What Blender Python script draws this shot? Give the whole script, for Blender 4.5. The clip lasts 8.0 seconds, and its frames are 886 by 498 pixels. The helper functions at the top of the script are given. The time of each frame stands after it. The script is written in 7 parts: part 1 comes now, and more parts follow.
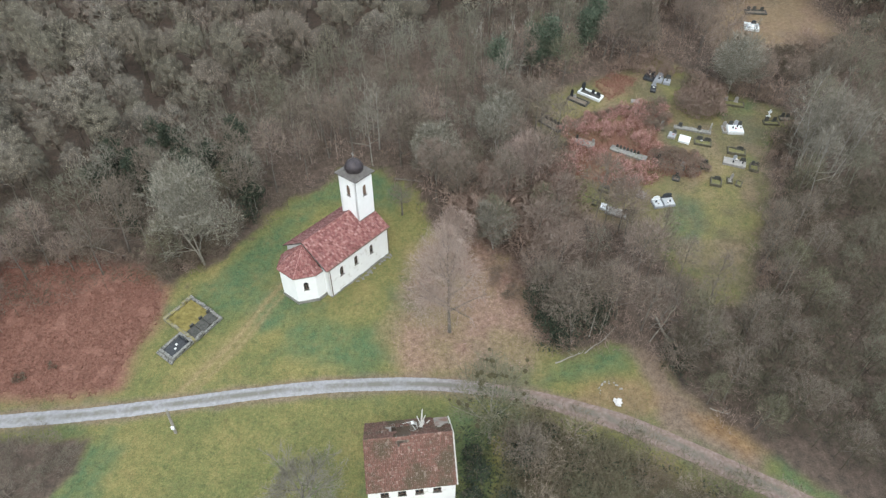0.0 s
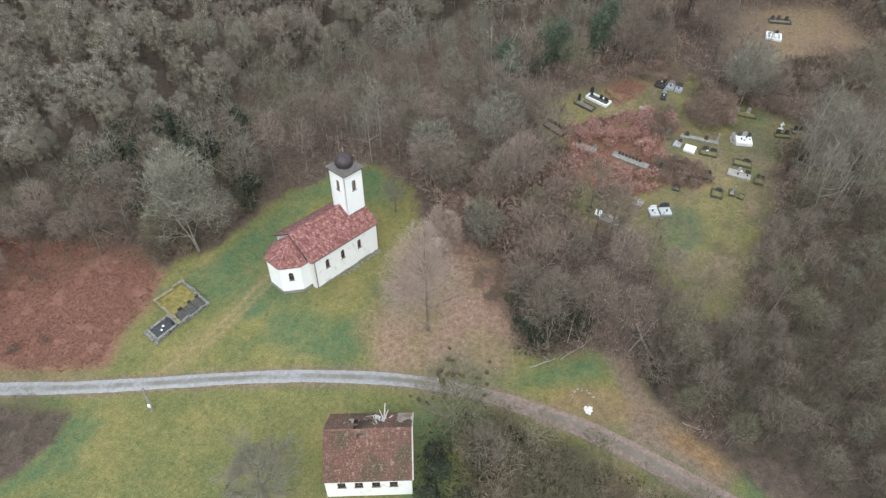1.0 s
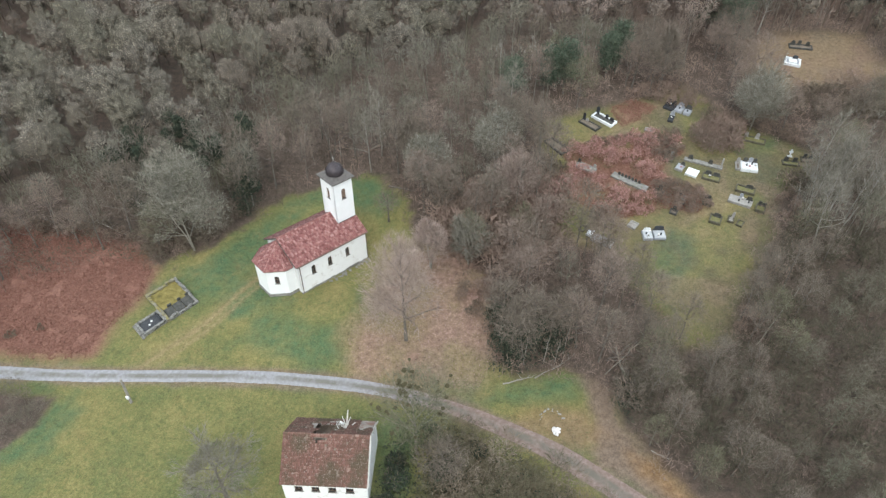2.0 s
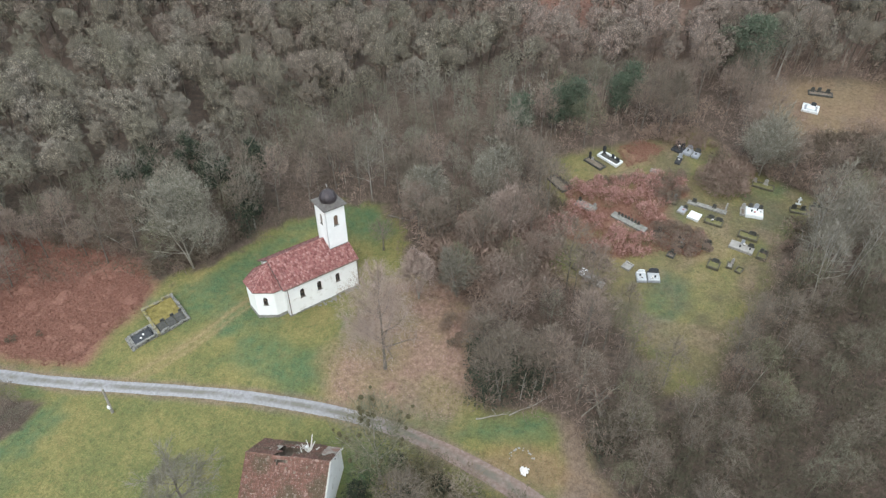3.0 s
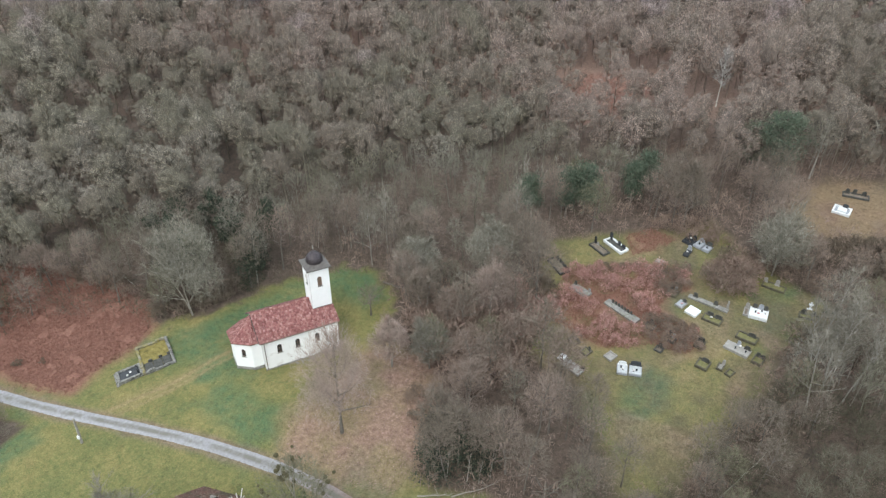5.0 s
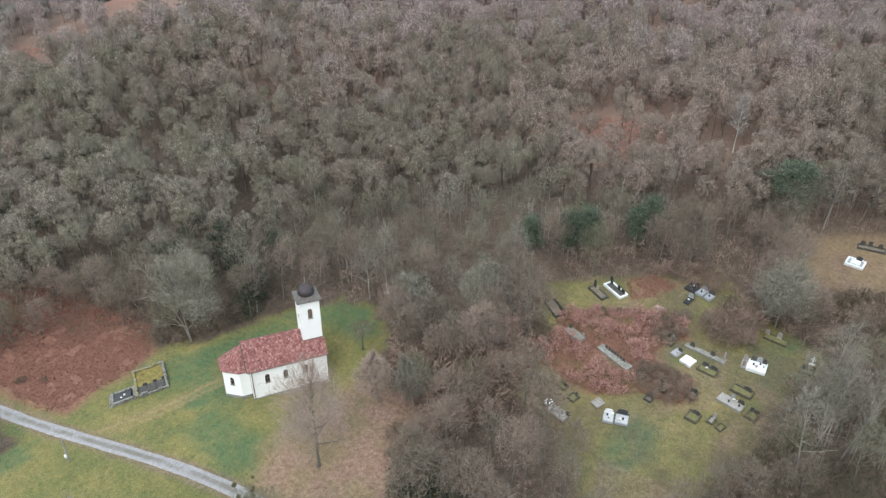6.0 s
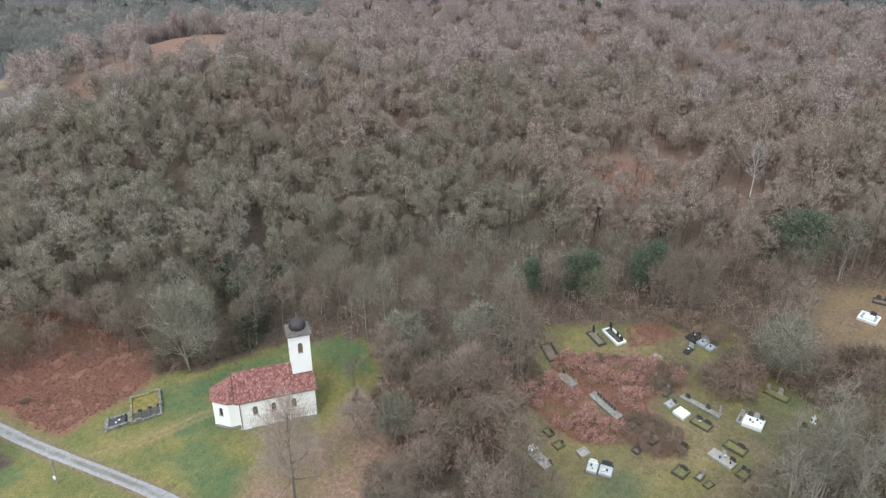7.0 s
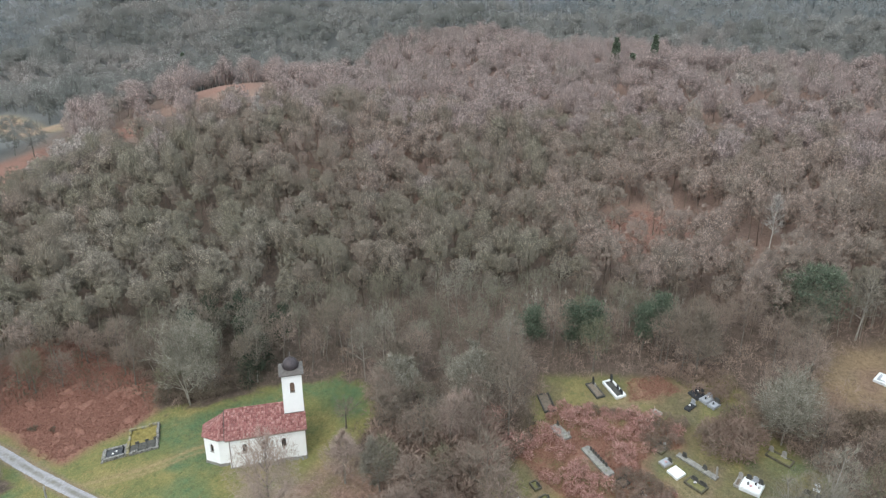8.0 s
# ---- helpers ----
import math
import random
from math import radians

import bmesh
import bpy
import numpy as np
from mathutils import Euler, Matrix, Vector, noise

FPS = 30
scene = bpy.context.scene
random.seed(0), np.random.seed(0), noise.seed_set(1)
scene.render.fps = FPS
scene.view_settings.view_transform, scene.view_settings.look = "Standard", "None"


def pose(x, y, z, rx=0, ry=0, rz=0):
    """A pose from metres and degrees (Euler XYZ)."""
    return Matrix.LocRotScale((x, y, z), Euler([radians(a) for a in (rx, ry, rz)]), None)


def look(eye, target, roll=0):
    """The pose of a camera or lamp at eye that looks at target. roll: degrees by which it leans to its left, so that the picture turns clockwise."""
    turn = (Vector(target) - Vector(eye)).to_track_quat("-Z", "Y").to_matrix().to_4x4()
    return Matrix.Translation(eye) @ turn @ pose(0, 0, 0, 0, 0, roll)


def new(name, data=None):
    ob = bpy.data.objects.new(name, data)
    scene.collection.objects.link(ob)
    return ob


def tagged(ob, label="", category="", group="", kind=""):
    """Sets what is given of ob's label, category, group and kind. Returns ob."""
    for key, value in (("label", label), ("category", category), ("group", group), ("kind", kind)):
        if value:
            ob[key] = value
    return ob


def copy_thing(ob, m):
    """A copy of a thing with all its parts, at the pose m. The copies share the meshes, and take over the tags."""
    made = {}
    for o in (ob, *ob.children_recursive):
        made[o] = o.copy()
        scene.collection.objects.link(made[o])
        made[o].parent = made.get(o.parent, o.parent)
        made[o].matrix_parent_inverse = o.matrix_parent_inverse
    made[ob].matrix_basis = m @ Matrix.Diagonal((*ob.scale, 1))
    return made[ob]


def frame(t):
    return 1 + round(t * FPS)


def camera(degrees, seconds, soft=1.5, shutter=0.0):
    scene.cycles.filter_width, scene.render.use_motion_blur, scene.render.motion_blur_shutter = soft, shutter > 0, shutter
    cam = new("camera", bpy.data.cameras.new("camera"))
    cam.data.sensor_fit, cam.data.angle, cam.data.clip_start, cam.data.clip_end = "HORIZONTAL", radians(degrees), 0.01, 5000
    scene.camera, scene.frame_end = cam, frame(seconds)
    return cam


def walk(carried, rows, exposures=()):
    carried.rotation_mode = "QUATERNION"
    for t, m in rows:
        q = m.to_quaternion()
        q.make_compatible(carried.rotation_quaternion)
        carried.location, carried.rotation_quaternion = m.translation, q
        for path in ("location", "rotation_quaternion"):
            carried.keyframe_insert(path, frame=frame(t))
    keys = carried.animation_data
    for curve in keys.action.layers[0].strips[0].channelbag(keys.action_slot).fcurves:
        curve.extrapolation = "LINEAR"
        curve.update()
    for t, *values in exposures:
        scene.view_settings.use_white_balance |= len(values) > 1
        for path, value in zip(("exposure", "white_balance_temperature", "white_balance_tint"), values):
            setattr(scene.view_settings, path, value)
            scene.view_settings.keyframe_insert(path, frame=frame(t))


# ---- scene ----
cam = camera(70.4, 8.0, soft=1.35)
METRES, EYE, TILT, LEAN, TURN = 62.0, 63.0, -41.0, 0.0, 0.0
ROWS = [
    (0.0, 0.0, 0.0, 0.0, 0.0, 0.0, -0.0),
    (0.5, 0.0603, -0.0032, -0.0009, 1.81, -0.01, -1.49),
    (1.0, 0.1212, -0.0052, 0.0008, 3.51, -0.12, -2.96),
    (1.5, 0.1828, -0.0055, 0.0053, 5.22, 0.01, -4.42),
    (3.0, 0.3675, 0.0075, 0.0255, 10.69, 3.13, -9.07),
    (3.5, 0.4293, 0.0156, 0.0355, 12.5, 4.39, -10.54),
    (4.0, 0.4894, 0.0253, 0.0471, 14.31, 5.64, -12.08),
    (4.5, 0.5491, 0.0368, 0.0595, 16.09, 6.95, -13.57),
    (6.0, 0.7234, 0.0805, 0.111, 21.3, 10.58, -17.76),
    (6.5, 0.781, 0.0985, 0.1322, 23.05, 11.7, -19.05),
    (7.0, 0.838, 0.1181, 0.154, 24.86, 12.91, -20.36),
    (7.5, 0.8941, 0.1395, 0.1755, 26.73, 14.25, -21.68),
    (8.0, 0.9496, 0.163, 0.1984, 28.64, 15.62, -22.96),
]
walk(cam, [(t, pose(0, 0, EYE, TILT, LEAN, TURN) @ pose(METRES * x, METRES * y, METRES * z, 90 + pitch, roll, yaw)) for t, x, y, z, yaw, pitch, roll in ROWS])

# ---- light: an overcast winter day ----
SUN_UP, SUN_TURN = radians(48), radians(176)
world = bpy.data.worlds.new("sky")
scene.world = world
world.use_nodes = True
wn = world.node_tree.nodes
wl = world.node_tree.links
sky = wn.new("ShaderNodeTexSky")
sky.sky_type, sky.sun_disc = "NISHITA", False
sky.sun_elevation, sky.sun_rotation = SUN_UP, SUN_TURN
sky.dust_density = 3.0
cloud = wn.new("ShaderNodeMix")
cloud.data_type = "RGBA"
cloud.inputs["Factor"].default_value = 0.72
cloud.inputs["B"].default_value = (8.2, 9.2, 9.6, 1)
wl.new(sky.outputs["Color"], cloud.inputs["A"])
wl.new(cloud.outputs["Result"], wn["Background"].inputs["Color"])
wn["Background"].inputs["Strength"].default_value = 0.172
sun = new("sun", bpy.data.lights.new("sun", "SUN"))
sun.data.energy, sun.data.angle, sun.data.color = 0.75, radians(25), (1.0, 0.97, 0.93)
sun.matrix_world = look((0, 0, 200), (200 * math.sin(SUN_TURN) * -0.9, 200 * math.cos(SUN_TURN) * -0.9, 0))
scene.view_settings.exposure = 0.45


# ---- materials ----
def shader(name, rough=0.9, metal=0.0):
    m = bpy.data.materials.new(name)
    m.use_nodes = True
    b = m.node_tree.nodes["Principled BSDF"]
    b.inputs["Roughness"].default_value, b.inputs["Metallic"].default_value = rough, metal
    if "Specular IOR Level" in b.inputs:
        b.inputs["Specular IOR Level"].default_value = 0.3
    return m, m.node_tree.nodes, m.node_tree.links, b


def ramp(nodes, stops):
    r = nodes.new("ShaderNodeValToRGB")
    el = r.color_ramp.elements
    while len(el) < len(stops):
        el.new(0.5)
    for e, (p, c) in zip(el, stops):
        e.position, e.color = p, (*c, 1)
    return r


def noise_tex(nodes, links, scale, detail=6, rough=0.6, kind="Object", squash=None):
    c = nodes.new("ShaderNodeTexCoord")
    n = nodes.new("ShaderNodeTexNoise")
    n.inputs["Scale"].default_value, n.inputs["Detail"].default_value, n.inputs["Roughness"].default_value = scale, detail, rough
    src = c.outputs[kind]
    if squash:
        mp = nodes.new("ShaderNodeMapping")
        mp.inputs["Scale"].default_value = squash
        links.new(src, mp.inputs["Vector"])
        src = mp.outputs["Vector"]
    links.new(src, n.inputs["Vector"])
    return n


def mix(nodes, links, fac, a, b, kind="MIX"):
    m = nodes.new("ShaderNodeMix")
    m.data_type, m.blend_type = "RGBA", kind
    for sock, v in (("Factor", fac), ("A", a), ("B", b)):
        if isinstance(v, (int, float)):
            m.inputs[sock].default_value = v
        elif isinstance(v, tuple):
            m.inputs[sock].default_value = (*v, 1)
        else:
            links.new(v, m.inputs[sock])
    return m.outputs["Result"]


def mapped(nodes, links, value, lo, hi, a=0.0, b=1.0):
    r = nodes.new("ShaderNodeMapRange")
    r.inputs["From Min"].default_value, r.inputs["From Max"].default_value = lo, hi
    r.inputs["To Min"].default_value, r.inputs["To Max"].default_value = a, b
    links.new(value, r.inputs["Value"])
    return r.outputs["Result"]


def bump(nodes, links, b, height, strength=0.4, distance=0.05):
    n = nodes.new("ShaderNodeBump")
    n.inputs["Strength"].default_value, n.inputs["Distance"].default_value = strength, distance
    links.new(height, n.inputs["Height"])
    links.new(n.outputs["Normal"], b.inputs["Normal"])


def grainy(name, stops, scale=3.0, rough=0.9, relief=0.4, depth=0.03, second=None, metal=0.0, squash=None):
    """Two scales of noise through a ramp; second: (colour, scale, low, high), a stain over it."""
    m, n, l, b = shader(name, rough, metal)
    big = noise_tex(n, l, scale, 8, 0.65, squash=squash)
    r = ramp(n, stops)
    l.new(big.outputs["Fac"], r.inputs["Fac"])
    col = r.outputs["Color"]
    if second:
        colour, s2, lo, hi = second
        st = noise_tex(n, l, s2, 5, 0.7)
        col = mix(n, l, mapped(n, l, st.outputs["Fac"], lo, hi), col, colour)
    l.new(col, b.inputs["Base Color"])
    fine = noise_tex(n, l, scale * 7, 4, 0.7)
    bump(n, l, b, fine.outputs["Fac"], relief, depth)
    return m


def by_island(name, stops, rough=0.9, obj=False, stain=None, lichen=None):
    """Colour by each loose piece (or by each object), with a broad stain over all."""
    m, n, l, b = shader(name, rough)
    if obj:
        src = n.new("ShaderNodeObjectInfo").outputs["Random"]
    else:
        src = n.new("ShaderNodeNewGeometry").outputs["Random Per Island"]
    r = ramp(n, stops)
    l.new(src, r.inputs["Fac"])
    col = r.outputs["Color"]
    for blot in (stain, lichen):
        if blot:
            colour, s2, lo, hi = blot
            st = noise_tex(n, l, s2, 6, 0.7)
            col = mix(n, l, mapped(n, l, st.outputs["Fac"], lo, hi, 0, 0.85), col, colour)
    l.new(col, b.inputs["Base Color"])
    fine = noise_tex(n, l, 30, 3, 0.7)
    bump(n, l, b, fine.outputs["Fac"], 0.3, 0.01)
    return m


def wood_by_tint(name, stops, island=0.16, sprays=0.0, gaps=0.36):
    """Twigs: the colour by the tree's own tint, varied by the twig and by fine upright streaks."""
    m, n, l, b = shader(name, 0.95)
    at = n.new("ShaderNodeAttribute")
    at.attribute_name = "tint"
    r = ramp(n, stops)
    l.new(at.outputs["Fac"], r.inputs["Fac"])
    rnd = n.new("ShaderNodeNewGeometry").outputs["Random Per Island"]
    v = n.new("ShaderNodeHueSaturation")
    l.new(r.outputs["Color"], v.inputs["Color"])
    l.new(mapped(n, l, rnd, 0, 1, 1 - island, 1 + island), v.inputs["Value"])
    streak = noise_tex(n, l, 1.0, 4, 0.7, squash=(3.2, 3.2, 0.9))
    w = n.new("ShaderNodeHueSaturation")
    l.new(v.outputs["Color"], w.inputs["Color"])
    l.new(mapped(n, l, streak.outputs["Fac"], 0.3, 0.7, 0.86, 1.14), w.inputs["Value"])
    l.new(w.outputs["Color"], b.inputs["Base Color"])
    if sprays:
        # each spray of fine twigs is thin towards its edges and open between the twigs
        sp = n.new("ShaderNodeAttribute")
        sp.attribute_name = "spray"
        xyz = n.new("ShaderNodeSeparateXYZ")
        l.new(sp.outputs["Vector"], xyz.inputs["Vector"])

        def calc(op, p, q):
            c = n.new("ShaderNodeMath")
            c.operation = op
            for k, v_ in enumerate((p, q)):
                if isinstance(v_, float):
                    c.inputs[k].default_value = v_
                else:
                    l.new(v_, c.inputs[k])
            return c.outputs["Value"]
        u, v2 = xyz.outputs["X"], xyz.outputs["Y"]
        third = calc("SUBTRACT", calc("SUBTRACT", 1.0, u), v2)
        blot = calc("MULTIPLY", calc("POWER", calc("MAXIMUM", calc("MULTIPLY", calc("MULTIPLY", u, v2), third), 0.0), 0.5), 5.196 * sprays)
        fine = noise_tex(n, l, 1.0, 3, 0.7, squash=(5.5, 5.5, 1.5))
        thick = calc("MULTIPLY", blot, mapped(n, l, fine.outputs["Fac"], 0.34, 0.66, 1 - gaps, 1 + gaps))
        al = calc("MAXIMUM", thick, xyz.outputs["Z"])
        al = calc("MINIMUM", al, 1.0)
        # light also passes through a spray of twigs
        lit = n.new("ShaderNodeBsdfTranslucent")
        l.new(w.outputs["Color"], lit.inputs["Color"])
        both, clear, cut = n.new("ShaderNodeMixShader"), n.new("ShaderNodeBsdfTransparent"), n.new("ShaderNodeMixShader")
        both.inputs["Fac"].default_value = 0.45
        l.new(b.outputs["BSDF"], both.inputs[1])
        l.new(lit.outputs["BSDF"], both.inputs[2])
        l.new(al, cut.inputs["Fac"])
        l.new(clear.outputs["BSDF"], cut.inputs[1])
        l.new(both.outputs["Shader"], cut.inputs[2])
        l.new(cut.outputs["Shader"], n["Material Output"].inputs["Surface"])
    return m


TWIG_STOPS = [(0.0, (0.19, 0.176, 0.144)), (0.2, (0.152, 0.144, 0.105)), (0.4, (0.155, 0.133, 0.103)), (0.6, (0.187, 0.157, 0.127)), (0.8, (0.212, 0.172, 0.142)), (1.0, (0.28, 0.245, 0.21))]
M_TWIG = by_island("twigs", [(0, (0.125, 0.104, 0.082)), (1, (0.225, 0.185, 0.15))], 0.95)
M_TWIG_GREY = by_island("grey_twigs", [(0, (0.15, 0.137, 0.11)), (1, (0.25, 0.228, 0.19))], 0.95)
M_TWIG_PINK = by_island("beech_twigs", [(0, (0.27, 0.205, 0.175)), (1, (0.40, 0.315, 0.27))], 0.95)
M_TWIG_ROSE = by_island("brown_twigs", [(0, (0.165, 0.128, 0.104)), (1, (0.275, 0.212, 0.178))], 0.95)
M_IVY_PALE = by_island("olive_ivy_leaves", [(0, (0.04, 0.062, 0.034)), (0.6, (0.075, 0.095, 0.045)), (1, (0.14, 0.145, 0.075))], 0.8)
M_TWIG_RED = by_island("red_twigs", [(0, (0.25, 0.125, 0.108)), (0.6, (0.40, 0.225, 0.195)), (1, (0.50, 0.33, 0.29))], 0.95)
M_TWIG_OLIVE = by_island("mossy_twigs", [(0, (0.115, 0.11, 0.07)), (1, (0.20, 0.185, 0.125))], 0.95)
M_WOODS = wood_by_tint("bare_woods", TWIG_STOPS)
SPRAY_STOPS = [(0.0, (0.288, 0.254, 0.211)), (0.2, (0.243, 0.220, 0.169)), (0.4, (0.243, 0.204, 0.165)), (0.6, (0.288, 0.234, 0.196)), (0.8, (0.332, 0.258, 0.222)), (1.0, (0.418, 0.351, 0.303))]
M_WOODS_SPRAY = wood_by_tint("bare_woods_sprays", SPRAY_STOPS, 0.12, 0.5)
M_SCRUB = wood_by_tint("blackthorn_scrub", [(0.0, (0.129, 0.117, 0.085)), (0.3, (0.079, 0.074, 0.049)), (0.6, (0.101, 0.085, 0.061)), (1.0, (0.155, 0.133, 0.102))], 0.25)
M_THICKET = wood_by_tint("thicket_stems", [(0.0, (0.15, 0.142, 0.09)), (0.3, (0.125, 0.112, 0.07)), (0.6, (0.195, 0.155, 0.115)), (1.0, (0.27, 0.225, 0.18))], 0.2)
M_BRAMBLE = wood_by_tint("bramble_stems", [(0.0, (0.105, 0.098, 0.068)), (0.4, (0.135, 0.11, 0.082)), (0.6, (0.205, 0.152, 0.122)), (0.8, (0.25, 0.178, 0.145)), (1.0, (0.30, 0.23, 0.19))], 0.2)
M_WOODS_HILL = wood_by_tint("hill_woods", [(0.00, (0.397, 0.351, 0.323)), (0.25, (0.322, 0.275, 0.240)), (0.50, (0.336, 0.272, 0.254)), (0.75, (0.346, 0.275, 0.255)), (1.00, (0.391, 0.299, 0.275))], 0.12, 0.5, 0.08)
M_TWIG_SILVER = by_island("silver_twigs", [(0, (0.135, 0.122, 0.095)), (0.5, (0.20, 0.188, 0.152)), (1, (0.36, 0.34, 0.285))], 0.95)
# Valley woods: some haze painted in, a grey between hill and ridge woods.
M_WOODS_VALE_HAZED = wood_by_tint("hazed_valley_woods", [(0.0, (0.267, 0.260, 0.244)), (0.25, (0.176, 0.179, 0.164)), (0.5, (0.227, 0.221, 0.206)), (0.75, (0.286, 0.260, 0.242)), (1.0, (0.351, 0.325, 0.310))], 0.12, 0.5, 0.08)
# Ridge woods: aerial haze is painted into the twig colour as blue-grey.
M_WOODS_HAZED = wood_by_tint("hazed_distant_woods", [(0.0, (0.282, 0.288, 0.294)), (0.25, (0.162, 0.180, 0.184)), (0.5, (0.222, 0.230, 0.238)), (0.75, (0.282, 0.276, 0.276)), (1.0, (0.348, 0.342, 0.342))], 0.12, 0.5, 0.08)
M_TWIG_BIRCH = by_island("birch_twigs", [(0, (0.230, 0.209, 0.193)), (1, (0.410, 0.385, 0.361))], 0.9)
M_BARK = grainy("bark", [(0.3, (0.10, 0.088, 0.075)), (0.7, (0.21, 0.185, 0.16))], 2.5, 0.95, 0.6, 0.03)
M_BARK_GREY = grainy("grey_bark", [(0.3, (0.17, 0.155, 0.13)), (0.7, (0.32, 0.295, 0.25))], 2.0, 0.92, 0.5, 0.03)
M_BARK_PALE = grainy("pale_bark", [(0.3, (0.208, 0.192, 0.168)), (0.7, (0.368, 0.344, 0.308))], 2.0, 0.9, 0.5, 0.03)
M_BIRCH = grainy("birch_bark", [(0.3, (0.40, 0.38, 0.35)), (0.62, (0.66, 0.64, 0.60))], 2.0, 0.85, 0.4, 0.02, second=((0.06, 0.055, 0.05), 5.0, 0.62, 0.68))
M_IVY = by_island("ivy_leaves", [(0, (0.024, 0.036, 0.024)), (0.6, (0.044, 0.058, 0.038)), (1, (0.08, 0.092, 0.06))], 0.85)
M_PINE = by_island("pine_needles", [(0, (0.052, 0.076, 0.052)), (0.6, (0.088, 0.117, 0.079)), (1, (0.150, 0.168, 0.118))], 0.85)
M_MISTLETOE = grainy("mistletoe", [(0.3, (0.05, 0.045, 0.024)), (0.7, (0.12, 0.105, 0.055))], 9.0, 0.85, 0.8, 0.05)
M_GRASS_TUFT = by_island("grass_tufts", [(0, (0.077, 0.104, 0.043)), (0.6, (0.131, 0.140, 0.061)), (1, (0.204, 0.182, 0.094))], 0.95)
M_GRASS_DRY = by_island("dry_grass_tufts", [(0, (0.076, 0.076, 0.035)), (0.6, (0.132, 0.116, 0.056)), (1, (0.196, 0.155, 0.086))], 0.95)
M_BRACKEN = by_island("dead_bracken", [(0, (0.141, 0.066, 0.048)), (0.5, (0.207, 0.098, 0.074)), (1, (0.282, 0.152, 0.116))], 0.95)
M_LEAVES = by_island("fallen_leaves", [(0, (0.200, 0.126, 0.116)), (0.5, (0.290, 0.186, 0.176)), (1, (0.380, 0.264, 0.255))], 0.95)
M_TILE_RED = by_island("church_tiles", [(0, (0.165, 0.064, 0.06)), (0.45, (0.245, 0.10, 0.093)), (0.8, (0.31, 0.14, 0.13)), (1, (0.42, 0.24, 0.222))], 0.85, stain=((0.40, 0.235, 0.22), 2.0, 0.50, 0.72), lichen=((0.52, 0.39, 0.37), 9.0, 0.60, 0.72))
M_TILE_OLD = by_island("old_house_tiles", [(0, (0.135, 0.072, 0.057)), (0.5, (0.165, 0.087, 0.068)), (0.93, (0.20, 0.105, 0.084)), (1, (0.30, 0.20, 0.17))], 0.9, stain=((0.085, 0.07, 0.045), 0.4, 0.46, 0.62), lichen=((0.44, 0.37, 0.33), 6.0, 0.56, 0.68))
M_PLASTER = grainy("white_plaster", [(0.2, (0.80, 0.80, 0.795)), (0.7, (0.87, 0.875, 0.87))], 0.8, 0.9, 0.25, 0.02, second=((0.52, 0.485, 0.45), 0.9, 0.56, 0.76))
M_TOWER = grainy("tower_limewash", [(0.2, (0.79, 0.80, 0.80)), (0.7, (0.87, 0.875, 0.875))], 0.8, 0.9, 0.2, 0.015)
M_STONE = grainy("grey_stone", [(0.3, (0.13, 0.127, 0.118)), (0.68, (0.31, 0.30, 0.28))], 2.2, 0.95, 0.7, 0.04, second=((0.12, 0.13, 0.07), 1.4, 0.55, 0.72))
M_MOSSY = grainy("mossy_stone", [(0.25, (0.05, 0.047, 0.036)), (0.7, (0.145, 0.132, 0.10))], 2.2, 0.95, 0.7, 0.04, second=((0.10, 0.095, 0.042), 1.6, 0.5, 0.7))
M_CONCRETE = grainy("weathered_concrete", [(0.25, (0.21, 0.20, 0.185)), (0.7, (0.36, 0.345, 0.325))], 1.7, 0.95, 0.5, 0.02, second=((0.16, 0.155, 0.12), 1.2, 0.58, 0.75))
M_MARBLE = grainy("white_marble", [(0.3, (0.60, 0.63, 0.65)), (0.7, (0.80, 0.82, 0.83))], 1.5, 0.45, 0.15, 0.01, second=((0.38, 0.39, 0.40), 3.2, 0.56, 0.68))
M_PALE = grainy("pale_granite", [(0.3, (0.34, 0.36, 0.38)), (0.7, (0.56, 0.58, 0.59))], 1.6, 0.5, 0.15, 0.01, second=((0.22, 0.23, 0.25), 2.4, 0.52, 0.7))
M_BLACKSTONE = grainy("black_granite", [(0.3, (0.025, 0.027, 0.03)), (0.7, (0.06, 0.063, 0.07))], 4.0, 0.25, 0.1, 0.01)
M_GREYSTONE = grainy("grey_granite", [(0.3, (0.24, 0.255, 0.28)), (0.7, (0.36, 0.38, 0.41))], 4.0, 0.4, 0.1, 0.01)
M_DARKSTONE = grainy("dark_old_stone", [(0.3, (0.038, 0.038, 0.034)), (0.7, (0.10, 0.098, 0.09))], 3.0, 0.9, 0.5, 0.02)
M_DOME = grainy("dark_sheet_metal", [(0.3, (0.045, 0.038, 0.042)), (0.7, (0.085, 0.072, 0.078))], 1.5, 0.42, 0.1, 0.01, metal=0.35)
M_CAP = grainy("weathered_cap_sheet", [(0.3, (0.085, 0.075, 0.07)), (0.7, (0.16, 0.145, 0.135))], 1.5, 0.55, 0.15, 0.01, metal=0.2)
M_GLASS = grainy("dark_window_glass", [(0.3, (0.02, 0.022, 0.024)), (0.7, (0.05, 0.052, 0.055))], 3.0, 0.15, 0.05, 0.005)
M_FRAME = grainy("brown_window_frame", [(0.3, (0.14, 0.095, 0.07)), (0.7, (0.24, 0.17, 0.13))], 5.0, 0.8, 0.3, 0.01)
M_PIPE = grainy("rusty_downpipe", [(0.3, (0.11, 0.075, 0.06)), (0.7, (0.22, 0.155, 0.125))], 5.0, 0.7, 0.2, 0.01)
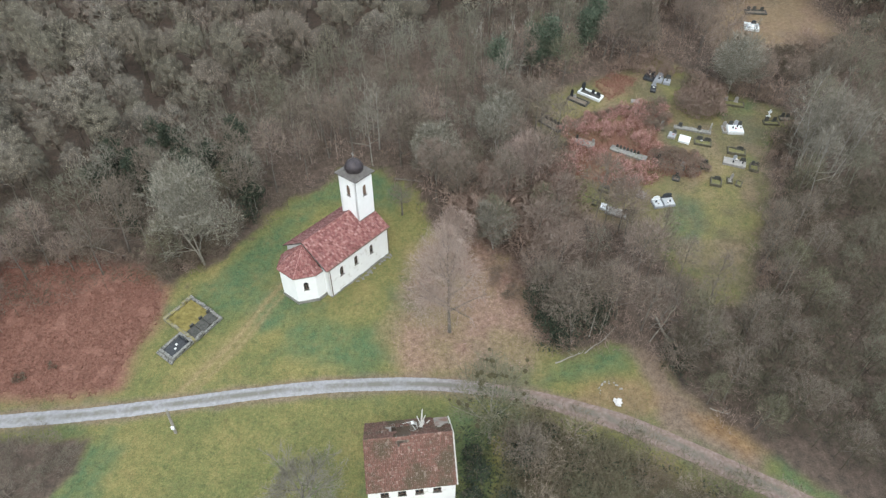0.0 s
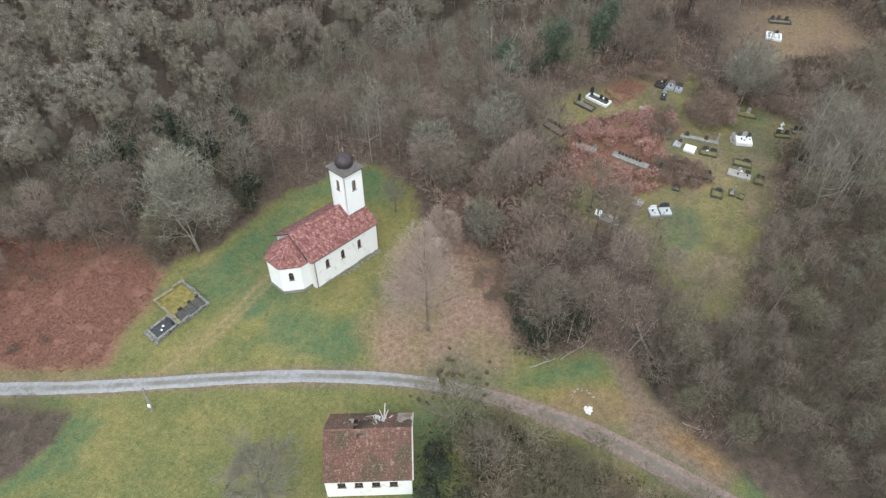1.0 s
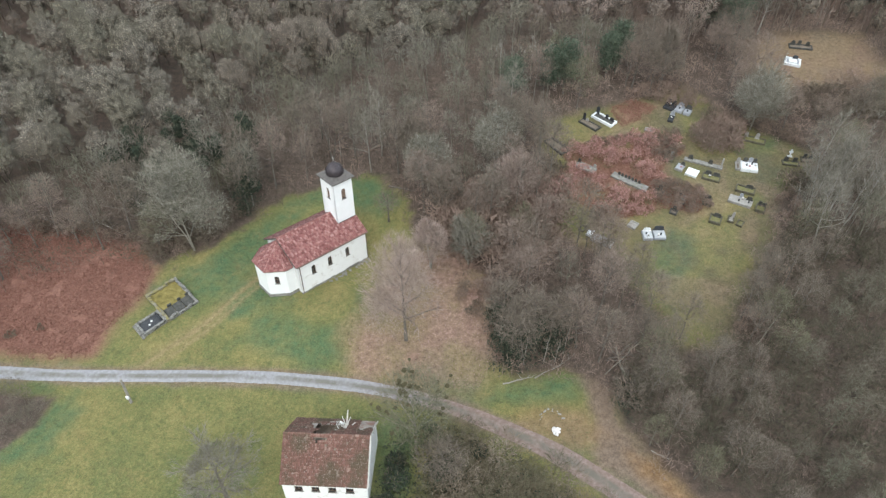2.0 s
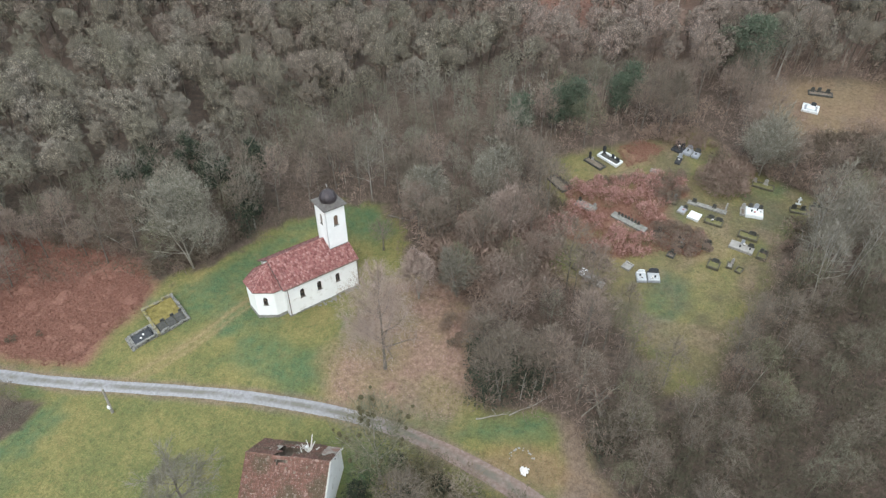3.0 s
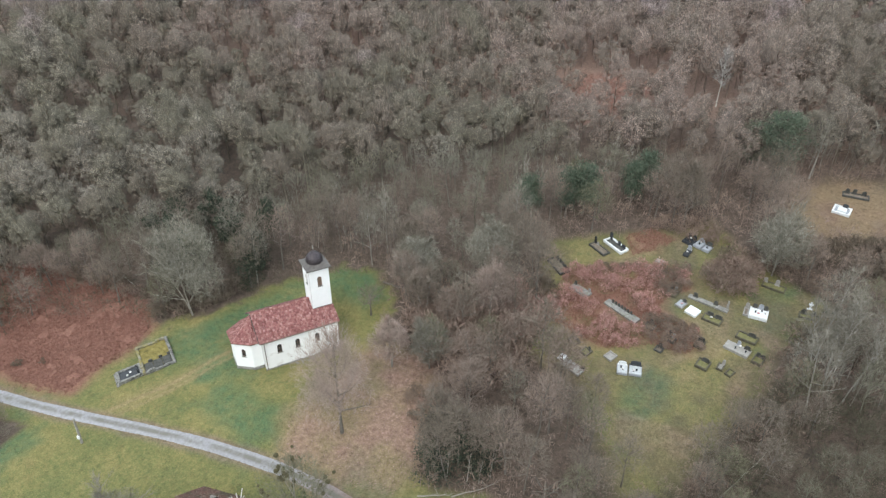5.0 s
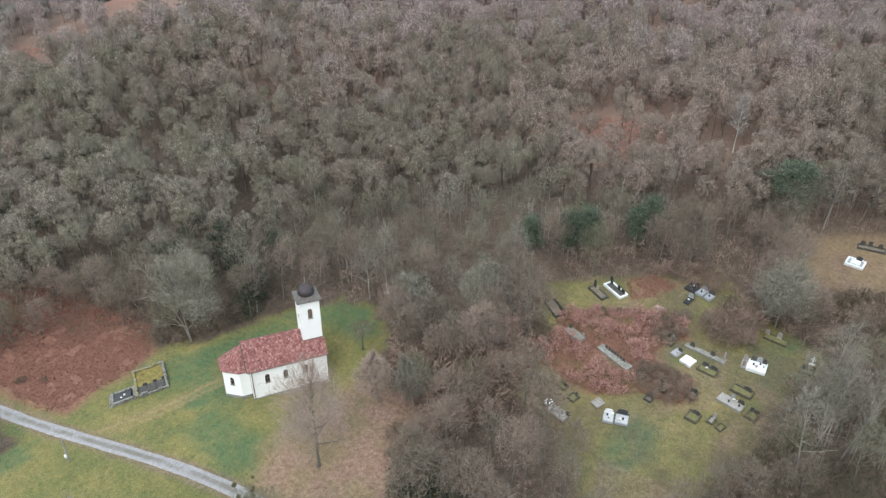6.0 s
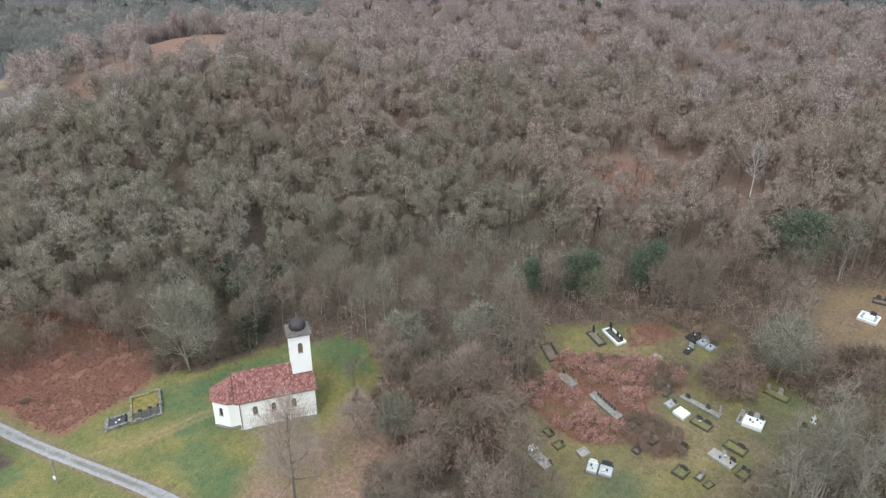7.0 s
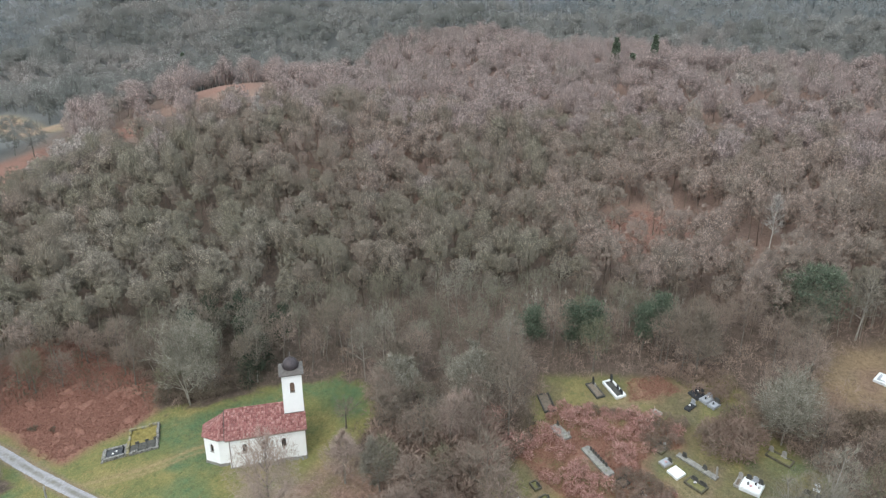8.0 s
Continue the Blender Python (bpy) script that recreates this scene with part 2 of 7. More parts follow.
M_TIMBER = grainy("old_timber", [(0.3, (0.12, 0.095, 0.075)), (0.7, (0.27, 0.22, 0.18))], 3.0, 0.95, 0.5, 0.02, squash=(6, 6, 1))
M_TIMBER_PALE = grainy("bleached_timber", [(0.3, (0.45, 0.43, 0.40)), (0.7, (0.68, 0.66, 0.62))], 3.0, 0.95, 0.4, 0.02)
M_LINING = grainy("grey_roof_lining", [(0.3, (0.22, 0.195, 0.175)), (0.7, (0.36, 0.325, 0.295))], 0.8, 0.9, 0.3, 0.02, second=((0.22, 0.13, 0.105), 0.9, 0.46, 0.62))
M_WHITE = grainy("white_sheeting", [(0.3, (0.72, 0.73, 0.73)), (0.7, (0.85, 0.86, 0.86))], 2.5, 0.7, 0.4, 0.04)
M_PETAL = grainy("faded_flowers", [(0.3, (0.60, 0.58, 0.57)), (0.7, (0.80, 0.78, 0.77))], 9.0, 0.9, 0.4, 0.02)


# ---- helpers for shapes ----
def smooth01(u):
    u = np.clip(u, 0, 1)
    return u * u * (3 - 2 * u)


def vnoise(x, y, seed=0):
    """Smooth value noise of unit cell, 0 to 1, for arrays."""
    xi, yi = np.floor(x), np.floor(y)
    fx, fy = smooth01(x - xi), smooth01(y - yi)

    def h(a, b):
        v = np.sin(a * 127.1 + b * 311.7 + seed * 74.7) * 43758.5453
        return v - np.floor(v)
    a, b = h(xi, yi), h(xi + 1, yi)
    c, d = h(xi, yi + 1), h(xi + 1, yi + 1)
    return (a + (b - a) * fx) * (1 - fy) + (c + (d - c) * fx) * fy


def fbm(x, y, seed=0, octaves=3):
    out, amp, total = 0.0, 1.0, 0.0
    for k in range(octaves):
        out = out + amp * vnoise(x * 2 ** k, y * 2 ** k, seed + k)
        total += amp
        amp *= 0.5
    return out / total


def soft_plus(u, w):
    return 0.5 * (u + np.sqrt(u * u + w * w))


def logistic(u):
    return 1 / (1 + np.exp(-np.clip(u, -40, 40)))


def inside(x, y, poly):
    """Signed distance to a closed outline: positive within it."""
    x, y = np.asarray(x, float), np.asarray(y, float)
    best = np.full(x.shape, 1e9)
    odd = np.zeros(x.shape, bool)
    n = len(poly)
    for i in range(n):
        (ax, ay), (bx, by) = poly[i], poly[(i + 1) % n]
        dx, dy = bx - ax, by - ay
        t = np.clip(((x - ax) * dx + (y - ay) * dy) / (dx * dx + dy * dy), 0, 1)
        best = np.minimum(best, np.hypot(x - ax - t * dx, y - ay - t * dy))
        cross = ((ay > y) != (by > y)) & (x < dx * (y - ay) / (dy if dy else 1e-9) + ax)
        odd ^= cross
    return np.where(odd, best, -best)


CREST = [(-70, 0), (-150, 72), (-205, 100), (-236, 140), (-250, 180), (-254, 222), (-245, 290), (-262, 400), (-285, 470), (-220, 490), (-120, 445), (-30, 412), (60, 385), (120, 330), (190, 300), (200, 60), (90, 0)]
# knolls and hollows of the hill: middle, height, breadth
KNOLLS = [(-127, 160, 8.8, 52), (-214, 164, 1.3, 52), (-234, 210, 1.4, 52), (-206, 209, 11.4, 52), (-278, 158, 3.9, 72), (-325, 228, 1.8, 72), (-445, 284, 2.0, 72), (-396, 248, -6.8, 72), (-364, 288, 29.8, 72), (-73, 353, 5.4, 72), (-64, 160, -2.7, 52), (12, 176, -1.9, 52), (40, 165, 6.2, 52), (-340, 165, 15.9, 72), (-430, 190, 21.5, 72), (-200, 380, 1.6, 72), (-260, 450, 7.2, 72), (-90, 110, -1.2, 52), (60, 130, -2.8, 52), (-150, 250, -2.0, 52)]


def ground_z(x, y):
    """The height of the land: a flat valley floor, a meadow slope, wooded hills and far ridges."""
    x, y = np.asarray(x, float), np.asarray(y, float)
    z = -2.6 + 0.165 * soft_plus(y - 46, 10) - 0.065 * soft_plus(y - 122, 30)
    z = z + 7 * np.exp(-((x + 125) / 70) ** 2 - ((y - 160) / 80) ** 2)
    z = z + 3.0 * np.exp(-((x + 75) / 26) ** 2 - ((y - 70) / 26) ** 2)
    z = z - 15 * smooth01((-200 - x) / 190) * logistic((y - 80) / 30)
    z = z + 0.045 * soft_plus(x - 34, 8) * logistic((y - 78) / 8) * logistic((100 - x) / 20)
    far = np.hypot(x - 50, y - 20)
    z = z + 0.05 * soft_plus(y - 250, 50) - 0.15 * soft_plus(y - 405, 40)
    z = z + 5 * np.exp(-((x + 190) / 60) ** 2 - ((y - 240) / 70) ** 2)
    z = z + smooth01((far - 470) / 280) * 30 + 75 * smooth01((far - 680) / 430) + 60 * smooth01((far - 1100) / 700)
    beyond = -inside(x, y, CREST)
    z = z - 15 * smooth01((beyond - 8) / 70) * (1 - smooth01((far - 560) / 200)) * (y > 60)
    hills = smooth01((far - 150) / 250)
    z = z + hills * (17 * (fbm(x / 105 + 3, y / 105, 5) - 0.5) + 75 * smooth01((far - 440) / 300) * (fbm(x / 200, y / 200 + 2, 9) - 0.5))
    for kx, ky, high, wide in KNOLLS:
        z = z + high * np.exp(-((x - kx) ** 2 + (y - ky) ** 2) / wide ** 2)
    w = np.exp(-(np.hypot((x + 14) / 13, (y - 66) / 12) ** 4))
    z = z * (1 - w) + 0.2 * w
    return z + 0.16 * (fbm(x / 5, y / 5, 3) - 0.5)


def gz(x, y):
    return float(ground_z(np.array([x]), np.array([y]))[0])


def tri_mesh(name, verts, faces, tint=None):
    me = bpy.data.meshes.new(name)
    verts, faces = np.asarray(verts, np.float32), np.asarray(faces, np.int32)
    k = faces.shape[1]
    me.vertices.add(len(verts))
    me.vertices.foreach_set("co", verts.ravel())
    me.loops.add(faces.size)
    me.loops.foreach_set("vertex_index", faces.ravel())
    me.polygons.add(len(faces))
    me.polygons.foreach_set("loop_start", np.arange(0, faces.size, k, dtype=np.int32))
    if tint is not None:
        at = me.attributes.new("tint", "FLOAT", "POINT")
        at.data.foreach_set("value", np.asarray(tint, np.float32))
    me.update(calc_edges=True)
    me.validate()
    return me


def link_mesh(name, me, material, parent=None, label=""):
    if material is not None and not me.materials:
        me.materials.append(material)
    ob = new(name, me)
    ob.parent = parent
    return tagged(ob, label)


def part(name, bm, material, parent, label="", flat=True):
    me = bpy.data.meshes.new(name)
    bmesh.ops.recalc_face_normals(bm, faces=bm.faces[:])
    bm.to_mesh(me)
    bm.free()
    if not flat:
        for p in me.polygons:
            p.use_smooth = True
    return link_mesh(name, me, material, parent, label)


def thing(name, label, category, m, group="", kind=""):
    ob = new(name)
    ob.empty_display_size = 0.3
    ob.matrix_basis = m
    return tagged(ob, label, category, group, kind)


def box(bm, x0, x1, y0, y1, z0, z1, m=None, jag=0.0):
    vs = [bm.verts.new((x + random.uniform(-jag, jag), y + random.uniform(-jag, jag), z + random.uniform(-jag, jag))) for z in (z0, z1) for x, y in ((x0, y0), (x1, y0), (x1, y1), (x0, y1))]
    for f in ((3, 2, 1, 0), (4, 5, 6, 7), (0, 1, 5, 4), (1, 2, 6, 5), (2, 3, 7, 6), (3, 0, 4, 7)):
        bm.faces.new([vs[i] for i in f])
    if m is not None:
        bmesh.ops.transform(bm, matrix=m, verts=vs)
    return vs


def block(x0, x1, y0, y1, z0, z1, bevel=0.02, jag=0.0, m=None):
    bm = bmesh.new()
    box(bm, x0, x1, y0, y1, z0, z1, m, jag)
    if bevel:
        bmesh.ops.bevel(bm, geom=bm.edges[:], offset=bevel, segments=1, affect="EDGES")
    return bm


def bar(bm, a, b, r, sides=6, r2=None):
    """A round bar from a to b."""
    a, b = Vector(a), Vector(b)
    d = b - a
    m = Matrix.Translation((a + b) / 2) @ d.to_track_quat("Z", "Y").to_matrix().to_4x4()
    bmesh.ops.create_cone(bm, cap_ends=True, segments=sides, radius1=r, radius2=r if r2 is None else r2, depth=d.length, matrix=m)


def panel(outline, holes, thick, m):
    """A wall of an outline in x and z, with holes through it; its front at y = 0, its back at y = thick."""
    bm = bmesh.new()
    edges = []
    for loop in (outline, *holes):
        vs = [bm.verts.new((x, 0, z)) for x, z in loop]
        edges += [bm.edges.new((vs[i], vs[(i + 1) % len(vs)])) for i in range(len(vs))]
    bmesh.ops.triangle_fill(bm, use_beauty=True, use_dissolve=False, edges=edges)
    ex = bmesh.ops.extrude_face_region(bm, geom=bm.faces[:])
    bmesh.ops.translate(bm, vec=(0, thick, 0), verts=[g for g in ex["geom"] if isinstance(g, bmesh.types.BMVert)])
    bmesh.ops.transform(bm, matrix=m, verts=bm.verts[:])
    return bm


def arch(x, z, w, h, n=6):
    """The outline of a round-headed opening, its sill's middle at x, z."""
    r = w / 2
    pts = [(x - r, z), (x + r, z)]
    return pts + [(x + r * math.cos(math.pi * k / n), z + h - r + r * math.sin(math.pi * k / n)) for k in range(n + 1)]


def cones(p0, p1, r0, r1, sides):
    """Many tapered rods at once: vertices and triangles."""
    p0, p1 = np.atleast_2d(p0), np.atleast_2d(p1)
    n = len(p0)
    d = p1 - p0
    d = d / np.maximum(np.linalg.norm(d, axis=1, keepdims=True), 1e-6)
    ref = np.where(np.abs(d[:, 2:3]) > 0.9, np.array([[1.0, 0, 0]]), np.array([[0, 0, 1.0]]))
    a = np.cross(d, ref)
    a /= np.linalg.norm(a, axis=1, keepdims=True)
    b = np.cross(d, a)
    ang = np.arange(sides) * 2 * np.pi / sides
    ring = a[:, None] * np.cos(ang)[None, :, None] + b[:, None] * np.sin(ang)[None, :, None]
    r0, r1 = np.broadcast_to(r0, n), np.broadcast_to(r1, n)
    v = np.concatenate([p0[:, None] + ring * r0[:, None, None], p1[:, None] + ring * r1[:, None, None]], 1)
    k = np.arange(sides)
    j = (k + 1) % sides
    f = np.concatenate([np.stack([k, j, j + sides], 1), np.stack([k, j + sides, k + sides], 1)])
    f = (f[None] + (np.arange(n) * 2 * sides)[:, None, None]).reshape(-1, 3)
    return v.reshape(-1, 3), f


def slivers(p0, p1, width, rng, face=None):
    """Many thin pointed blades at once; face: the ways that they lie broadside to, about."""
    d = p1 - p0
    s = np.cross(d, rng.normal(size=d.shape) if face is None else face + rng.normal(0, 0.35, d.shape))
    s /= np.maximum(np.linalg.norm(s, axis=1, keepdims=True), 1e-6)
    w = np.broadcast_to(width, len(p0))[:, None] / 2
    v = np.stack([p0 - s * w, p0 + s * w, p1], 1).reshape(-1, 3)
    return v, np.arange(len(v)).reshape(-1, 3)


def gather(pieces):
    vs, fs, n = [], [], 0
    for v, f in pieces:
        vs.append(v)
        fs.append(f + n)
        n += len(v)
    return np.concatenate(vs), np.concatenate(fs)


def unit(v):
    return v / np.maximum(np.linalg.norm(v, axis=-1, keepdims=True), 1e-6)


def grow(rng, h, spread, limbs, subs, twigs, base=0.3, lift=(22, 68), trunk_r=0.2, twig_l=1.3, twig_w=0.05, lean=(0, 0), sides=6, forks=1, cover=0.6):
    """A leafless tree: wood (trunk and limbs) and crown (branches and twigs), as vertices and triangles."""
    wood, crown = [], []
    tips = []
    for _ in range(forks):
        k = 6
        t = np.linspace(0, 1, k)
        splay = rng.normal(size=2) * (0.14 * h if forks > 1 else 0.0)
        px = (lean[0] * h + splay[0]) * t ** 1.2 + rng.normal(0, 0.012 * h, k) * t
        py = (lean[1] * h + splay[1]) * t ** 1.2 + rng.normal(0, 0.012 * h, k) * t
        pts = np.stack([px, py, t * h * 0.93 - 0.3 * (t == 0)], 1)
        rad = trunk_r * (1 - 0.86 * t) * (0.65 if forks > 1 else 1)
        rad[0] *= 1.3
        wood.append(cones(pts[:-1], pts[1:], rad[:-1], rad[1:], sides))
        s = np.sort(rng.uniform(base, 0.97, limbs))
        az = np.arange(limbs) * 2.4 + rng.uniform(0, 6.28) + rng.normal(0, 0.3, limbs)
        q = (s - base) / (1 - base)
        el = np.radians(lift[0] + (lift[1] - lift[0]) * q + rng.normal(0, 7, limbs))
        ln = spread * (1.12 - 0.6 * q ** 1.6) * rng.uniform(0.75, 1.15, limbs)
        st = np.stack([np.interp(s, t, pts[:, i]) for i in range(3)], 1)
        d1 = np.stack([np.cos(az) * np.cos(el), np.sin(az) * np.cos(el), np.sin(el)], 1)
        d2 = unit(d1 + rng.normal(0, 0.22, (limbs, 3)) + np.array([0, 0, 0.35]))
        mid = st + d1 * (ln * 0.5)[:, None]
        end = mid + d2 * (ln * 0.5)[:, None]
        r = np.interp(s, t, rad) * 0.62 + 0.012
        wood.append(cones(st, mid, r, r * 0.6, max(3, sides - 2)))
        wood.append(cones(mid, end, r * 0.6, r * 0.15 + 0.006, max(3, sides - 2)))
        n = limbs * subs
        u = rng.uniform(0.25, 1.0, (limbs, subs))
        at = np.where(u[..., None] < 0.5, st[:, None] + (mid - st)[:, None] * (u * 2)[..., None], mid[:, None] + (end - mid)[:, None] * (u * 2 - 1)[..., None]).reshape(n, 3)
        ld = np.repeat(d2, subs, 0)
        sd = unit(ld + rng.normal(0, 0.62, (n, 3)) + np.array([0, 0, 0.25]))
        sl = np.repeat(ln, subs) * rng.uniform(0.22, 0.5, n)
        se = at + sd * sl[:, None]
        crown.append(cones(at, se, np.repeat(r, subs) * 0.32 + 0.008, 0.008, 3))
        m = n * twigs
        tu = rng.uniform(0.1, 1.0, m)
        ts = np.repeat(at, twigs, 0) + np.repeat(se - at, twigs, 0) * tu[:, None]
        td = unit(np.repeat(sd, twigs, 0) + rng.normal(0, 0.6, (m, 3)) + np.array([0, 0, 0.3]))
        te = ts + td * (twig_l * rng.uniform(0.45, 1.3, m))[:, None]
        mid_c = np.array([lean[0] * h * 0.5, lean[1] * h * 0.5, h * 0.5])
        crown.append(slivers(ts, te, twig_w * rng.uniform(0.6, 1.4, m), rng, unit(ts - mid_c) + np.array([0, 0, 0.25])))
        tips.append(te)
    return gather(wood), gather(crown), np.concatenate(tips)


def dome_twigs(rng, h, rad, tall, blades, length, width, low=-0.75, drift=(0.0, 0.0), depth=0.5, outward=0.5):
    """The fine twigs of a lobed, domed crown that reaches from its middle outwards."""
    d = unit(rng.normal(size=(blades * 3, 3)))
    d = d[d[:, 2] > rng.uniform(low, 0.25, len(d))][:blades]
    lobes = unit(rng.normal(size=(9, 3)) + np.array([0, 0, 0.4]))
    bulge = 0.74 + 0.34 * np.clip((d @ lobes.T).max(1), 0, 1) ** 6
    p0 = np.array([drift[0], drift[1], h - tall * 0.95]) + d * np.array([rad, rad, tall]) * (bulge * rng.uniform(depth, 1.0, len(d)) ** 0.7)[:, None]
    tang = rng.normal(size=d.shape)
    tang -= d * (tang * d).sum(1, keepdims=True)
    way = unit(d * outward + unit(tang) * 0.85 + np.array([0, 0, 0.35]))
    p1 = p0 + way * (length * rng.uniform(0.5, 1.3, len(d)))[:, None]
    return slivers(p0, p1, width * rng.uniform(0.6, 1.4, len(d)), rng, d)


def shell_tree(rng, h, rad, tall, blades, length, width, limbs=6, trunk_r=0.15, outward=0.5):
    """A leafless tree seen from afar: stem, a few limbs and a lobed dome of twigs."""
    cz = h - tall * 0.95
    top = np.array([rng.normal(0, 0.3), rng.normal(0, 0.3), cz + tall * 0.5])
    out = [cones(np.array([[0, 0, -0.3]]), top[None], trunk_r, trunk_r * 0.3, 3)]
    if limbs:
        az = np.arange(limbs) * 2.4 + rng.uniform(0, 6.28)
        u = rng.uniform(0.35, 0.85, limbs)
        st = np.stack([top[0] * u, top[1] * u, top[2] * u], 1)
        en = st + np.stack([np.cos(az) * rad * 0.75, np.sin(az) * rad * 0.75, rng.uniform(0.5, 1.0, limbs) * tall * 0.7], 1)
        out.append(cones(st, en, trunk_r * 0.42, 0.02, 3))
    out.append(dome_twigs(rng, h, rad, tall, blades, length, width, outward=outward))
    return gather(out)


def wood_tree(rng, h, rad, tall, blades, length, width, limbs=5, trunk_r=0.15, up=0.3, depth=0.62):
    """A leafless tree in a wood: stem, limbs and a lobed crown of fine twigs that sweep up and out, with soft normals."""
    cz = h - tall * 0.95
    top = np.array([rng.normal(0, 0.3), rng.normal(0, 0.3), cz + tall * 0.5])
    wood = [cones(np.array([[0, 0, -0.3]]), top[None], trunk_r, trunk_r * 0.4, 3)]
    if limbs:
        az = np.arange(limbs) * 2.4 + rng.uniform(0, 6.28)
        u = rng.uniform(0.3, 0.8, limbs)
        st = top[None] * u[:, None]
        en = st + np.stack([np.cos(az) * rad * 0.75, np.sin(az) * rad * 0.75, rng.uniform(0.6, 1.1, limbs) * tall * 0.7], 1)
        wood.append(cones(st, en, trunk_r * 0.45, 0.02, 3))
    wv, wf = gather(wood)
    lobes = unit(rng.normal(size=(9, 3)) + np.array([0, 0, 0.5]))
    amp = rng.uniform(0.15, 0.5, 9)
    d = unit(rng.normal(size=(blades * 3, 3)))
    d = d[d[:, 2] > rng.uniform(-0.95, 0.25, len(d))][:blades]
    cosines = np.clip(d @ lobes.T, 0, 1) ** 8
    bulge = 0.70 + 0.75 * (cosines * amp).max(1)
    p0 = d * np.array([rad, rad, tall]) * (bulge * rng.uniform(depth ** 2, 1.0, len(d)) ** 0.5)[:, None]
    p0[:, :2] *= np.clip(1.0 + 0.3 * d[:, 2:3], 0.5, 1.1)
    p0[:, 2] += cz
    tang = rng.normal(size=d.shape)
    tang -= d * (tang * d).sum(1, keepdims=True)
    way = unit(d * 0.35 + unit(tang) * 0.8 + np.array([0, 0, up]))
    p1 = p0 + way * (length * rng.uniform(0.5, 1.3, len(d)))[:, None]
    cv, cf = slivers(p0, p1, width * rng.uniform(0.6, 1.4, len(d)), rng, d)
    lobe_way = lobes[(cosines * amp).argmax(1)]
    soft_n = unit(d * 0.6 + lobe_way * 0.3 + np.array([0, 0, 0.62]) + rng.normal(0, 0.08, d.shape))
    flat_n = wv - np.array([0, 0, 1.0]) * wv[:, 2:3]
    wood_n = np.concatenate([unit(flat_n + 1e-4), np.tile([0.0, 0.0, 1.0], (len(wv), 1))], 1)
    twig_n = np.concatenate([np.repeat(soft_n, 3, 0), np.tile([[1.0, 0, 0], [0, 1.0, 0], [0, 0, 0]], (len(d), 1))], 1)
    return (*gather([(wv, wf), (cv, cf)]), np.concatenate([wood_n, twig_n]))


# ---- the land ----
MEADOW = [(-63, 44), (-58, 58), (-44, 64.8), (-38.5, 63.2), (-32.1, 69.6), (-27.5, 76.4), (-22.2, 82.1), (-17.4, 87), (-9.8, 88.2), (-4, 82.9), (-1.5, 75.6), (4, 73), (10.5, 67), (12.5, 55.4), (15.8, 52.5), (22.1, 54.6), (25.6, 53.6), (29, 52), (29.8, 47.8), (33.4, 43.2), (39.6, 36.8), (51, 28.2), (62, 8), (80, -30), (40, -90), (-60, -110), (-150, -40), (-120, 30), (-90, 43)]
BRACKEN = [(-80, 43), (-66, 44.6), (-53.6, 45.4), (-45.9, 46.0), (-40.2, 47.4), (-40.1, 53.2), (-38.3, 58.2), (-38.5, 63.2), (-44, 66.3), (-51, 68.2), (-57.9, 66.6), (-68, 66), (-80, 62)]
LITTER = [(-3.6, 71.5), (5.7, 73.3), (11.2, 66.8), (12.8, 55.4), (11.6, 50.4), (4.7, 49.8), (-4.6, 50.6), (-7.0, 55.3), (-5.2, 62.8)]
CEMETERY = [(15, 106.1), (28, 112.5), (38, 117), (43, 121.2), (50, 112), (57, 107.3), (63, 103), (63, 98), (55.5, 91.6), (53.6, 84.2), (49, 75), (43, 62), (37, 60), (32.5, 69), (28.5, 75), (19.2, 79.5), (20.3, 86.4), (19.5, 93)]
UPPER = [(55, 126), (58, 137), (66, 141), (80, 143), (84, 128), (68, 123), (58, 119)]
RED_A = [(20, 99), (24, 101.5), (27, 103), (34.3, 105.8), (40, 104.8), (41.5, 101), (38.3, 98.3), (37.5, 95.8), (40, 93.2), (44, 91.8), (43.5, 88), (42.5, 86.5), (37, 86.8), (31, 83.8), (26, 85.2), (22, 87), (18, 85), (15, 87), (17, 91), (22.6, 93.5)]
RED_C = [(28.8, 112), (31, 107), (35.5, 110), (37.5, 113.5), (33, 115.5)]
FRESH = [[(36, 37.6), (41, 36.2), (50, 29.8), (52, 27.5), (44, 31.2), (38, 35.2)], [(12.5, 48.8), (15.8, 51.9), (22.1, 54.1), (25, 53), (23.5, 50.8), (18, 49.5)], [(-24, 79), (-17, 87), (-10, 87), (-5, 82), (-8, 79), (-16, 81)], [(-28, 61), (-22, 68), (-18, 60), (-24, 56)], [(38, 71), (41, 76), (41, 81), (37.5, 83), (35.2, 78), (35, 72)], [(1.3, 45), (5.4, 44), (5.2, 30), (1.3, 30)], [(-41, 40), (-36.5, 40), (-38, 34), (-45, 29)], [(-32, 66), (-38, 60), (-31, 57), (-25, 62), (-24, 72), (-20, 80), (-26, 76)], [(-20, 58), (-9, 56), (-7, 52), (-13, 50.5), (-22, 53)], [(37, 40.2), (43.2, 37.6), (46.7, 36), (42.5, 35.6), (38.5, 37.4)]]
ORANGE = [(29.4, 44.8), (33.3, 43.9), (37, 39.6), (35.2, 38.7), (31, 42)]
HILL_RED_W = [(-226, 196), (-208, 188), (-196, 198), (-192, 212), (-206, 218), (-224, 214)]
HILL_RED_S = [(-222, 158), (-206, 171), (-197, 158), (-206, 150)]
HILL_RED_SW = [(-262, 118), (-240, 139), (-229, 133), (-208, 106), (-217, 98), (-240, 100)]
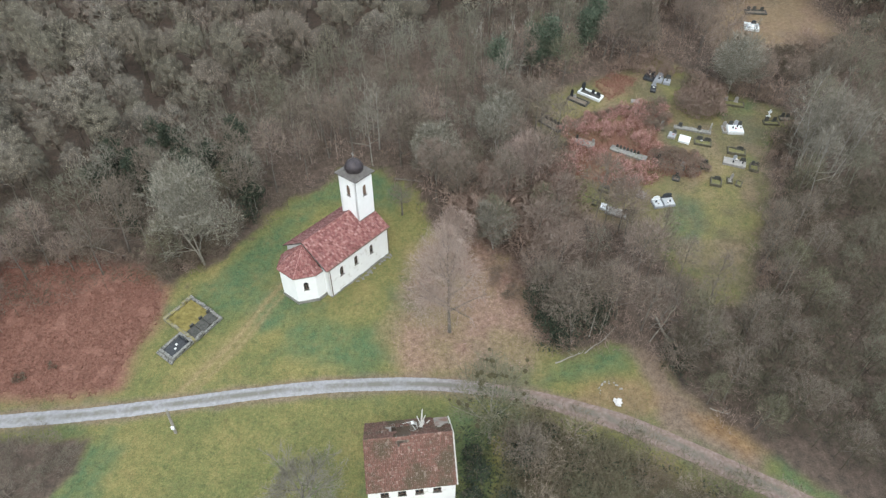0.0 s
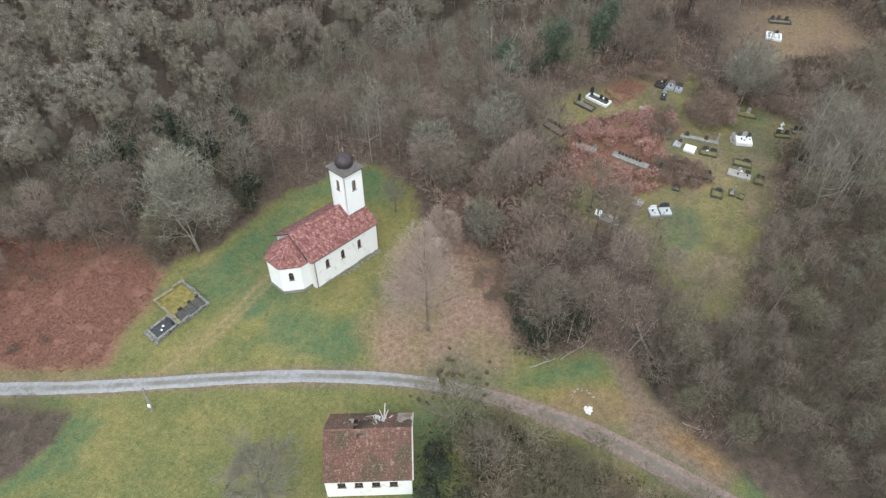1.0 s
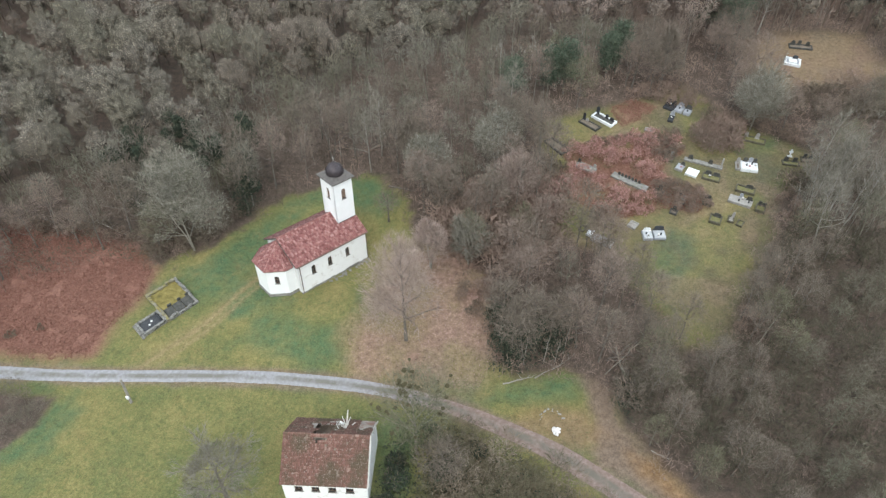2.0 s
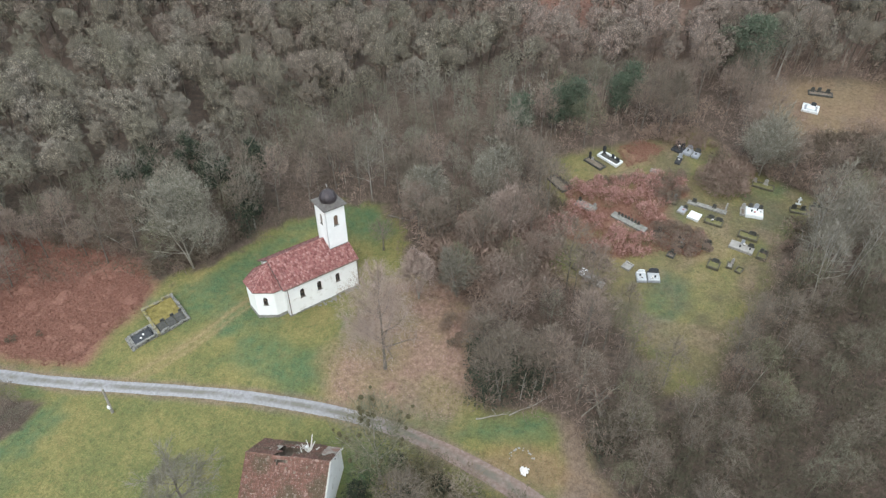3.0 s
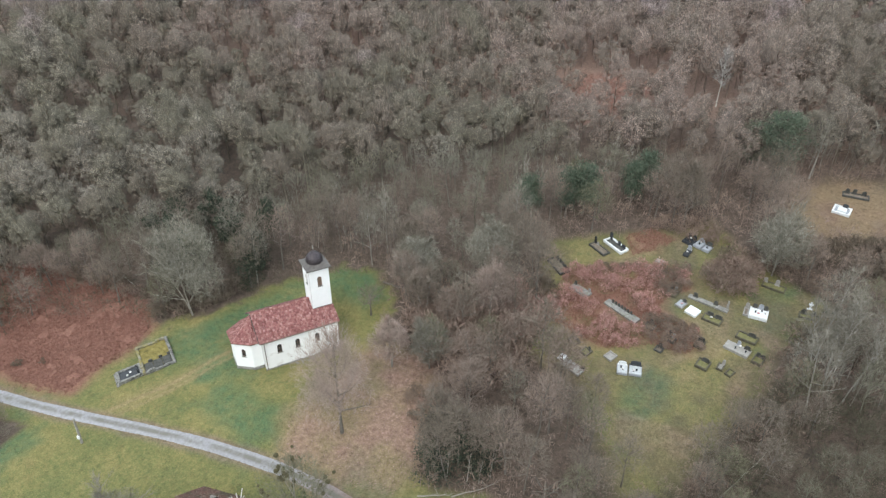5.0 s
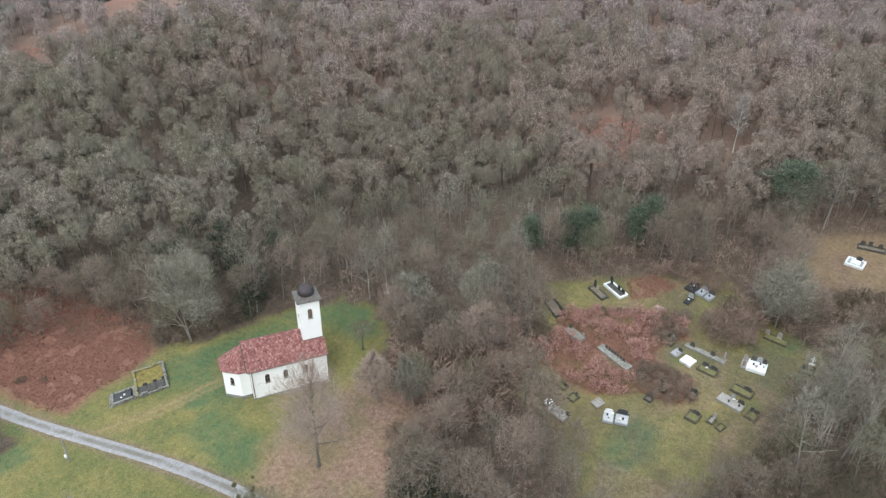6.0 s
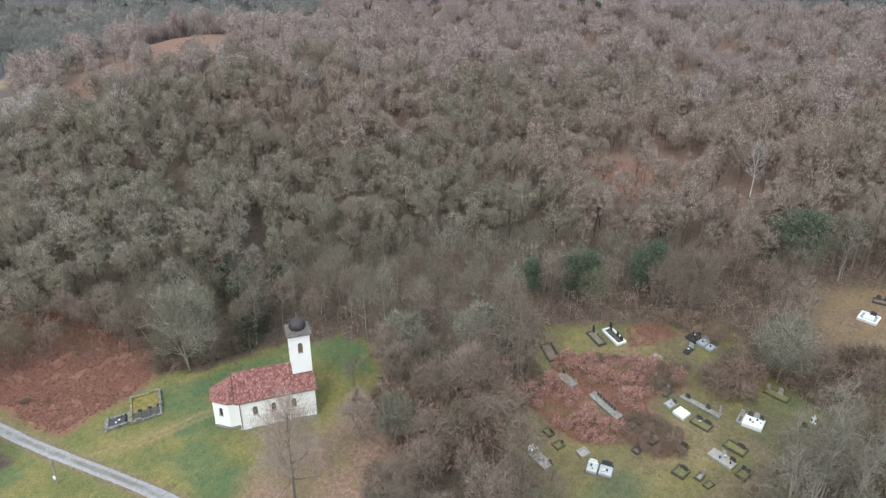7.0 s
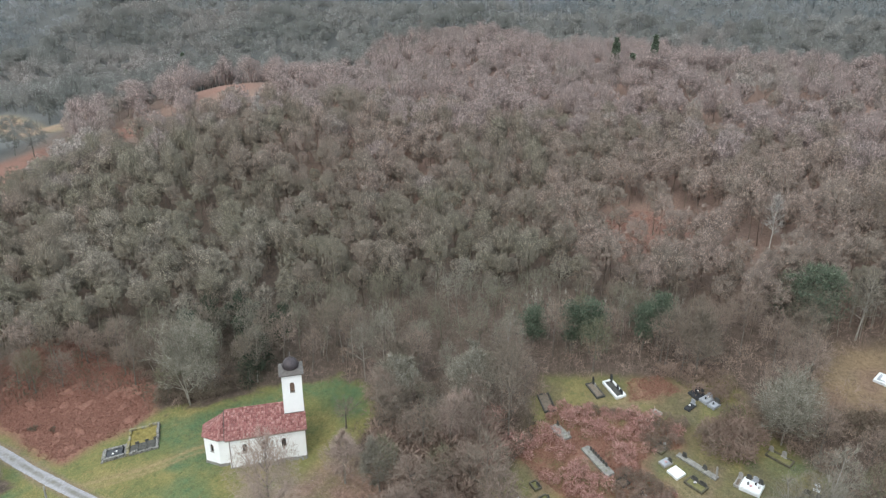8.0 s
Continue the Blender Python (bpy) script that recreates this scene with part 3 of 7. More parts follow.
FAR_FIELD = [(-266, 150), (-274, 162), (-300, 164), (-345, 166), (-400, 172), (-400, 158), (-340, 150), (-300, 150)]
HILL_RED = [(-5, 165), (2, 184), (18, 186), (26, 172), (12, 152)]
FIELD_EDGE = [(-90, 40.8), (-51.6, 40.6), (-41.3, 40.9), (-41.4, 36.5), (-44.5, 31.8), (-52, 27), (-90, 25)]
SIDE_DIRT = [(24.4, 54.0), (28.8, 53.6), (29.4, 48.8), (33.2, 43.6), (37.2, 39.2), (36, 36.4), (31, 39.6), (25.5, 43.4), (25.6, 48.5)]
SOUTH_BUSH = [(5.2, 44.4), (8, 44.9), (13.6, 43.8), (19.4, 41.5), (25, 38.4), (30.5, 35.2), (38, 30.4), (46, 24), (30, 14), (6.4, 18), (6.6, 40)]
ROAD = [(-95, 37), (-72, 40.6), (-53, 42.9), (-40, 44.5), (-26.8, 46.6), (-15.9, 48), (-6, 48.55), (1.1, 48.35), (8.15, 47.35), (15, 45.5), (21.5, 43.2), (27.4, 40.2), (33, 37), (38.7, 33.6), (46, 28.5), (56, 20)]


def graded(a, b, lo, hi, step, factor):
    core = list(np.arange(a, b, step))
    left, right, d = [a], [b], step
    while left[-1] > lo or right[-1] < hi:
        d *= factor
        left.append(left[-1] - d)
        right.append(right[-1] + d)
    return np.array(left[:0:-1] + core + right)


gx = graded(-66, 86, -2300, 2300, 0.62, 1.07)
gy = graded(22, 146, -1500, 2600, 0.62, 1.07)
X, Y = np.meshgrid(gx, gy, indexing="xy")
xs, ys = X.ravel(), Y.ravel()
nx, ny = len(gx), len(gy)
idx = np.arange(nx * ny).reshape(ny, nx)
quads = np.stack([idx[:-1, :-1], idx[:-1, 1:], idx[1:, 1:], idx[1:, :-1]], -1).reshape(-1, 4)
zs = ground_z(xs, ys)
land = tri_mesh("ground", np.stack([xs, ys, zs], 1), quads)
ragged = 2.6 * (fbm(xs / 3.0, ys / 3.0, 21) - 0.5) + 1.2 * (fbm(xs / 0.9, ys / 0.9, 31) - 0.5)


def edge(poly, width=0.9, shift=0.0):
    return smooth01((inside(xs, ys, poly) + ragged * 0.7 + shift) / width + 0.5)


track_a = [(-33.2, 46.8), (-30.7, 50.5), (-27.4, 55.2), (-25.2, 59.8), (-22.9, 64.6), (-20.5, 69.5)]
track_b = [(-31.0, 47.2), (-28.6, 51.2), (-25.9, 55.4), (-23.8, 59.6), (-21.8, 63.6)]


def near_line(x, y, line):
    best = np.full(np.shape(x), 1e9)
    for (ax, ay), (bx, by) in zip(line, line[1:]):
        dx, dy = bx - ax, by - ay
        t = np.clip(((x - ax) * dx + (y - ay) * dy) / (dx * dx + dy * dy), 0, 1)
        best = np.minimum(best, np.hypot(x - ax - t * dx, y - ay - t * dy))
    return best


patchy = smooth01((fbm(xs / 4.5, ys / 4.5, 61) - 0.30) / 0.4)
w_grass = np.maximum.reduce([smooth01((inside(xs, ys, MEADOW) + ragged * np.where(ys > 58, 1.5, 0.7)) / 1.6 + 0.5), edge(CEMETERY, 3.0) * (0.42 + 0.4 * patchy), edge(UPPER, 6.0) * (0.28 + 0.34 * patchy), edge(FAR_FIELD, 8)])
w_grass = w_grass * (1 - edge(FIELD_EDGE)) * (1 - 0.8 * edge(SOUTH_BUSH, 3.0, -0.8))
w_bracken = np.maximum.reduce([edge(BRACKEN, 3.2), 0.8 * edge(RED_A, 3.0) * (0.35 + 0.65 * smooth01((fbm(xs / 2.2, ys / 2.2, 71) - 0.36) / 0.2)), 0.75 * edge(RED_C, 3.0), edge(HILL_RED, 6) * 0.66, edge(HILL_RED_W, 8) * 0.6, edge(HILL_RED_S, 8), edge(HILL_RED_SW, 8) * 0.8, edge(UPPER, 6.0) * 0.22])
hill = smooth01((ys - 128) / 60) * smooth01((inside(xs, ys, CREST) + 10) / 40)
w_litter = np.maximum.reduce([edge(LITTER, 5.0, 0.6) * (0.46 + 0.5 * patchy), 0.28 * edge(CEMETERY, 3.0) * smooth01((0.50 - fbm(xs / 5.5, ys / 5.5, 81)) / 0.14), 0.55 * hill, 0.3 * edge(UPPER, 6.0), 0.75 * edge(FAR_FIELD, 8)])
w_fresh = np.maximum.reduce([edge(p, 2.6) for p in FRESH])
near_road = near_line(xs, ys, ROAD)
w_dirt = np.maximum.reduce([edge(SIDE_DIRT, 2.0) * 0.85, 0.7 * smooth01((1.9 + ragged * 0.35 - near_road) / 0.9)])
w_track = np.maximum.reduce([0.95 * smooth01((0.62 - near_line(xs, ys, track_a) + ragged * 0.12) / 0.5), 0.75 * smooth01((0.55 - near_line(xs, ys, track_b) + ragged * 0.15) / 0.5), 0.4 * smooth01((2.0 - near_line(xs, ys, track_a) + ragged * 0.5) / 1.6)])
w_orange = np.maximum(edge(ORANGE, 2.5) * 0.75, 0.35 * edge([(20, 44.8), (26, 44.5), (28, 46.5), (25, 50), (20.5, 49.4), (15, 47.6)], 2.5))
w_dirt = np.maximum(w_dirt, 0.55 * edge([(17, 46.4), (25, 43.4), (27, 47), (25, 49.6), (21, 48.4)], 3.0))
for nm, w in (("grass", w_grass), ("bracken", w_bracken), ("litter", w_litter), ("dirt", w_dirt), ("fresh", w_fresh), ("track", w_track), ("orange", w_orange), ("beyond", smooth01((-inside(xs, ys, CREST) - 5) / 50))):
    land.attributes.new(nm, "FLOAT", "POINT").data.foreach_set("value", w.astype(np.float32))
for p in land.polygons:
    p.use_smooth = True


def make_ground_material():
    m, n, l, b = shader("earth_and_grass", 0.97)

    def col(stops, scale, squash=None):
        t = noise_tex(n, l, scale, 9, 0.68, squash=squash)
        r = ramp(n, stops)
        l.new(t.outputs["Fac"], r.inputs["Fac"])
        return r.outputs["Color"]

    def attr(nm):
        a = n.new("ShaderNodeAttribute")
        a.attribute_name = nm
        return a.outputs["Fac"]
    floor_c = col([(0.3, (0.06, 0.048, 0.039)), (0.5, (0.10, 0.075, 0.06)), (0.7, (0.15, 0.108, 0.087))], 0.9)
    grass_a = col([(0.30, (0.080, 0.112, 0.044)), (0.48, (0.167, 0.162, 0.060)), (0.66, (0.278, 0.218, 0.089))], 0.13)
    grass_b = col([(0.3, (0.070, 0.092, 0.037)), (0.5, (0.149, 0.145, 0.056)), (0.72, (0.243, 0.195, 0.089))], 2.4)
    grass = mix(n, l, 0.42, grass_a, grass_b)
    fresh = noise_tex(n, l, 0.11, 4, 0.6)
    grass = mix(n, l, mapped(n, l, fresh.outputs["Fac"], 0.54, 0.68, 0.0, 0.6), grass, (0.065, 0.115, 0.06))
    brk = mix(n, l, 0.45, col([(0.3, (0.12, 0.06, 0.044)), (0.5, (0.205, 0.098, 0.073)), (0.7, (0.275, 0.15, 0.112))], 2.0), col([(0.32, (0.10, 0.054, 0.04)), (0.45, (0.18, 0.09, 0.068)), (0.68, (0.24, 0.13, 0.098))], 0.35))
    lit = col([(0.3, (0.19, 0.115, 0.088)), (0.5, (0.26, 0.165, 0.13)), (0.7, (0.33, 0.225, 0.18))], 1.6)
    dirt = col([(0.3, (0.13, 0.088, 0.07)), (0.5, (0.185, 0.128, 0.104)), (0.7, (0.245, 0.178, 0.148))], 1.5)
    tan = col([(0.3, (0.18, 0.14, 0.07)), (0.5, (0.24, 0.182, 0.095)), (0.7, (0.30, 0.235, 0.13))], 1.8)
    rusty = col([(0.3, (0.15, 0.085, 0.04)), (0.5, (0.24, 0.14, 0.065)), (0.7, (0.33, 0.21, 0.11))], 1.3)
    sprig = n.new("ShaderNodeMath")
    sprig.operation = "MULTIPLY"
    l.new(attr("fresh"), sprig.inputs[0])
    l.new(mapped(n, l, noise_tex(n, l, 0.6, 5, 0.7).outputs["Fac"], 0.3, 0.6, 0.25, 0.85), sprig.inputs[1])
    grass = mix(n, l, sprig.outputs["Value"], grass, (0.068, 0.122, 0.062))
    worn = noise_tex(n, l, 0.32, 6, 0.72)
    grass = mix(n, l, mapped(n, l, worn.outputs["Fac"], 0.56, 0.70, 0.0, 0.5), grass, (0.20, 0.155, 0.07))
    tuft = noise_tex(n, l, 0.75, 5, 0.7)
    grass = mix(n, l, mapped(n, l, tuft.outputs["Fac"], 0.55, 0.70, 0.0, 0.6), grass, (0.075, 0.105, 0.038))
    # past the crest the floor greys too, haze painted in to match the woods
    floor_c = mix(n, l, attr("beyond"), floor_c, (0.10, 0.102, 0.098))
    c = mix(n, l, attr("grass"), floor_c, grass)
    c = mix(n, l, attr("litter"), c, lit)
    c = mix(n, l, attr("bracken"), c, brk)
    c = mix(n, l, attr("track"), c, tan)
    c = mix(n, l, attr("dirt"), c, dirt)
    c = mix(n, l, attr("orange"), c, rusty)
    for sc_, lo, hi in ((5.5, 0.62, 1.38), (1.6, 0.78, 1.22)):
        sp = n.new("ShaderNodeHueSaturation")
        l.new(c, sp.inputs["Color"])
        l.new(mapped(n, l, noise_tex(n, l, sc_, 5, 0.75).outputs["Fac"], 0.3, 0.7, lo, hi), sp.inputs["Value"])
        c = sp.outputs["Color"]
    l.new(c, b.inputs["Base Color"])
    f1 = noise_tex(n, l, 6, 6, 0.75)
    bump(n, l, b, f1.outputs["Fac"], 0.8, 0.10)
    return m


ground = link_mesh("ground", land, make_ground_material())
tagged(ground, "rolling ground of winter grass, brown leaf litter and dead bracken", "ground", kind="structure")


# ---- the road ----
def smooth_line(pts, step=0.6):
    pts = [Vector((*p, 0)) for p in pts]
    out = []
    for i in range(1, len(pts) - 2):
        a, b, c, d = pts[i - 1:i + 3]
        k = max(2, int((c - b).length / step))
        for j in range(k):
            t = j / k
            out.append(0.5 * ((2 * b) + (c - a) * t + (2 * a - 5 * b + 4 * c - d) * t * t + (3 * b - a - 3 * c + d) * t ** 3))
    return out


def make_road():
    line = smooth_line(ROAD)
    rng = np.random.default_rng(5)
    verts, faces, grav, rut = [], [], [], []
    cross = (-1.0, -0.82, -0.5, -0.18, 0.18, 0.5, 0.82, 1.0)
    for i, p in enumerate(line):
        d = (line[min(i + 1, len(line) - 1)] - line[max(i - 1, 0)]).normalized()
        side = Vector((-d.y, d.x, 0))
        for c in cross:
            w = (1.0 + 0.45 * min(1, max(0, (p.x - 8) / 14))) * 1.04 + 0.03 * math.sin(i * 0.37) + rng.uniform(-0.09, 0.09) * (abs(c) == 1)
            q = p + side * c * w
            crown_z = 0.06 - 0.05 * c * c - (0.035 if abs(c) == 0.5 else 0)
            verts.append((q.x, q.y, gz(q.x, q.y) + (crown_z if abs(c) < 1 else -0.06)))
            grav.append(min(1, max(0, (q.x + 4) / 12)))
            rut.append(1.0 if abs(c) == 0.18 else 0.0)
    k = len(cross)
    for i in range(len(line) - 1):
        for j in range(k - 1):
            faces.append((i * k + j, (i + 1) * k + j, (i + 1) * k + j + 1, i * k + j + 1))
    me = tri_mesh("road", np.array(verts), np.array(faces)[:, ::-1], np.array(grav))
    me.attributes.new("middle", "FLOAT", "POINT").data.foreach_set("value", np.array(rut, np.float32))
    m, n, l, b = shader("gravel", 0.95)
    c = noise_tex(n, l, 2.3, 9, 0.6)
    r1 = ramp(n, [(0.3, (0.225, 0.22, 0.232)), (0.5, (0.285, 0.28, 0.293)), (0.72, (0.35, 0.345, 0.358))])
    r2 = ramp(n, [(0.3, (0.165, 0.116, 0.10)), (0.5, (0.235, 0.172, 0.15)), (0.72, (0.31, 0.24, 0.214))])
    l.new(c.outputs["Fac"], r1.inputs["Fac"])
    l.new(c.outputs["Fac"], r2.inputs["Fac"])
    a = n.new("ShaderNodeAttribute")
    a.attribute_name = "tint"
    col = mix(n, l, a.outputs["Fac"], r1.outputs["Color"], r2.outputs["Color"])
    st = noise_tex(n, l, 0.5, 6, 0.75)
    col = mix(n, l, mapped(n, l, st.outputs["Fac"], 0.52, 0.7, 0, 0.5), col, (0.20, 0.19, 0.175))
    am = n.new("ShaderNodeAttribute")
    am.attribute_name = "middle"
    patch = noise_tex(n, l, 0.35, 5, 0.7)
    strip = n.new("ShaderNodeMath")
    strip.operation = "MULTIPLY"
    l.new(am.outputs["Fac"], strip.inputs[0])
    l.new(mapped(n, l, patch.outputs["Fac"], 0.32, 0.55, 0, 0.85), strip.inputs[1])
    col = mix(n, l, strip.outputs["Value"], col, (0.15, 0.14, 0.115))
    l.new(col, b.inputs["Base Color"])
    f = noise_tex(n, l, 14, 4, 0.8)
    bump(n, l, b, f.outputs["Fac"], 0.6, 0.04)
    road = link_mesh("road", me, m)
    tagged(road, "narrow grey gravel road with worn wheel ruts", "road", kind="structure")


make_road()


# ---- roofs ----
def tiles(length, slope, tw, tl, rng, keep=None, wild=0.02):
    """Overlapping tiles over a slope: x along the eave, y up the slope, z off it."""
    cols, rows = int(length / tw), int(slope / tl)
    cx, cy = np.meshgrid(np.arange(cols), np.arange(rows))
    x = (cx.ravel() + 0.5) * length / cols + (cy.ravel() % 2 - 0.5) * 0.06 * tw
    y = cy.ravel() * slope / rows
    if keep is not None:
        ok = keep(x, y)
        x, y = x[ok], y[ok]
    n = len(x)
    hw = length / cols * 0.47
    up = slope / rows * 1.12
    lift = 0.10 + rng.uniform(-0.02, 0.035, n)
    tw_ = rng.normal(0, wild, n)
    sh = rng.normal(0, 0.012, n)

    def row(sx, yy, zz):
        return np.stack([x + sx * hw - tw_ * (yy - 0.2), y + yy + sh + tw_ * sx * hw, np.broadcast_to(zz, n)], 1)
    v = np.stack([row(-1, 0, 0.0), row(1, 0, 0.0), row(-1, 0, lift), row(1, 0, lift), row(-1, up, 0.015), row(1, up, 0.015)], 1).reshape(-1, 3)
    f = np.array([(0, 1, 3), (0, 3, 2), (2, 3, 5), (2, 5, 4), (1, 5, 3), (0, 2, 4)])
    return v, (f[None] + (np.arange(n) * 6)[:, None, None]).reshape(-1, 3)


def laid(v, origin, along, up):
    """Set a field of tiles on its slope."""
    along, up = Vector(along).normalized(), Vector(up).normalized()
    nrm = along.cross(up)
    m = np.array([along, up, nrm])
    return v @ m + np.array(origin)


# ---- the church ----
CH = pose(-15.43, 61.71, 0.0, 0, 0, 51.5)
church = thing("church", "small white plastered church with red tiled roof and square tower", "church", CH)
NAVE_L, EAVE, RIDGE, MID = 12.0, 5.45, 8.2, 4.38
Y0, Y1 = 0.22, 8.54
PL = 0.0


def window_set(parent, name, x, z, w, h, m, louvre=False):
    """A round-headed window: frame, sill, pane and bars, set back in its opening."""
    bm = bmesh.new()
    inner = [(px * 0.82 + x * 0.18, pz * 0.9 + (z + h * 0.5) * 0.1) for px, pz in arch(x, z, w, h)]
    bm2 = panel(arch(x, z, w, h), [inner], 0.08, m @ Matrix.Translation((0, 0.16, 0)))
    bm.free()
    win = part(name, bm2, M_FRAME, parent, "brown timber window frame")
    bm = panel(arch(x, z, w * 0.98, h * 0.98), [], 0.02, m @ Matrix.Translation((0, 0.20, 0.01)))
    part("pane", bm, M_FRAME if louvre else M_GLASS, win, "brown louvred shutter" if louvre else "dark glass pane")
    bm = bmesh.new()
    if louvre:
        for k in range(6):
            box(bm, x - w * 0.4, x + w * 0.4, 0.15, 0.2, z + 0.1 + k * h * 0.15, z + 0.14 + k * h * 0.15, m)
    else:
        box(bm, x - 0.02, x + 0.02, 0.165, 0.2, z + 0.03, z + h - 0.04, m)
        box(bm, x - w * 0.42, x + w * 0.42, 0.165, 0.2, z + h * 0.5, z + h * 0.5 + 0.035, m)
    part("glazing_bar", bm, M_FRAME, win)
    bm = bmesh.new()
    box(bm, x - w * 0.6, x + w * 0.6, -0.06, 0.16, z - 0.07, z, m)
    part("sill", bm, M_CONCRETE, win, "worn concrete sill")


WIN_X = (2.55, 5.35, 8.45)
S_WALL = Matrix.Translation((0.15, Y0, 0))
holes = [arch(x - 0.15, 2.75, 0.72, 1.55) for x in WIN_X]
part("south_wall", panel([(0, -0.9), (NAVE_L - 0.3, -0.9), (NAVE_L - 0.3, EAVE), (0, EAVE)], holes, 0.5, S_WALL), M_PLASTER, church, "stained white plaster wall")
for x in WIN_X:
    window_set(church, "window", x - 0.15, 2.75, 0.72, 1.55, S_WALL)
N_WALL = Matrix.Translation((NAVE_L - 0.15, Y1, 0)) @ pose(0, 0, 0, 0, 0, 180)
part("north_wall", panel([(0, -0.9), (NAVE_L - 0.3, -0.9), (NAVE_L - 0.3, EAVE), (0, EAVE)], holes, 0.5, N_WALL), M_PLASTER, church)
gable = [(0, -0.9), (Y1 - Y0, -0.9), (Y1 - Y0, EAVE), ((Y1 - Y0) / 2, RIDGE - 0.1), (0, EAVE)]
door = [(3.15, -0.9 + 1.0), (4.65, -0.9 + 1.0), (4.65, 2.5), (3.9, 3.1), (3.15, 2.5)]
W_WALL = Matrix.Translation((NAVE_L - 0.15, Y0 + 0.004, 0)) @ pose(0, 0, 0, 0, 0, 90)
part("west_wall", panel(gable, [door], 0.5, W_WALL), M_PLASTER, church)
part("west_door", panel([(3.1, 0.1), (4.7, 0.1), (4.7, 2.5), (3.9, 3.15), (3.1, 2.5)], [], 0.08, W_WALL @ Matrix.Translation((0, 0.3, 0))), M_FRAME, church, "closed brown timber door")
E_WALL = Matrix.Translation((0.15, Y1 - 0.004, 0)) @ pose(0, 0, 0, 0, 0, -90)
part("east_wall", panel(gable, [], 0.5, E_WALL), M_PLASTER, church)

# apse: five sides
APSE = [(0.1, 1.2), (-1.35, 1.2), (-3.6, 2.85), (-3.6, 5.9), (-1.35, 7.55), (0.1, 7.55)]
AP_EAVE, AP_TOP = 5.05, 7.85
for k in range(5):
    (ax, ay), (bx, by) = APSE[k], APSE[k + 1]
    d = Vector((bx - ax, by - ay, 0))
    # the wall's inside lies to the right of the way along the outline
    m = Matrix.Translation((bx, by, 0)) @ Vector((ax - bx, ay - by, 0)).to_track_quat("X", "Z").to_matrix().to_4x4()
    hole = [arch(d.length * 0.5, 2.55, 0.66, 1.4)] if k in (1, 3) else []
    part("apse_wall", panel([(0, -0.9), (d.length, -0.9), (d.length, AP_EAVE), (0, AP_EAVE)], hole, 0.4, m), M_TOWER, church, "white limewashed wall")
    if hole:
        window_set(church, "window", d.length * 0.5, 2.55, 0.66, 1.4, m)
    bm = bmesh.new()
    box(bm, -0.09, d.length + 0.09, -0.1, 0.25, -0.9, 0.62, m, 0.02)
    bmesh.ops.bevel(bm, geom=bm.edges[:], offset=0.03, segments=1, affect="EDGES")
    part("plinth", bm, M_STONE, church, "damp grey stone plinth")

# plinth of the nave, in rough stones
rng = np.random.default_rng(3)
for (x0, x1, y0, y1) in ((0.1, NAVE_L - 0.1, Y0 - 0.12, Y0 + 0.2), (NAVE_L - 0.35, NAVE_L + 0.0, Y0 - 0.1, Y1 + 0.1), (0.1, NAVE_L - 0.1, Y1 - 0.2, Y1 + 0.12)):
    along_x = (x1 - x0) > (y1 - y0)
    span = (x1 - x0) if along_x else (y1 - y0)
    s = 0.0
    while s < span - 0.05:
        w = min(rng.uniform(0.4, 0.8), span - s)
        top = 0.42 + rng.uniform(-0.12, 0.12)
        o = rng.uniform(-0.05, 0.04)
        if along_x:
            bm = block(x0 + s, x0 + s + w - 0.02, y0 + o, y1 + o, -0.9, top, 0.04, 0.02)
        else:
            bm = block(x0 + o, x1 + o, y0 + s, y0 + s + w - 0.02, -0.9, top, 0.04, 0.02)
        part("plinth_stone", bm, M_STONE, church)
        s += w


def gable_roof(parent, x0, x1, ylo, yhi, zlo, ztop, mat, tw, tl, name="roof", keep_lo=None, keep_hi=None, deck=True, seed=1, under=M_TIMBER):
    mid = (ylo + yhi) / 2
    rr = np.random.default_rng(seed)
    sl = math.hypot(mid - ylo, ztop - zlo)
    for which, (ye, sgn, keep) in enumerate(((ylo, 1, keep_lo), (yhi, -1, keep_hi))):
        v, f = tiles(x1 - x0, sl, tw, tl, rr, keep)
        o = (x0, ye, zlo) if sgn > 0 else (x1, ye, zlo)
        v = laid(v, o, (sgn, 0, 0), (0, sgn * (mid - ylo), ztop - zlo))
        me = tri_mesh("roof_tiles", v, f)
        tagged(link_mesh("roof_tiles", me, mat, parent), kind="stuff")
    if deck:
        bm = bmesh.new()
        t = 0.09
        prof = [(ylo, zlo), (mid, ztop), (yhi, zlo), (yhi, zlo - t), (mid, ztop - t * 1.3), (ylo, zlo - t)]
        a = [bm.verts.new((x0 + 0.02, y, z)) for y, z in prof]
        b = [bm.verts.new((x1 - 0.02, y, z)) for y, z in prof]
        for i in range(6):
            j = (i + 1) % 6
            bm.faces.new((a[i], a[j], b[j], b[i]))
        for q in (a, b[::-1]):
            bm.faces.new((q[0], q[1], q[4], q[5]))
            bm.faces.new((q[1], q[2], q[3], q[4]))
        part("roof_deck", bm, under, parent, "dark timber roof boarding")


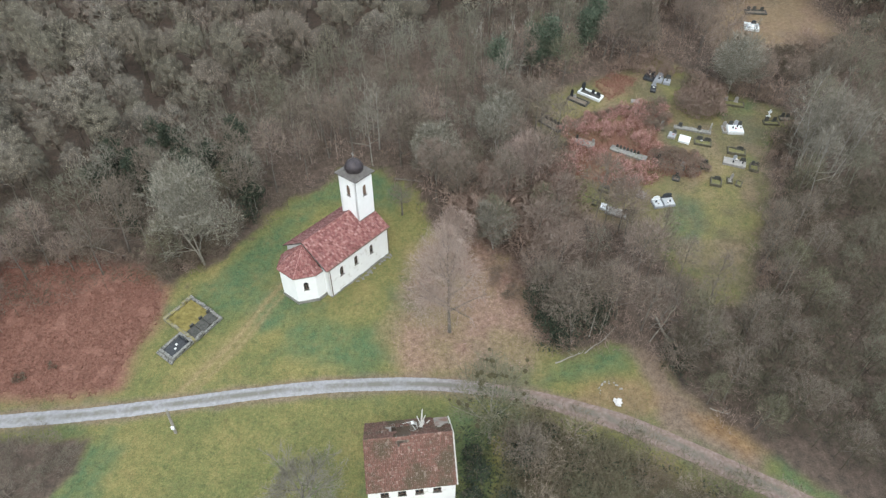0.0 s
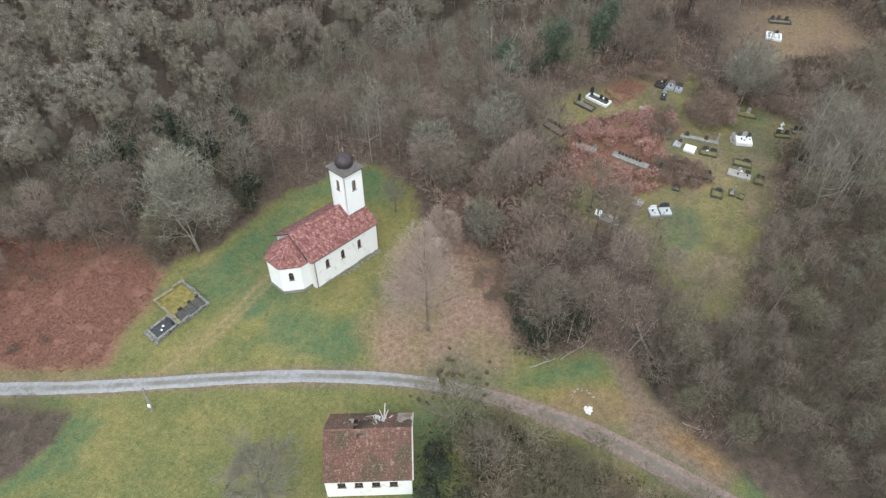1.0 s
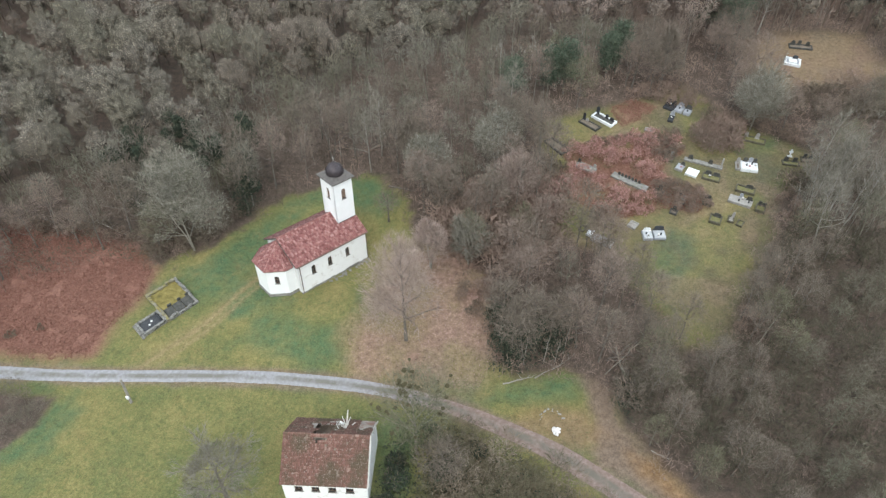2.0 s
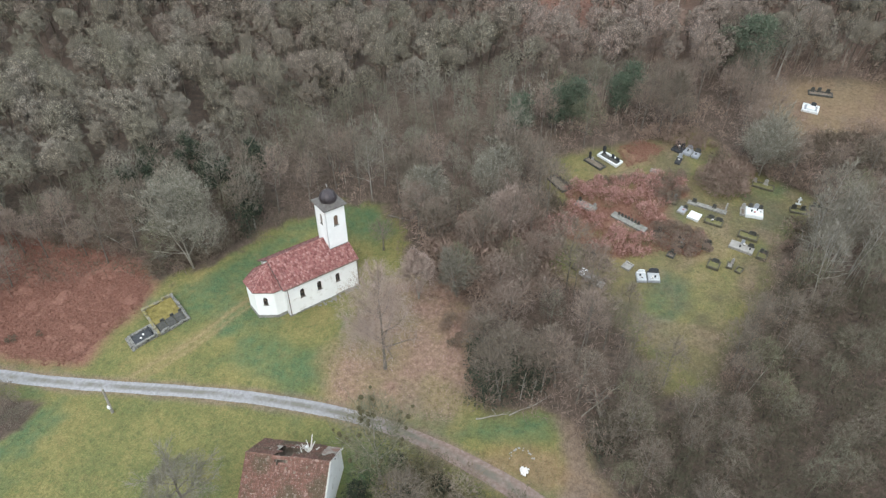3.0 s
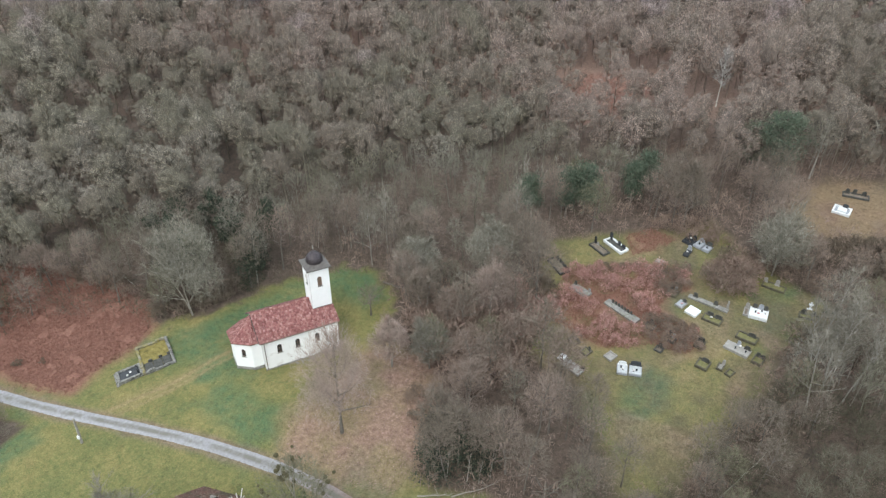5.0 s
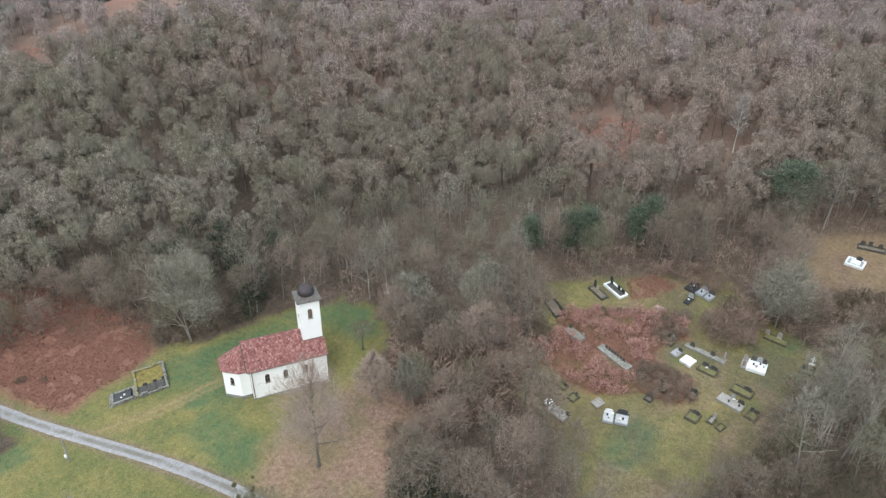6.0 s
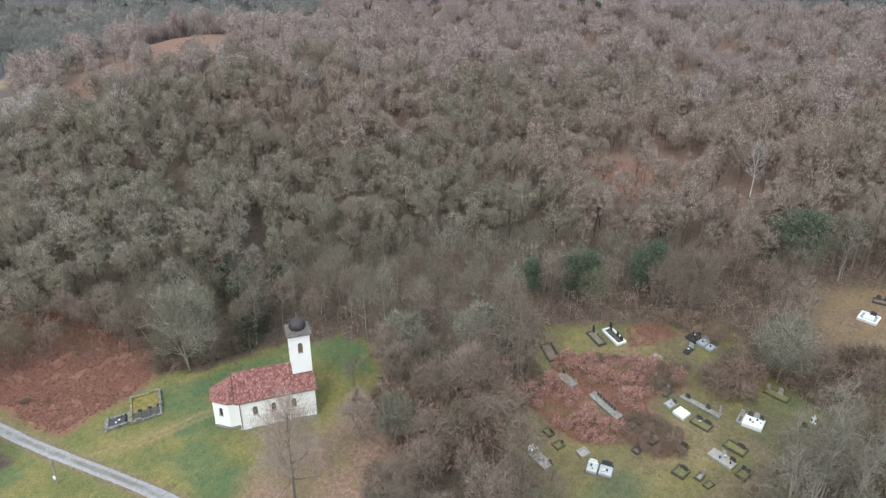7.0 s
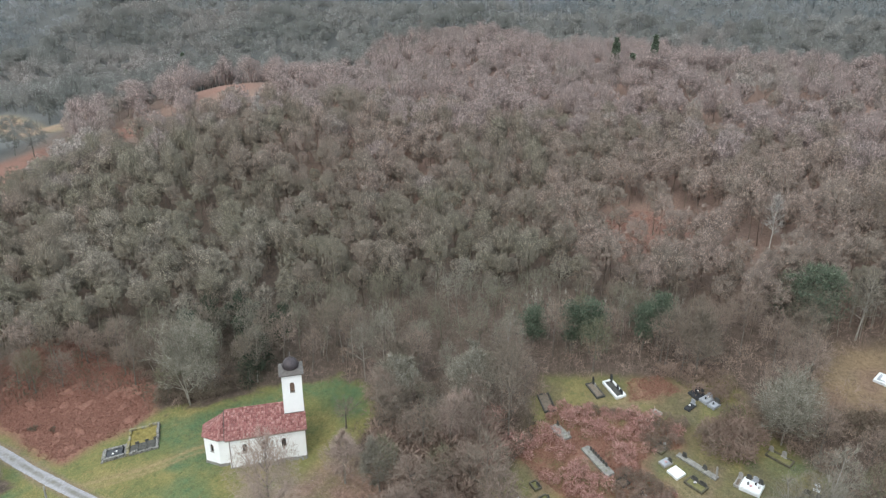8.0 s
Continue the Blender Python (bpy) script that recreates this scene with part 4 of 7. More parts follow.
def ridge_row(parent, x0, x1, y, z, mat, step=0.38, r=0.13):
    bm = bmesh.new()
    x = x0
    while x < x1 - 0.1:
        w = min(step, x1 - x)
        pts = [(y + r * 1.15 * math.cos(a), z - 0.05 + r * math.sin(a)) for a in np.linspace(0, math.pi, 6)]
        dz = random.uniform(-0.015, 0.015)
        a = [bm.verts.new((x, py, pz + dz)) for py, pz in pts]
        b = [bm.verts.new((x + w * 1.03, py * 0.97 + y * 0.03, pz + dz - 0.012)) for py, pz in pts]
        for i in range(5):
            bm.faces.new((a[i], a[i + 1], b[i + 1], b[i]))
        bm.faces.new(a)
        bm.faces.new(b[::-1])
        x += w
    part("ridge_tiles", bm, mat, parent)


# the tower stands through the western roof
TX0, TX1, TY0, TY1, TZ = 8.9, 12.0, 2.55, 5.95, 14.0


def clear_of_tower(x, y):
    up = y * (MID / math.hypot(MID, RIDGE - EAVE))
    return ~((x > TX0 - 0.1 + 0.3) & (x < TX1 + 0.1 + 0.3) & (up > TY0 - 0.05))


def clear_of_tower_n(x, y):
    up = y * (MID / math.hypot(MID, RIDGE - EAVE))
    xw = NAVE_L + 0.15 - x
    return ~((xw > TX0 - 0.1) & (xw < TX1 + 0.1) & (up > 2 * MID - TY1 - 0.05))


gable_roof(church, -0.3, NAVE_L + 0.15, 0.0, 2 * MID, EAVE, RIDGE, M_TILE_RED, 0.27, 0.33, keep_lo=clear_of_tower, keep_hi=clear_of_tower_n, seed=11)
ridge_row(church, -0.33, TX0, MID, RIDGE + 0.05, M_TILE_RED)
bm = bmesh.new()
for y0, z0, y1, z1 in ((0.0, EAVE, MID, RIDGE), (2 * MID, EAVE, MID, RIDGE)):
    bar(bm, (-0.34, y0, z0 + 0.02), (-0.34, y1, z1 + 0.06), 0.06, 5)
part("verge_board", bm, M_DARKSTONE, church, "dark verge board")

# apse roof: five sloping faces to one peak, tiled
peak = Vector((-0.16, MID, AP_TOP))
rng = np.random.default_rng(8)
over = 0.28
cen = Vector((-0.2, MID, 0))
eave_pts = []
for (ax, ay) in APSE:
    d = Vector((ax, ay, 0)) - cen
    d.normalize()
    eave_pts.append(Vector((min(ax + d.x * over, -0.16), ay + d.y * over, AP_EAVE)))
bm = bmesh.new()
pv = bm.verts.new(peak)
ev = [bm.verts.new(p) for p in eave_pts]
lv = [bm.verts.new(p - Vector((0, 0, 0.09))) for p in eave_pts]
for k in range(5):
    bm.faces.new((pv, ev[k + 1], ev[k]))
    bm.faces.new((ev[k], ev[k + 1], lv[k + 1], lv[k]))
bm.faces.new(lv)
part("apse_roof_deck", bm, M_TIMBER, church)
pieces = []
for k in range(5):
    a, b = eave_pts[k + 1], eave_pts[k]
    along = (b - a)
    ln = along.length
    along.normalize()
    up = (peak - a) - along * (peak - a).dot(along)
    foot = (peak - a).dot(along)
    h = up.length

    def in_face(x, y, ln=ln, foot=foot, h=h):
        t = y / h
        return (x > foot * t - 0.06) & (x < ln + (foot - ln) * t + 0.06)
    v, f = tiles(ln, h, 0.27, 0.33, rng, in_face)
    if len(f):
        if along.cross(up).z < 0:
            along, a = -along, b
        pieces.append((laid(v, a, along, up), f))
v, f = gather(pieces)
tagged(link_mesh("roof_tiles", tri_mesh("roof_tiles", v, f), M_TILE_RED, church), kind="stuff")
bm = bmesh.new()
for p in eave_pts[1:5]:
    bar(bm, p + Vector((0, 0, 0.06)), peak + Vector((0, 0, 0.06)), 0.075, 6)
part("hip_tiles", bm, M_TILE_RED, church)

# tower walls and windows
tower_pts = [(TX0, TY0), (TX1, TY0), (TX1, TY1), (TX0, TY1)]
for k in range(4):
    (ax, ay), (bx, by) = tower_pts[k], tower_pts[(k + 1) % 4]
    d = Vector((bx - ax, by - ay, 0))
    m = Matrix.Translation((ax, ay, 0)) @ d.to_track_quat("X", "Z").to_matrix().to_4x4()
    e = 0.0 if k % 2 == 0 else 0.004
    hl = [arch(d.length / 2, 10.9, 0.72, 1.75)]
    part("tower_wall", panel([(e, 4.6), (d.length - e, 4.6), (d.length - e, TZ), (e, TZ)], hl, 0.4, m), M_TOWER, church, "bright white limewashed wall")
    window_set(church, "belfry_window", d.length / 2, 10.9, 0.72, 1.75, m, True)
bm = block(TX0 - 0.12, TX1 + 0.12, TY0 - 0.12, TY1 + 0.12, TZ - 0.18, TZ + 0.002, 0.03)
part("cornice", bm, M_TOWER, church)
bm = bmesh.new()
o = 0.36
low = [bm.verts.new((x, y, TZ)) for x, y in ((TX0 - o, TY0 - o), (TX1 + o, TY0 - o), (TX1 + o, TY1 + o), (TX0 - o, TY1 + o))]
lip = [bm.verts.new((v.co.x, v.co.y, TZ + 0.16)) for v in low]
tcx, tcy = (TX0 + TX1) / 2, (TY0 + TY1) / 2
up = [bm.verts.new((tcx + sx * 1.0, tcy + sy * 1.0, TZ + 0.55)) for sx, sy in ((-1, -1), (1, -1), (1, 1), (-1, 1))]
for i in range(4):
    j = (i + 1) % 4
    bm.faces.new((low[i], low[j], lip[j], lip[i]))
    bm.faces.new((lip[i], lip[j], up[j], up[i]))
bm.faces.new(low[::-1])
bm.faces.new(up)
part("tower_cap", bm, M_CAP, church, "weathered brown sheet-metal cap")


def turned(profile, sides, cx, cy):
    bm = bmesh.new()
    rings = [[bm.verts.new((cx + r * math.cos(a), cy + r * math.sin(a), z)) for a in np.arange(sides) * 2 * math.pi / sides] for r, z in profile]
    for a, b in zip(rings, rings[1:]):
        for i in range(sides):
            j = (i + 1) % sides
            bm.faces.new((a[i], a[j], b[j], b[i]))
    bm.faces.new(rings[0][::-1])
    bm.faces.new(rings[-1])
    return bm


dome = part("dome", turned([(1.2, TZ + 0.38), (1.27, TZ + 0.62), (1.30, TZ + 0.95), (1.22, TZ + 1.3), (1.02, TZ + 1.65), (0.72, TZ + 1.95), (0.4, TZ + 2.13), (0.12, TZ + 2.25), (0.05, TZ + 2.5)], 20, tcx, tcy), M_DOME, church, "dark sheet-metal onion dome", flat=False)
for k in range(10):
    bm = bmesh.new()
    a = k * math.pi / 5
    for (r0, z0), (r1, z1) in zip(((1.29, 0.62), (1.32, 0.95), (1.24, 1.3), (1.04, 1.65), (0.74, 1.95)), ((1.32, 0.95), (1.24, 1.3), (1.04, 1.65), (0.74, 1.95), (0.42, 2.13))):
        bar(bm, (tcx + r0 * math.cos(a), tcy + r0 * math.sin(a), TZ + z0), (tcx + r1 * math.cos(a), tcy + r1 * math.sin(a), TZ + z1), 0.025, 4)
    part("dome_seam", bm, M_DOME, dome)
bm = bmesh.new()
box(bm, tcx - 0.035, tcx + 0.035, tcy - 0.035, tcy + 0.035, TZ + 2.4, TZ + 3.25)
box(bm, tcx - 0.035, tcx + 0.035, tcy - 0.27, tcy + 0.27, TZ + 2.88, TZ + 2.96)
part("cross", bm, M_CONCRETE, church, "pale metal cross")
bm = bmesh.new()
bar(bm, (0.35, Y0 - 0.09, 0.3), (0.35, Y0 - 0.09, EAVE - 0.15), 0.055, 7)
part("downpipe", bm, M_PIPE, church, "rusty downpipe")
bm = bmesh.new()
bar(bm, (NAVE_L - 0.1, Y0 - 0.09, 0.2), (NAVE_L - 0.1, Y0 - 0.09, EAVE - 0.15), 0.055, 7)
part("downpipe", bm, M_PIPE, church, "rusty downpipe")
bm = bmesh.new()
bar(bm, (-0.15, -0.06, EAVE - 0.05), (NAVE_L + 0.15, -0.06, EAVE - 0.05), 0.10, 6)
part("gutter", bm, M_PIPE, church, "dark metal gutter")
bm = bmesh.new()
bar(bm, (TX0 - 0.02, TY0 - 0.03, 7.17), (TX1 + 0.1, TY0 - 0.03, 7.17), 0.05, 5)
part("flashing", bm, M_DARKSTONE, church)
# fallen stones along the south wall
rng = np.random.default_rng(17)
for k in range(26):
    x = rng.uniform(4.5, 12.2)
    y = Y0 - rng.uniform(0.3, 0.9)
    s = rng.uniform(0.12, 0.3)
    q = CH @ Vector((x, y, 0))
    bm = bmesh.new()
    bmesh.ops.create_icosphere(bm, subdivisions=1, radius=s)
    for v in bm.verts:
        v.co *= rng.uniform(0.75, 1.15)
        v.co.z *= 0.65
    st = part("fallen_stone", bm, M_STONE, None)
    st.location = (q.x, q.y, gz(q.x, q.y) + s * 0.25)
    tagged(st, "pale rough stone fallen beside the church wall", "stone", "stones along the church wall")


# ---- the derelict house ----
HO = pose(-7.9, 32.8, 0.0, 0, 0, 6.5)
house = thing("house", "derelict white house with a broken old tiled roof", "house", HO)
HL, HW, HE, HR, HB = 9.3, 7.7, 1.15, 4.45, -2.9
SO = 0.35
h_mid = HW / 2
slope_l = math.hypot(h_mid + SO, HR - HE)
hw_x = [1.75, 3.6, 5.45, 7.35]
m = Matrix.Translation((0, 0, 0))
holes = [[(x - 0.44, -0.62), (x + 0.44, -0.62), (x + 0.44, 0.28), (x - 0.44, 0.28)] for x in hw_x]
part("front_wall", panel([(0, HB), (HL, HB), (HL, HE + 0.25), (0, HE + 0.25)], holes, 0.4, m), M_PLASTER, house, "flaking white plaster wall")
for x in hw_x:
    bm = panel([(x - 0.44, -0.62), (x + 0.44, -0.62), (x + 0.44, 0.28), (x - 0.44, 0.28)], [[(x - 0.37, -0.55), (x - 0.03, -0.55), (x - 0.03, 0.21), (x - 0.37, 0.21)], [(x + 0.03, -0.55), (x + 0.37, -0.55), (x + 0.37, 0.21), (x + 0.03, 0.21)]], 0.08, Matrix.Translation((0, 0.14, 0)))
    w = part("window", bm, M_FRAME, house, "old timber window frame")
    bm = bmesh.new()
    box(bm, x - 0.40, x + 0.40, 0.17, 0.19, -0.58, 0.24)
    part("pane", bm, M_GLASS, w, "dark glass pane")
    bm = bmesh.new()
    box(bm, x - 0.5, x + 0.5, -0.1, 0.14, -0.69, -0.62)
    part("sill", bm, M_CONCRETE, w)
bm = panel([(0, HB), (HL, HB), (HL, HE + 0.25), (0, HE + 0.25)], [[(4.2, HB + 0.3), (5.2, HB + 0.3), (5.2, -0.6), (4.2, -0.6)]], 0.4, Matrix.Translation((HL, HW, 0)) @ pose(0, 0, 0, 0, 0, 180))
part("back_wall", bm, M_PLASTER, house)
part("back_door", block(HL - 5.2, HL - 4.2, HW - 0.3, HW - 0.22, HB + 0.3, -0.6, 0), M_FRAME, house, "shut brown door")
hg = [(0, HB), (HW - 0.008, HB), (HW - 0.008, HE), (h_mid, HR - 0.25), (0, HE)]
part("gable_wall", panel(hg, [], 0.4, Matrix.Translation((HL + 0.003, 0.004, 0)) @ pose(0, 0, 0, 0, 0, 90)), M_PLASTER, house, "peeling white gable wall")
part("gable_wall", panel(hg, [], 0.4, Matrix.Translation((-0.003, HW - 0.004, 0)) @ pose(0, 0, 0, 0, 0, -90)), M_PLASTER, house)
part("upper_floor", block(0.4, HL - 0.4, 0.4, HW - 0.4, HE - 0.1, HE, 0), M_TIMBER, house)
rr = np.random.default_rng(41)


def torn(x, y, cx, cy, rx, ry, seed):
    a = np.arctan2(y - cy, x - cx)
    r = 1 + 0.35 * np.sin(3 * a + seed) + 0.2 * np.sin(7 * a + seed * 2)
    return ((x - cx) / rx) ** 2 + ((y - cy) / ry) ** 2 > r * r


def keep_front(x, y):
    return torn(x, y, 3.75, slope_l - 0.72, 0.72, 0.27, 1.0) & torn(x, y, 6.35, 1.15, 0.2, 0.2, 2.0) & (rr.uniform(size=len(x)) > 0.012)


def keep_back(x, y):
    xr = HL + 0.2 - x
    return torn(xr, y, 4.2, slope_l - 2.3, 1.45, 1.9, 3.0) & torn(xr, y, 5.7, slope_l - 3.0, 0.75, 1.6, 1.0) & ~((xr > 7.7) & (y < 3.0 + 0.5 * np.sin(xr * 4))) & (rr.uniform(size=len(x)) > 0.01)


ylo, yhi = -SO, HW + SO
for sgn, ye, keep in ((1, ylo, keep_front), (-1, yhi, keep_back)):
    v, f = tiles(HL + 0.2, slope_l, 0.21, 0.33, rr, keep, 0.03)
    x_o = -0.1 if sgn > 0 else HL + 0.1
    v = laid(v, (x_o, ye, HE), (sgn, 0, 0), (0, sgn * (h_mid + SO), HR - HE))
    tagged(link_mesh("roof_tiles", tri_mesh("roof_tiles", v, f), M_TILE_OLD, house), kind="stuff")
    # battens and rafters
    up = Vector((0, sgn * (h_mid + SO), HR - HE)).normalized()
    for k in range(12):
        x = 0.15 + k * (HL - 0.3) / 11
        a = Vector((x, ye, HE - 0.10))
        broken = sgn < 0 and 3.1 < x < 4.9
        ends = ((0, 0.45), (0.86, 1)) if broken else ((0, 1),)
        for e0, e1 in ends:
            bm = bmesh.new()
            bar(bm, a + up * slope_l * e0, a + up * slope_l * e1, 0.07, 4)
            part("rafter", bm, M_TIMBER, house)
# boarding under the tiles, with the broken stretch left open
for sgn, x0, x1, hl in ((1, 0, HL, [[(2.95, slope_l - 1.05), (4.55, slope_l - 1.05), (4.5, slope_l - 0.4), (3.0, slope_l - 0.38)]]), (-1, 0, HL - 6.35, []), (-1, HL - 2.9, HL, [])):
    up = Vector((0, sgn * (h_mid + SO), HR - HE)).normalized()
    al = Vector((sgn, 0, 0))
    nm = al.cross(up)
    x_o = 0 if sgn > 0 else HL
    m = Matrix(((al.x, -nm.x, up.x, x_o), (al.y, -nm.y, up.y, ylo if sgn > 0 else yhi), (al.z, -nm.z, up.z, HE - 0.01), (0, 0, 0, 1)))
    bm = panel([(x0, 0.02), (x1, 0.02), (x1, slope_l - 0.05), (x0, slope_l - 0.05)], hl, 0.03, m)
    part("roof_boarding", bm, M_TIMBER if sgn > 0 else M_LINING, house, "grey bare roof boarding")
for (x0, x1) in ((-0.1, 3.0), (4.6, HL + 0.1)):
    ridge_row(house, x0, x1, h_mid, HR + 0.05, M_TILE_OLD, 0.4, 0.12)
# broken boards standing out of the roof
for (x, y, z, dx, dy, dz, w) in ((6.2, 6.2, 2.0, 0.25, 0.9, 2.4, 0.15), (6.0, 6.1, 2.0, 0.75, 0.7, 1.6, 0.14), (6.4, 6.0, 2.2, -0.6, 0.7, 1.6, 0.12), (6.3, 6.3, 2.0, 0.9, 0.4, 0.7, 0.18), (5.8, 6.0, 2.5, 0.8, 0.2, 0.9, 0.14), (5.8, 6.2, 2.4, -0.45, 0.1, 1.2, 0.11), (5.9, 5.6, 2.8, 0.7, 0.6, 0.35, 0.12), (5.6, 5.4, 3.0, -0.5, 0.9, 0.1, 0.07), (4.9, 5.9, 2.5, 0.9, -0.8, 0.6, 0.05), (3.4, 7.0, 1.9, 1.4, 0.1, 0.25, 0.06)):
    bm = bmesh.new()
    bar(bm, (x, y, z), (x + dx, y + dy, z + dz), w, 4, w * 0.35)
    part("broken_board", bm, M_TIMBER_PALE, house, "bleached splintered board")
# barge boards on the exposed gable
for sgn in (1, -1):
    ye = ylo if sgn > 0 else yhi
    bm = bmesh.new()
    bar(bm, (HL + 0.16, ye, HE - 0.05), (HL + 0.16, h_mid, HR - 0.02), 0.09, 4)
    part("barge_board", bm, M_TIMBER_PALE, house, "bleached barge board")
part("eave_board", block(-0.05, HL + 0.05, -SO + 0.02, -SO + 0.06, HE - 0.12, HE - 0.01, 0), M_TIMBER, house)


# ---- graves ----
def stone_head(parent, w, h, mat, y, shape="round", x=0.0, label="", t=0.12):
    w, h = w * 1.2, h * 1.2
    if shape == "round":
        out = [(x - w / 2, 0), (x + w / 2, 0), (x + w / 2, h * 0.72)] + [(x + w / 2 * math.cos(a), h * 0.72 + h * 0.28 * math.sin(a)) for a in np.linspace(0.3, math.pi - 0.3, 6)] + [(x - w / 2, h * 0.72)]
    elif shape == "cross":
        b, c = w * 0.16, w / 2
        out = [(x - b, 0), (x + b, 0), (x + b, h * 0.55), (x + c, h * 0.55), (x + c, h * 0.75), (x + b, h * 0.75), (x + b, h), (x - b, h), (x - b, h * 0.75), (x - c, h * 0.75), (x - c, h * 0.55), (x - b, h * 0.55)]
    else:
        out = [(x - w / 2, 0), (x + w / 2, 0), (x + w / 2 * 0.86, h * 0.9), (x + w * 0.2, h), (x - w / 2 * 0.86, h * 0.95)]
    bm = panel(out, [], t, Matrix.Translation((0, y, 0)))
    bmesh.ops.bevel(bm, geom=[e for e in bm.edges if len(e.link_faces) == 2 and e.calc_face_angle(0) > 0.5], offset=0.012, segments=1, affect="EDGES")
    head = part("headstone", bm, mat, parent, label)
    bm = block(x - w * 0.62, x + w * 0.62, y - 0.08, y + t + 0.08, -0.1, 0.12, 0.02)
    part("headstone_base", bm, mat, head)
    return head


def kerbs(parent, w, l, t, h, mat, seed=0):
    """A stone kerb round a plot w wide (x) and l long (y), in four pieces, each a little off true."""
    r = random.Random(seed)
    for x0, x1, y0, y1 in ((-w / 2, w / 2, -l / 2, -l / 2 + t), (-w / 2, w / 2, l / 2 - t, l / 2), (-w / 2, -w / 2 + t, -l / 2 + t, l / 2 - t), (w / 2 - t, w / 2, -l / 2 + t, l / 2 - t)):
        bm = block(x0 + 0.003, x1 - 0.003, y0 + 0.003, y1 - 0.003, -0.5, h + r.uniform(-0.03, 0.03), 0.025, 0.012)
        part("kerb", bm, mat, parent)


def on_slope(x, y, turn, e=0.7, share=0.8, up=0.03):
    """A pose on the ground that lies with the slope."""
    a = radians(turn)
    ux, uy = (math.cos(a), math.sin(a)), (-math.sin(a), math.cos(a))
    sx = (gz(x + ux[0] * e, y + ux[1] * e) - gz(x - ux[0] * e, y - ux[1] * e)) / (2 * e)
    sy = (gz(x + uy[0] * e, y + uy[1] * e) - gz(x - uy[0] * e, y - uy[1] * e)) / (2 * e)
    return pose(x, y, gz(x, y) + up, math.degrees(math.atan(sy)) * share, -math.degrees(math.atan(sx)) * share, turn)


def grave(x, y, w, l, turn, label, kerb=None, fill=None, slab=None, heads=(), h=0.3, group="graves in the churchyard", t=0.2, slab_h=0.1, seed=0):
    """A grave plot; heads: (x, width, height, material, shape). The headstones stand at the far end."""
    q = thing("grave", label, "grave", on_slope(x, y, turn), group)
    if kerb:
        kerbs(q, w, l, t, h, kerb, seed)
    if fill:
        bm = bmesh.new()
        k = 6
        g = [[bm.verts.new((-w / 2 + t + (w - 2 * t) * i / k, -l / 2 + t + (l - 2 * t) * j / k, h * 0.45 + 0.05 * math.sin(i * 2.1 + j * 1.3 + seed))) for i in range(k + 1)] for j in range(k + 1)]
        for j in range(k):
            for i in range(k):
                bm.faces.new((g[j][i], g[j][i + 1], g[j + 1][i + 1], g[j + 1][i]))
        part("plot_fill", bm, fill, q)
    if slab:
        o = t * 0.4 if kerb else 0.0
        part("slab", block(-w / 2 + o, w / 2 - o, -l / 2 + o, l / 2 - o, h - 0.3 if kerb else -0.4, h + slab_h, 0.025), slab, q)
    top = h + slab_h if slab else h * 0.5
    for k, (hx, hw, hh, mat, shape) in enumerate(heads):
        hd = stone_head(q, hw, hh, mat, l / 2 - t - 0.1, shape, hx)
        hd.location.z = top - 0.02
    return q


M_TURF = grainy("plot_turf", [(0.3, (0.11, 0.115, 0.05)), (0.5, (0.165, 0.16, 0.07)), (0.7, (0.22, 0.195, 0.10))], 3.0, 0.97, 0.8, 0.08)
M_EARTH = grainy("plot_earth", [(0.3, (0.11, 0.09, 0.07)), (0.7, (0.23, 0.19, 0.15))], 3.0, 0.97, 0.8, 0.08)
D, B = M_DARKSTONE, M_BLACKSTONE
FR = "old stone-kerbed grave plot with dark headstones on the grass"
grave(42.4, 95.9, 1.9, 1.8, -25, "white slab grave on the cemetery grass", slab=M_MARBLE, h=0.3, slab_h=0.08, heads=())
grave(40.5, 97.0, 1.3, 1.7, -28, "pale concrete grave with a split slab", kerb=M_CONCRETE, slab=M_GREYSTONE, heads=((0.2, 0.5, 0.55, D, "round"),), seed=2)
grave(51.9, 98.3, 2.7, 2.3, -6, "broad white marble grave with small dark headstones", kerb=M_MARBLE, slab=M_MARBLE, h=0.5, heads=((-0.7, 0.55, 0.7, D, "round"), (0.15, 0.6, 0.8, M_GREYSTONE, "round"), (0.85, 0.5, 0.7, D, "round")), seed=3)
grave(50.15, 98.5, 0.8, 2.0, -6, "narrow grey grave with one pale headstone", kerb=M_CONCRETE, fill=M_EARTH, heads=((0, 0.5, 1.0, M_CONCRETE, "round"),), seed=4)
grave(49.3, 89.8, 3.6, 1.7, -22, "wide grey concrete slab over a family grave", slab=M_CONCRETE, h=0.3, heads=((-0.1, 0.45, 0.8, M_GREYSTONE, "round"), (1.2, 0.7, 0.6, D, "jag")), seed=5)
grave(50.5, 92.6, 3.0, 1.7, -17, FR, kerb=M_MOSSY, fill=M_TURF, heads=((0.5, 0.9, 0.6, D, "round"),), h=0.4, t=0.2, seed=6)
grave(52.2, 88.5, 1.5, 1.8, -20, FR, kerb=M_MOSSY, fill=M_TURF, heads=((-0.3, 0.5, 0.7, D, "jag"), (0.35, 0.5, 0.6, D, "round")), h=0.5, seed=7)
grave(44.9, 85.2, 1.8, 1.9, -18, FR, kerb=M_MOSSY, fill=M_TURF, heads=((0.1, 0.8, 0.6, D, "round"),), h=0.45, t=0.2, seed=8)
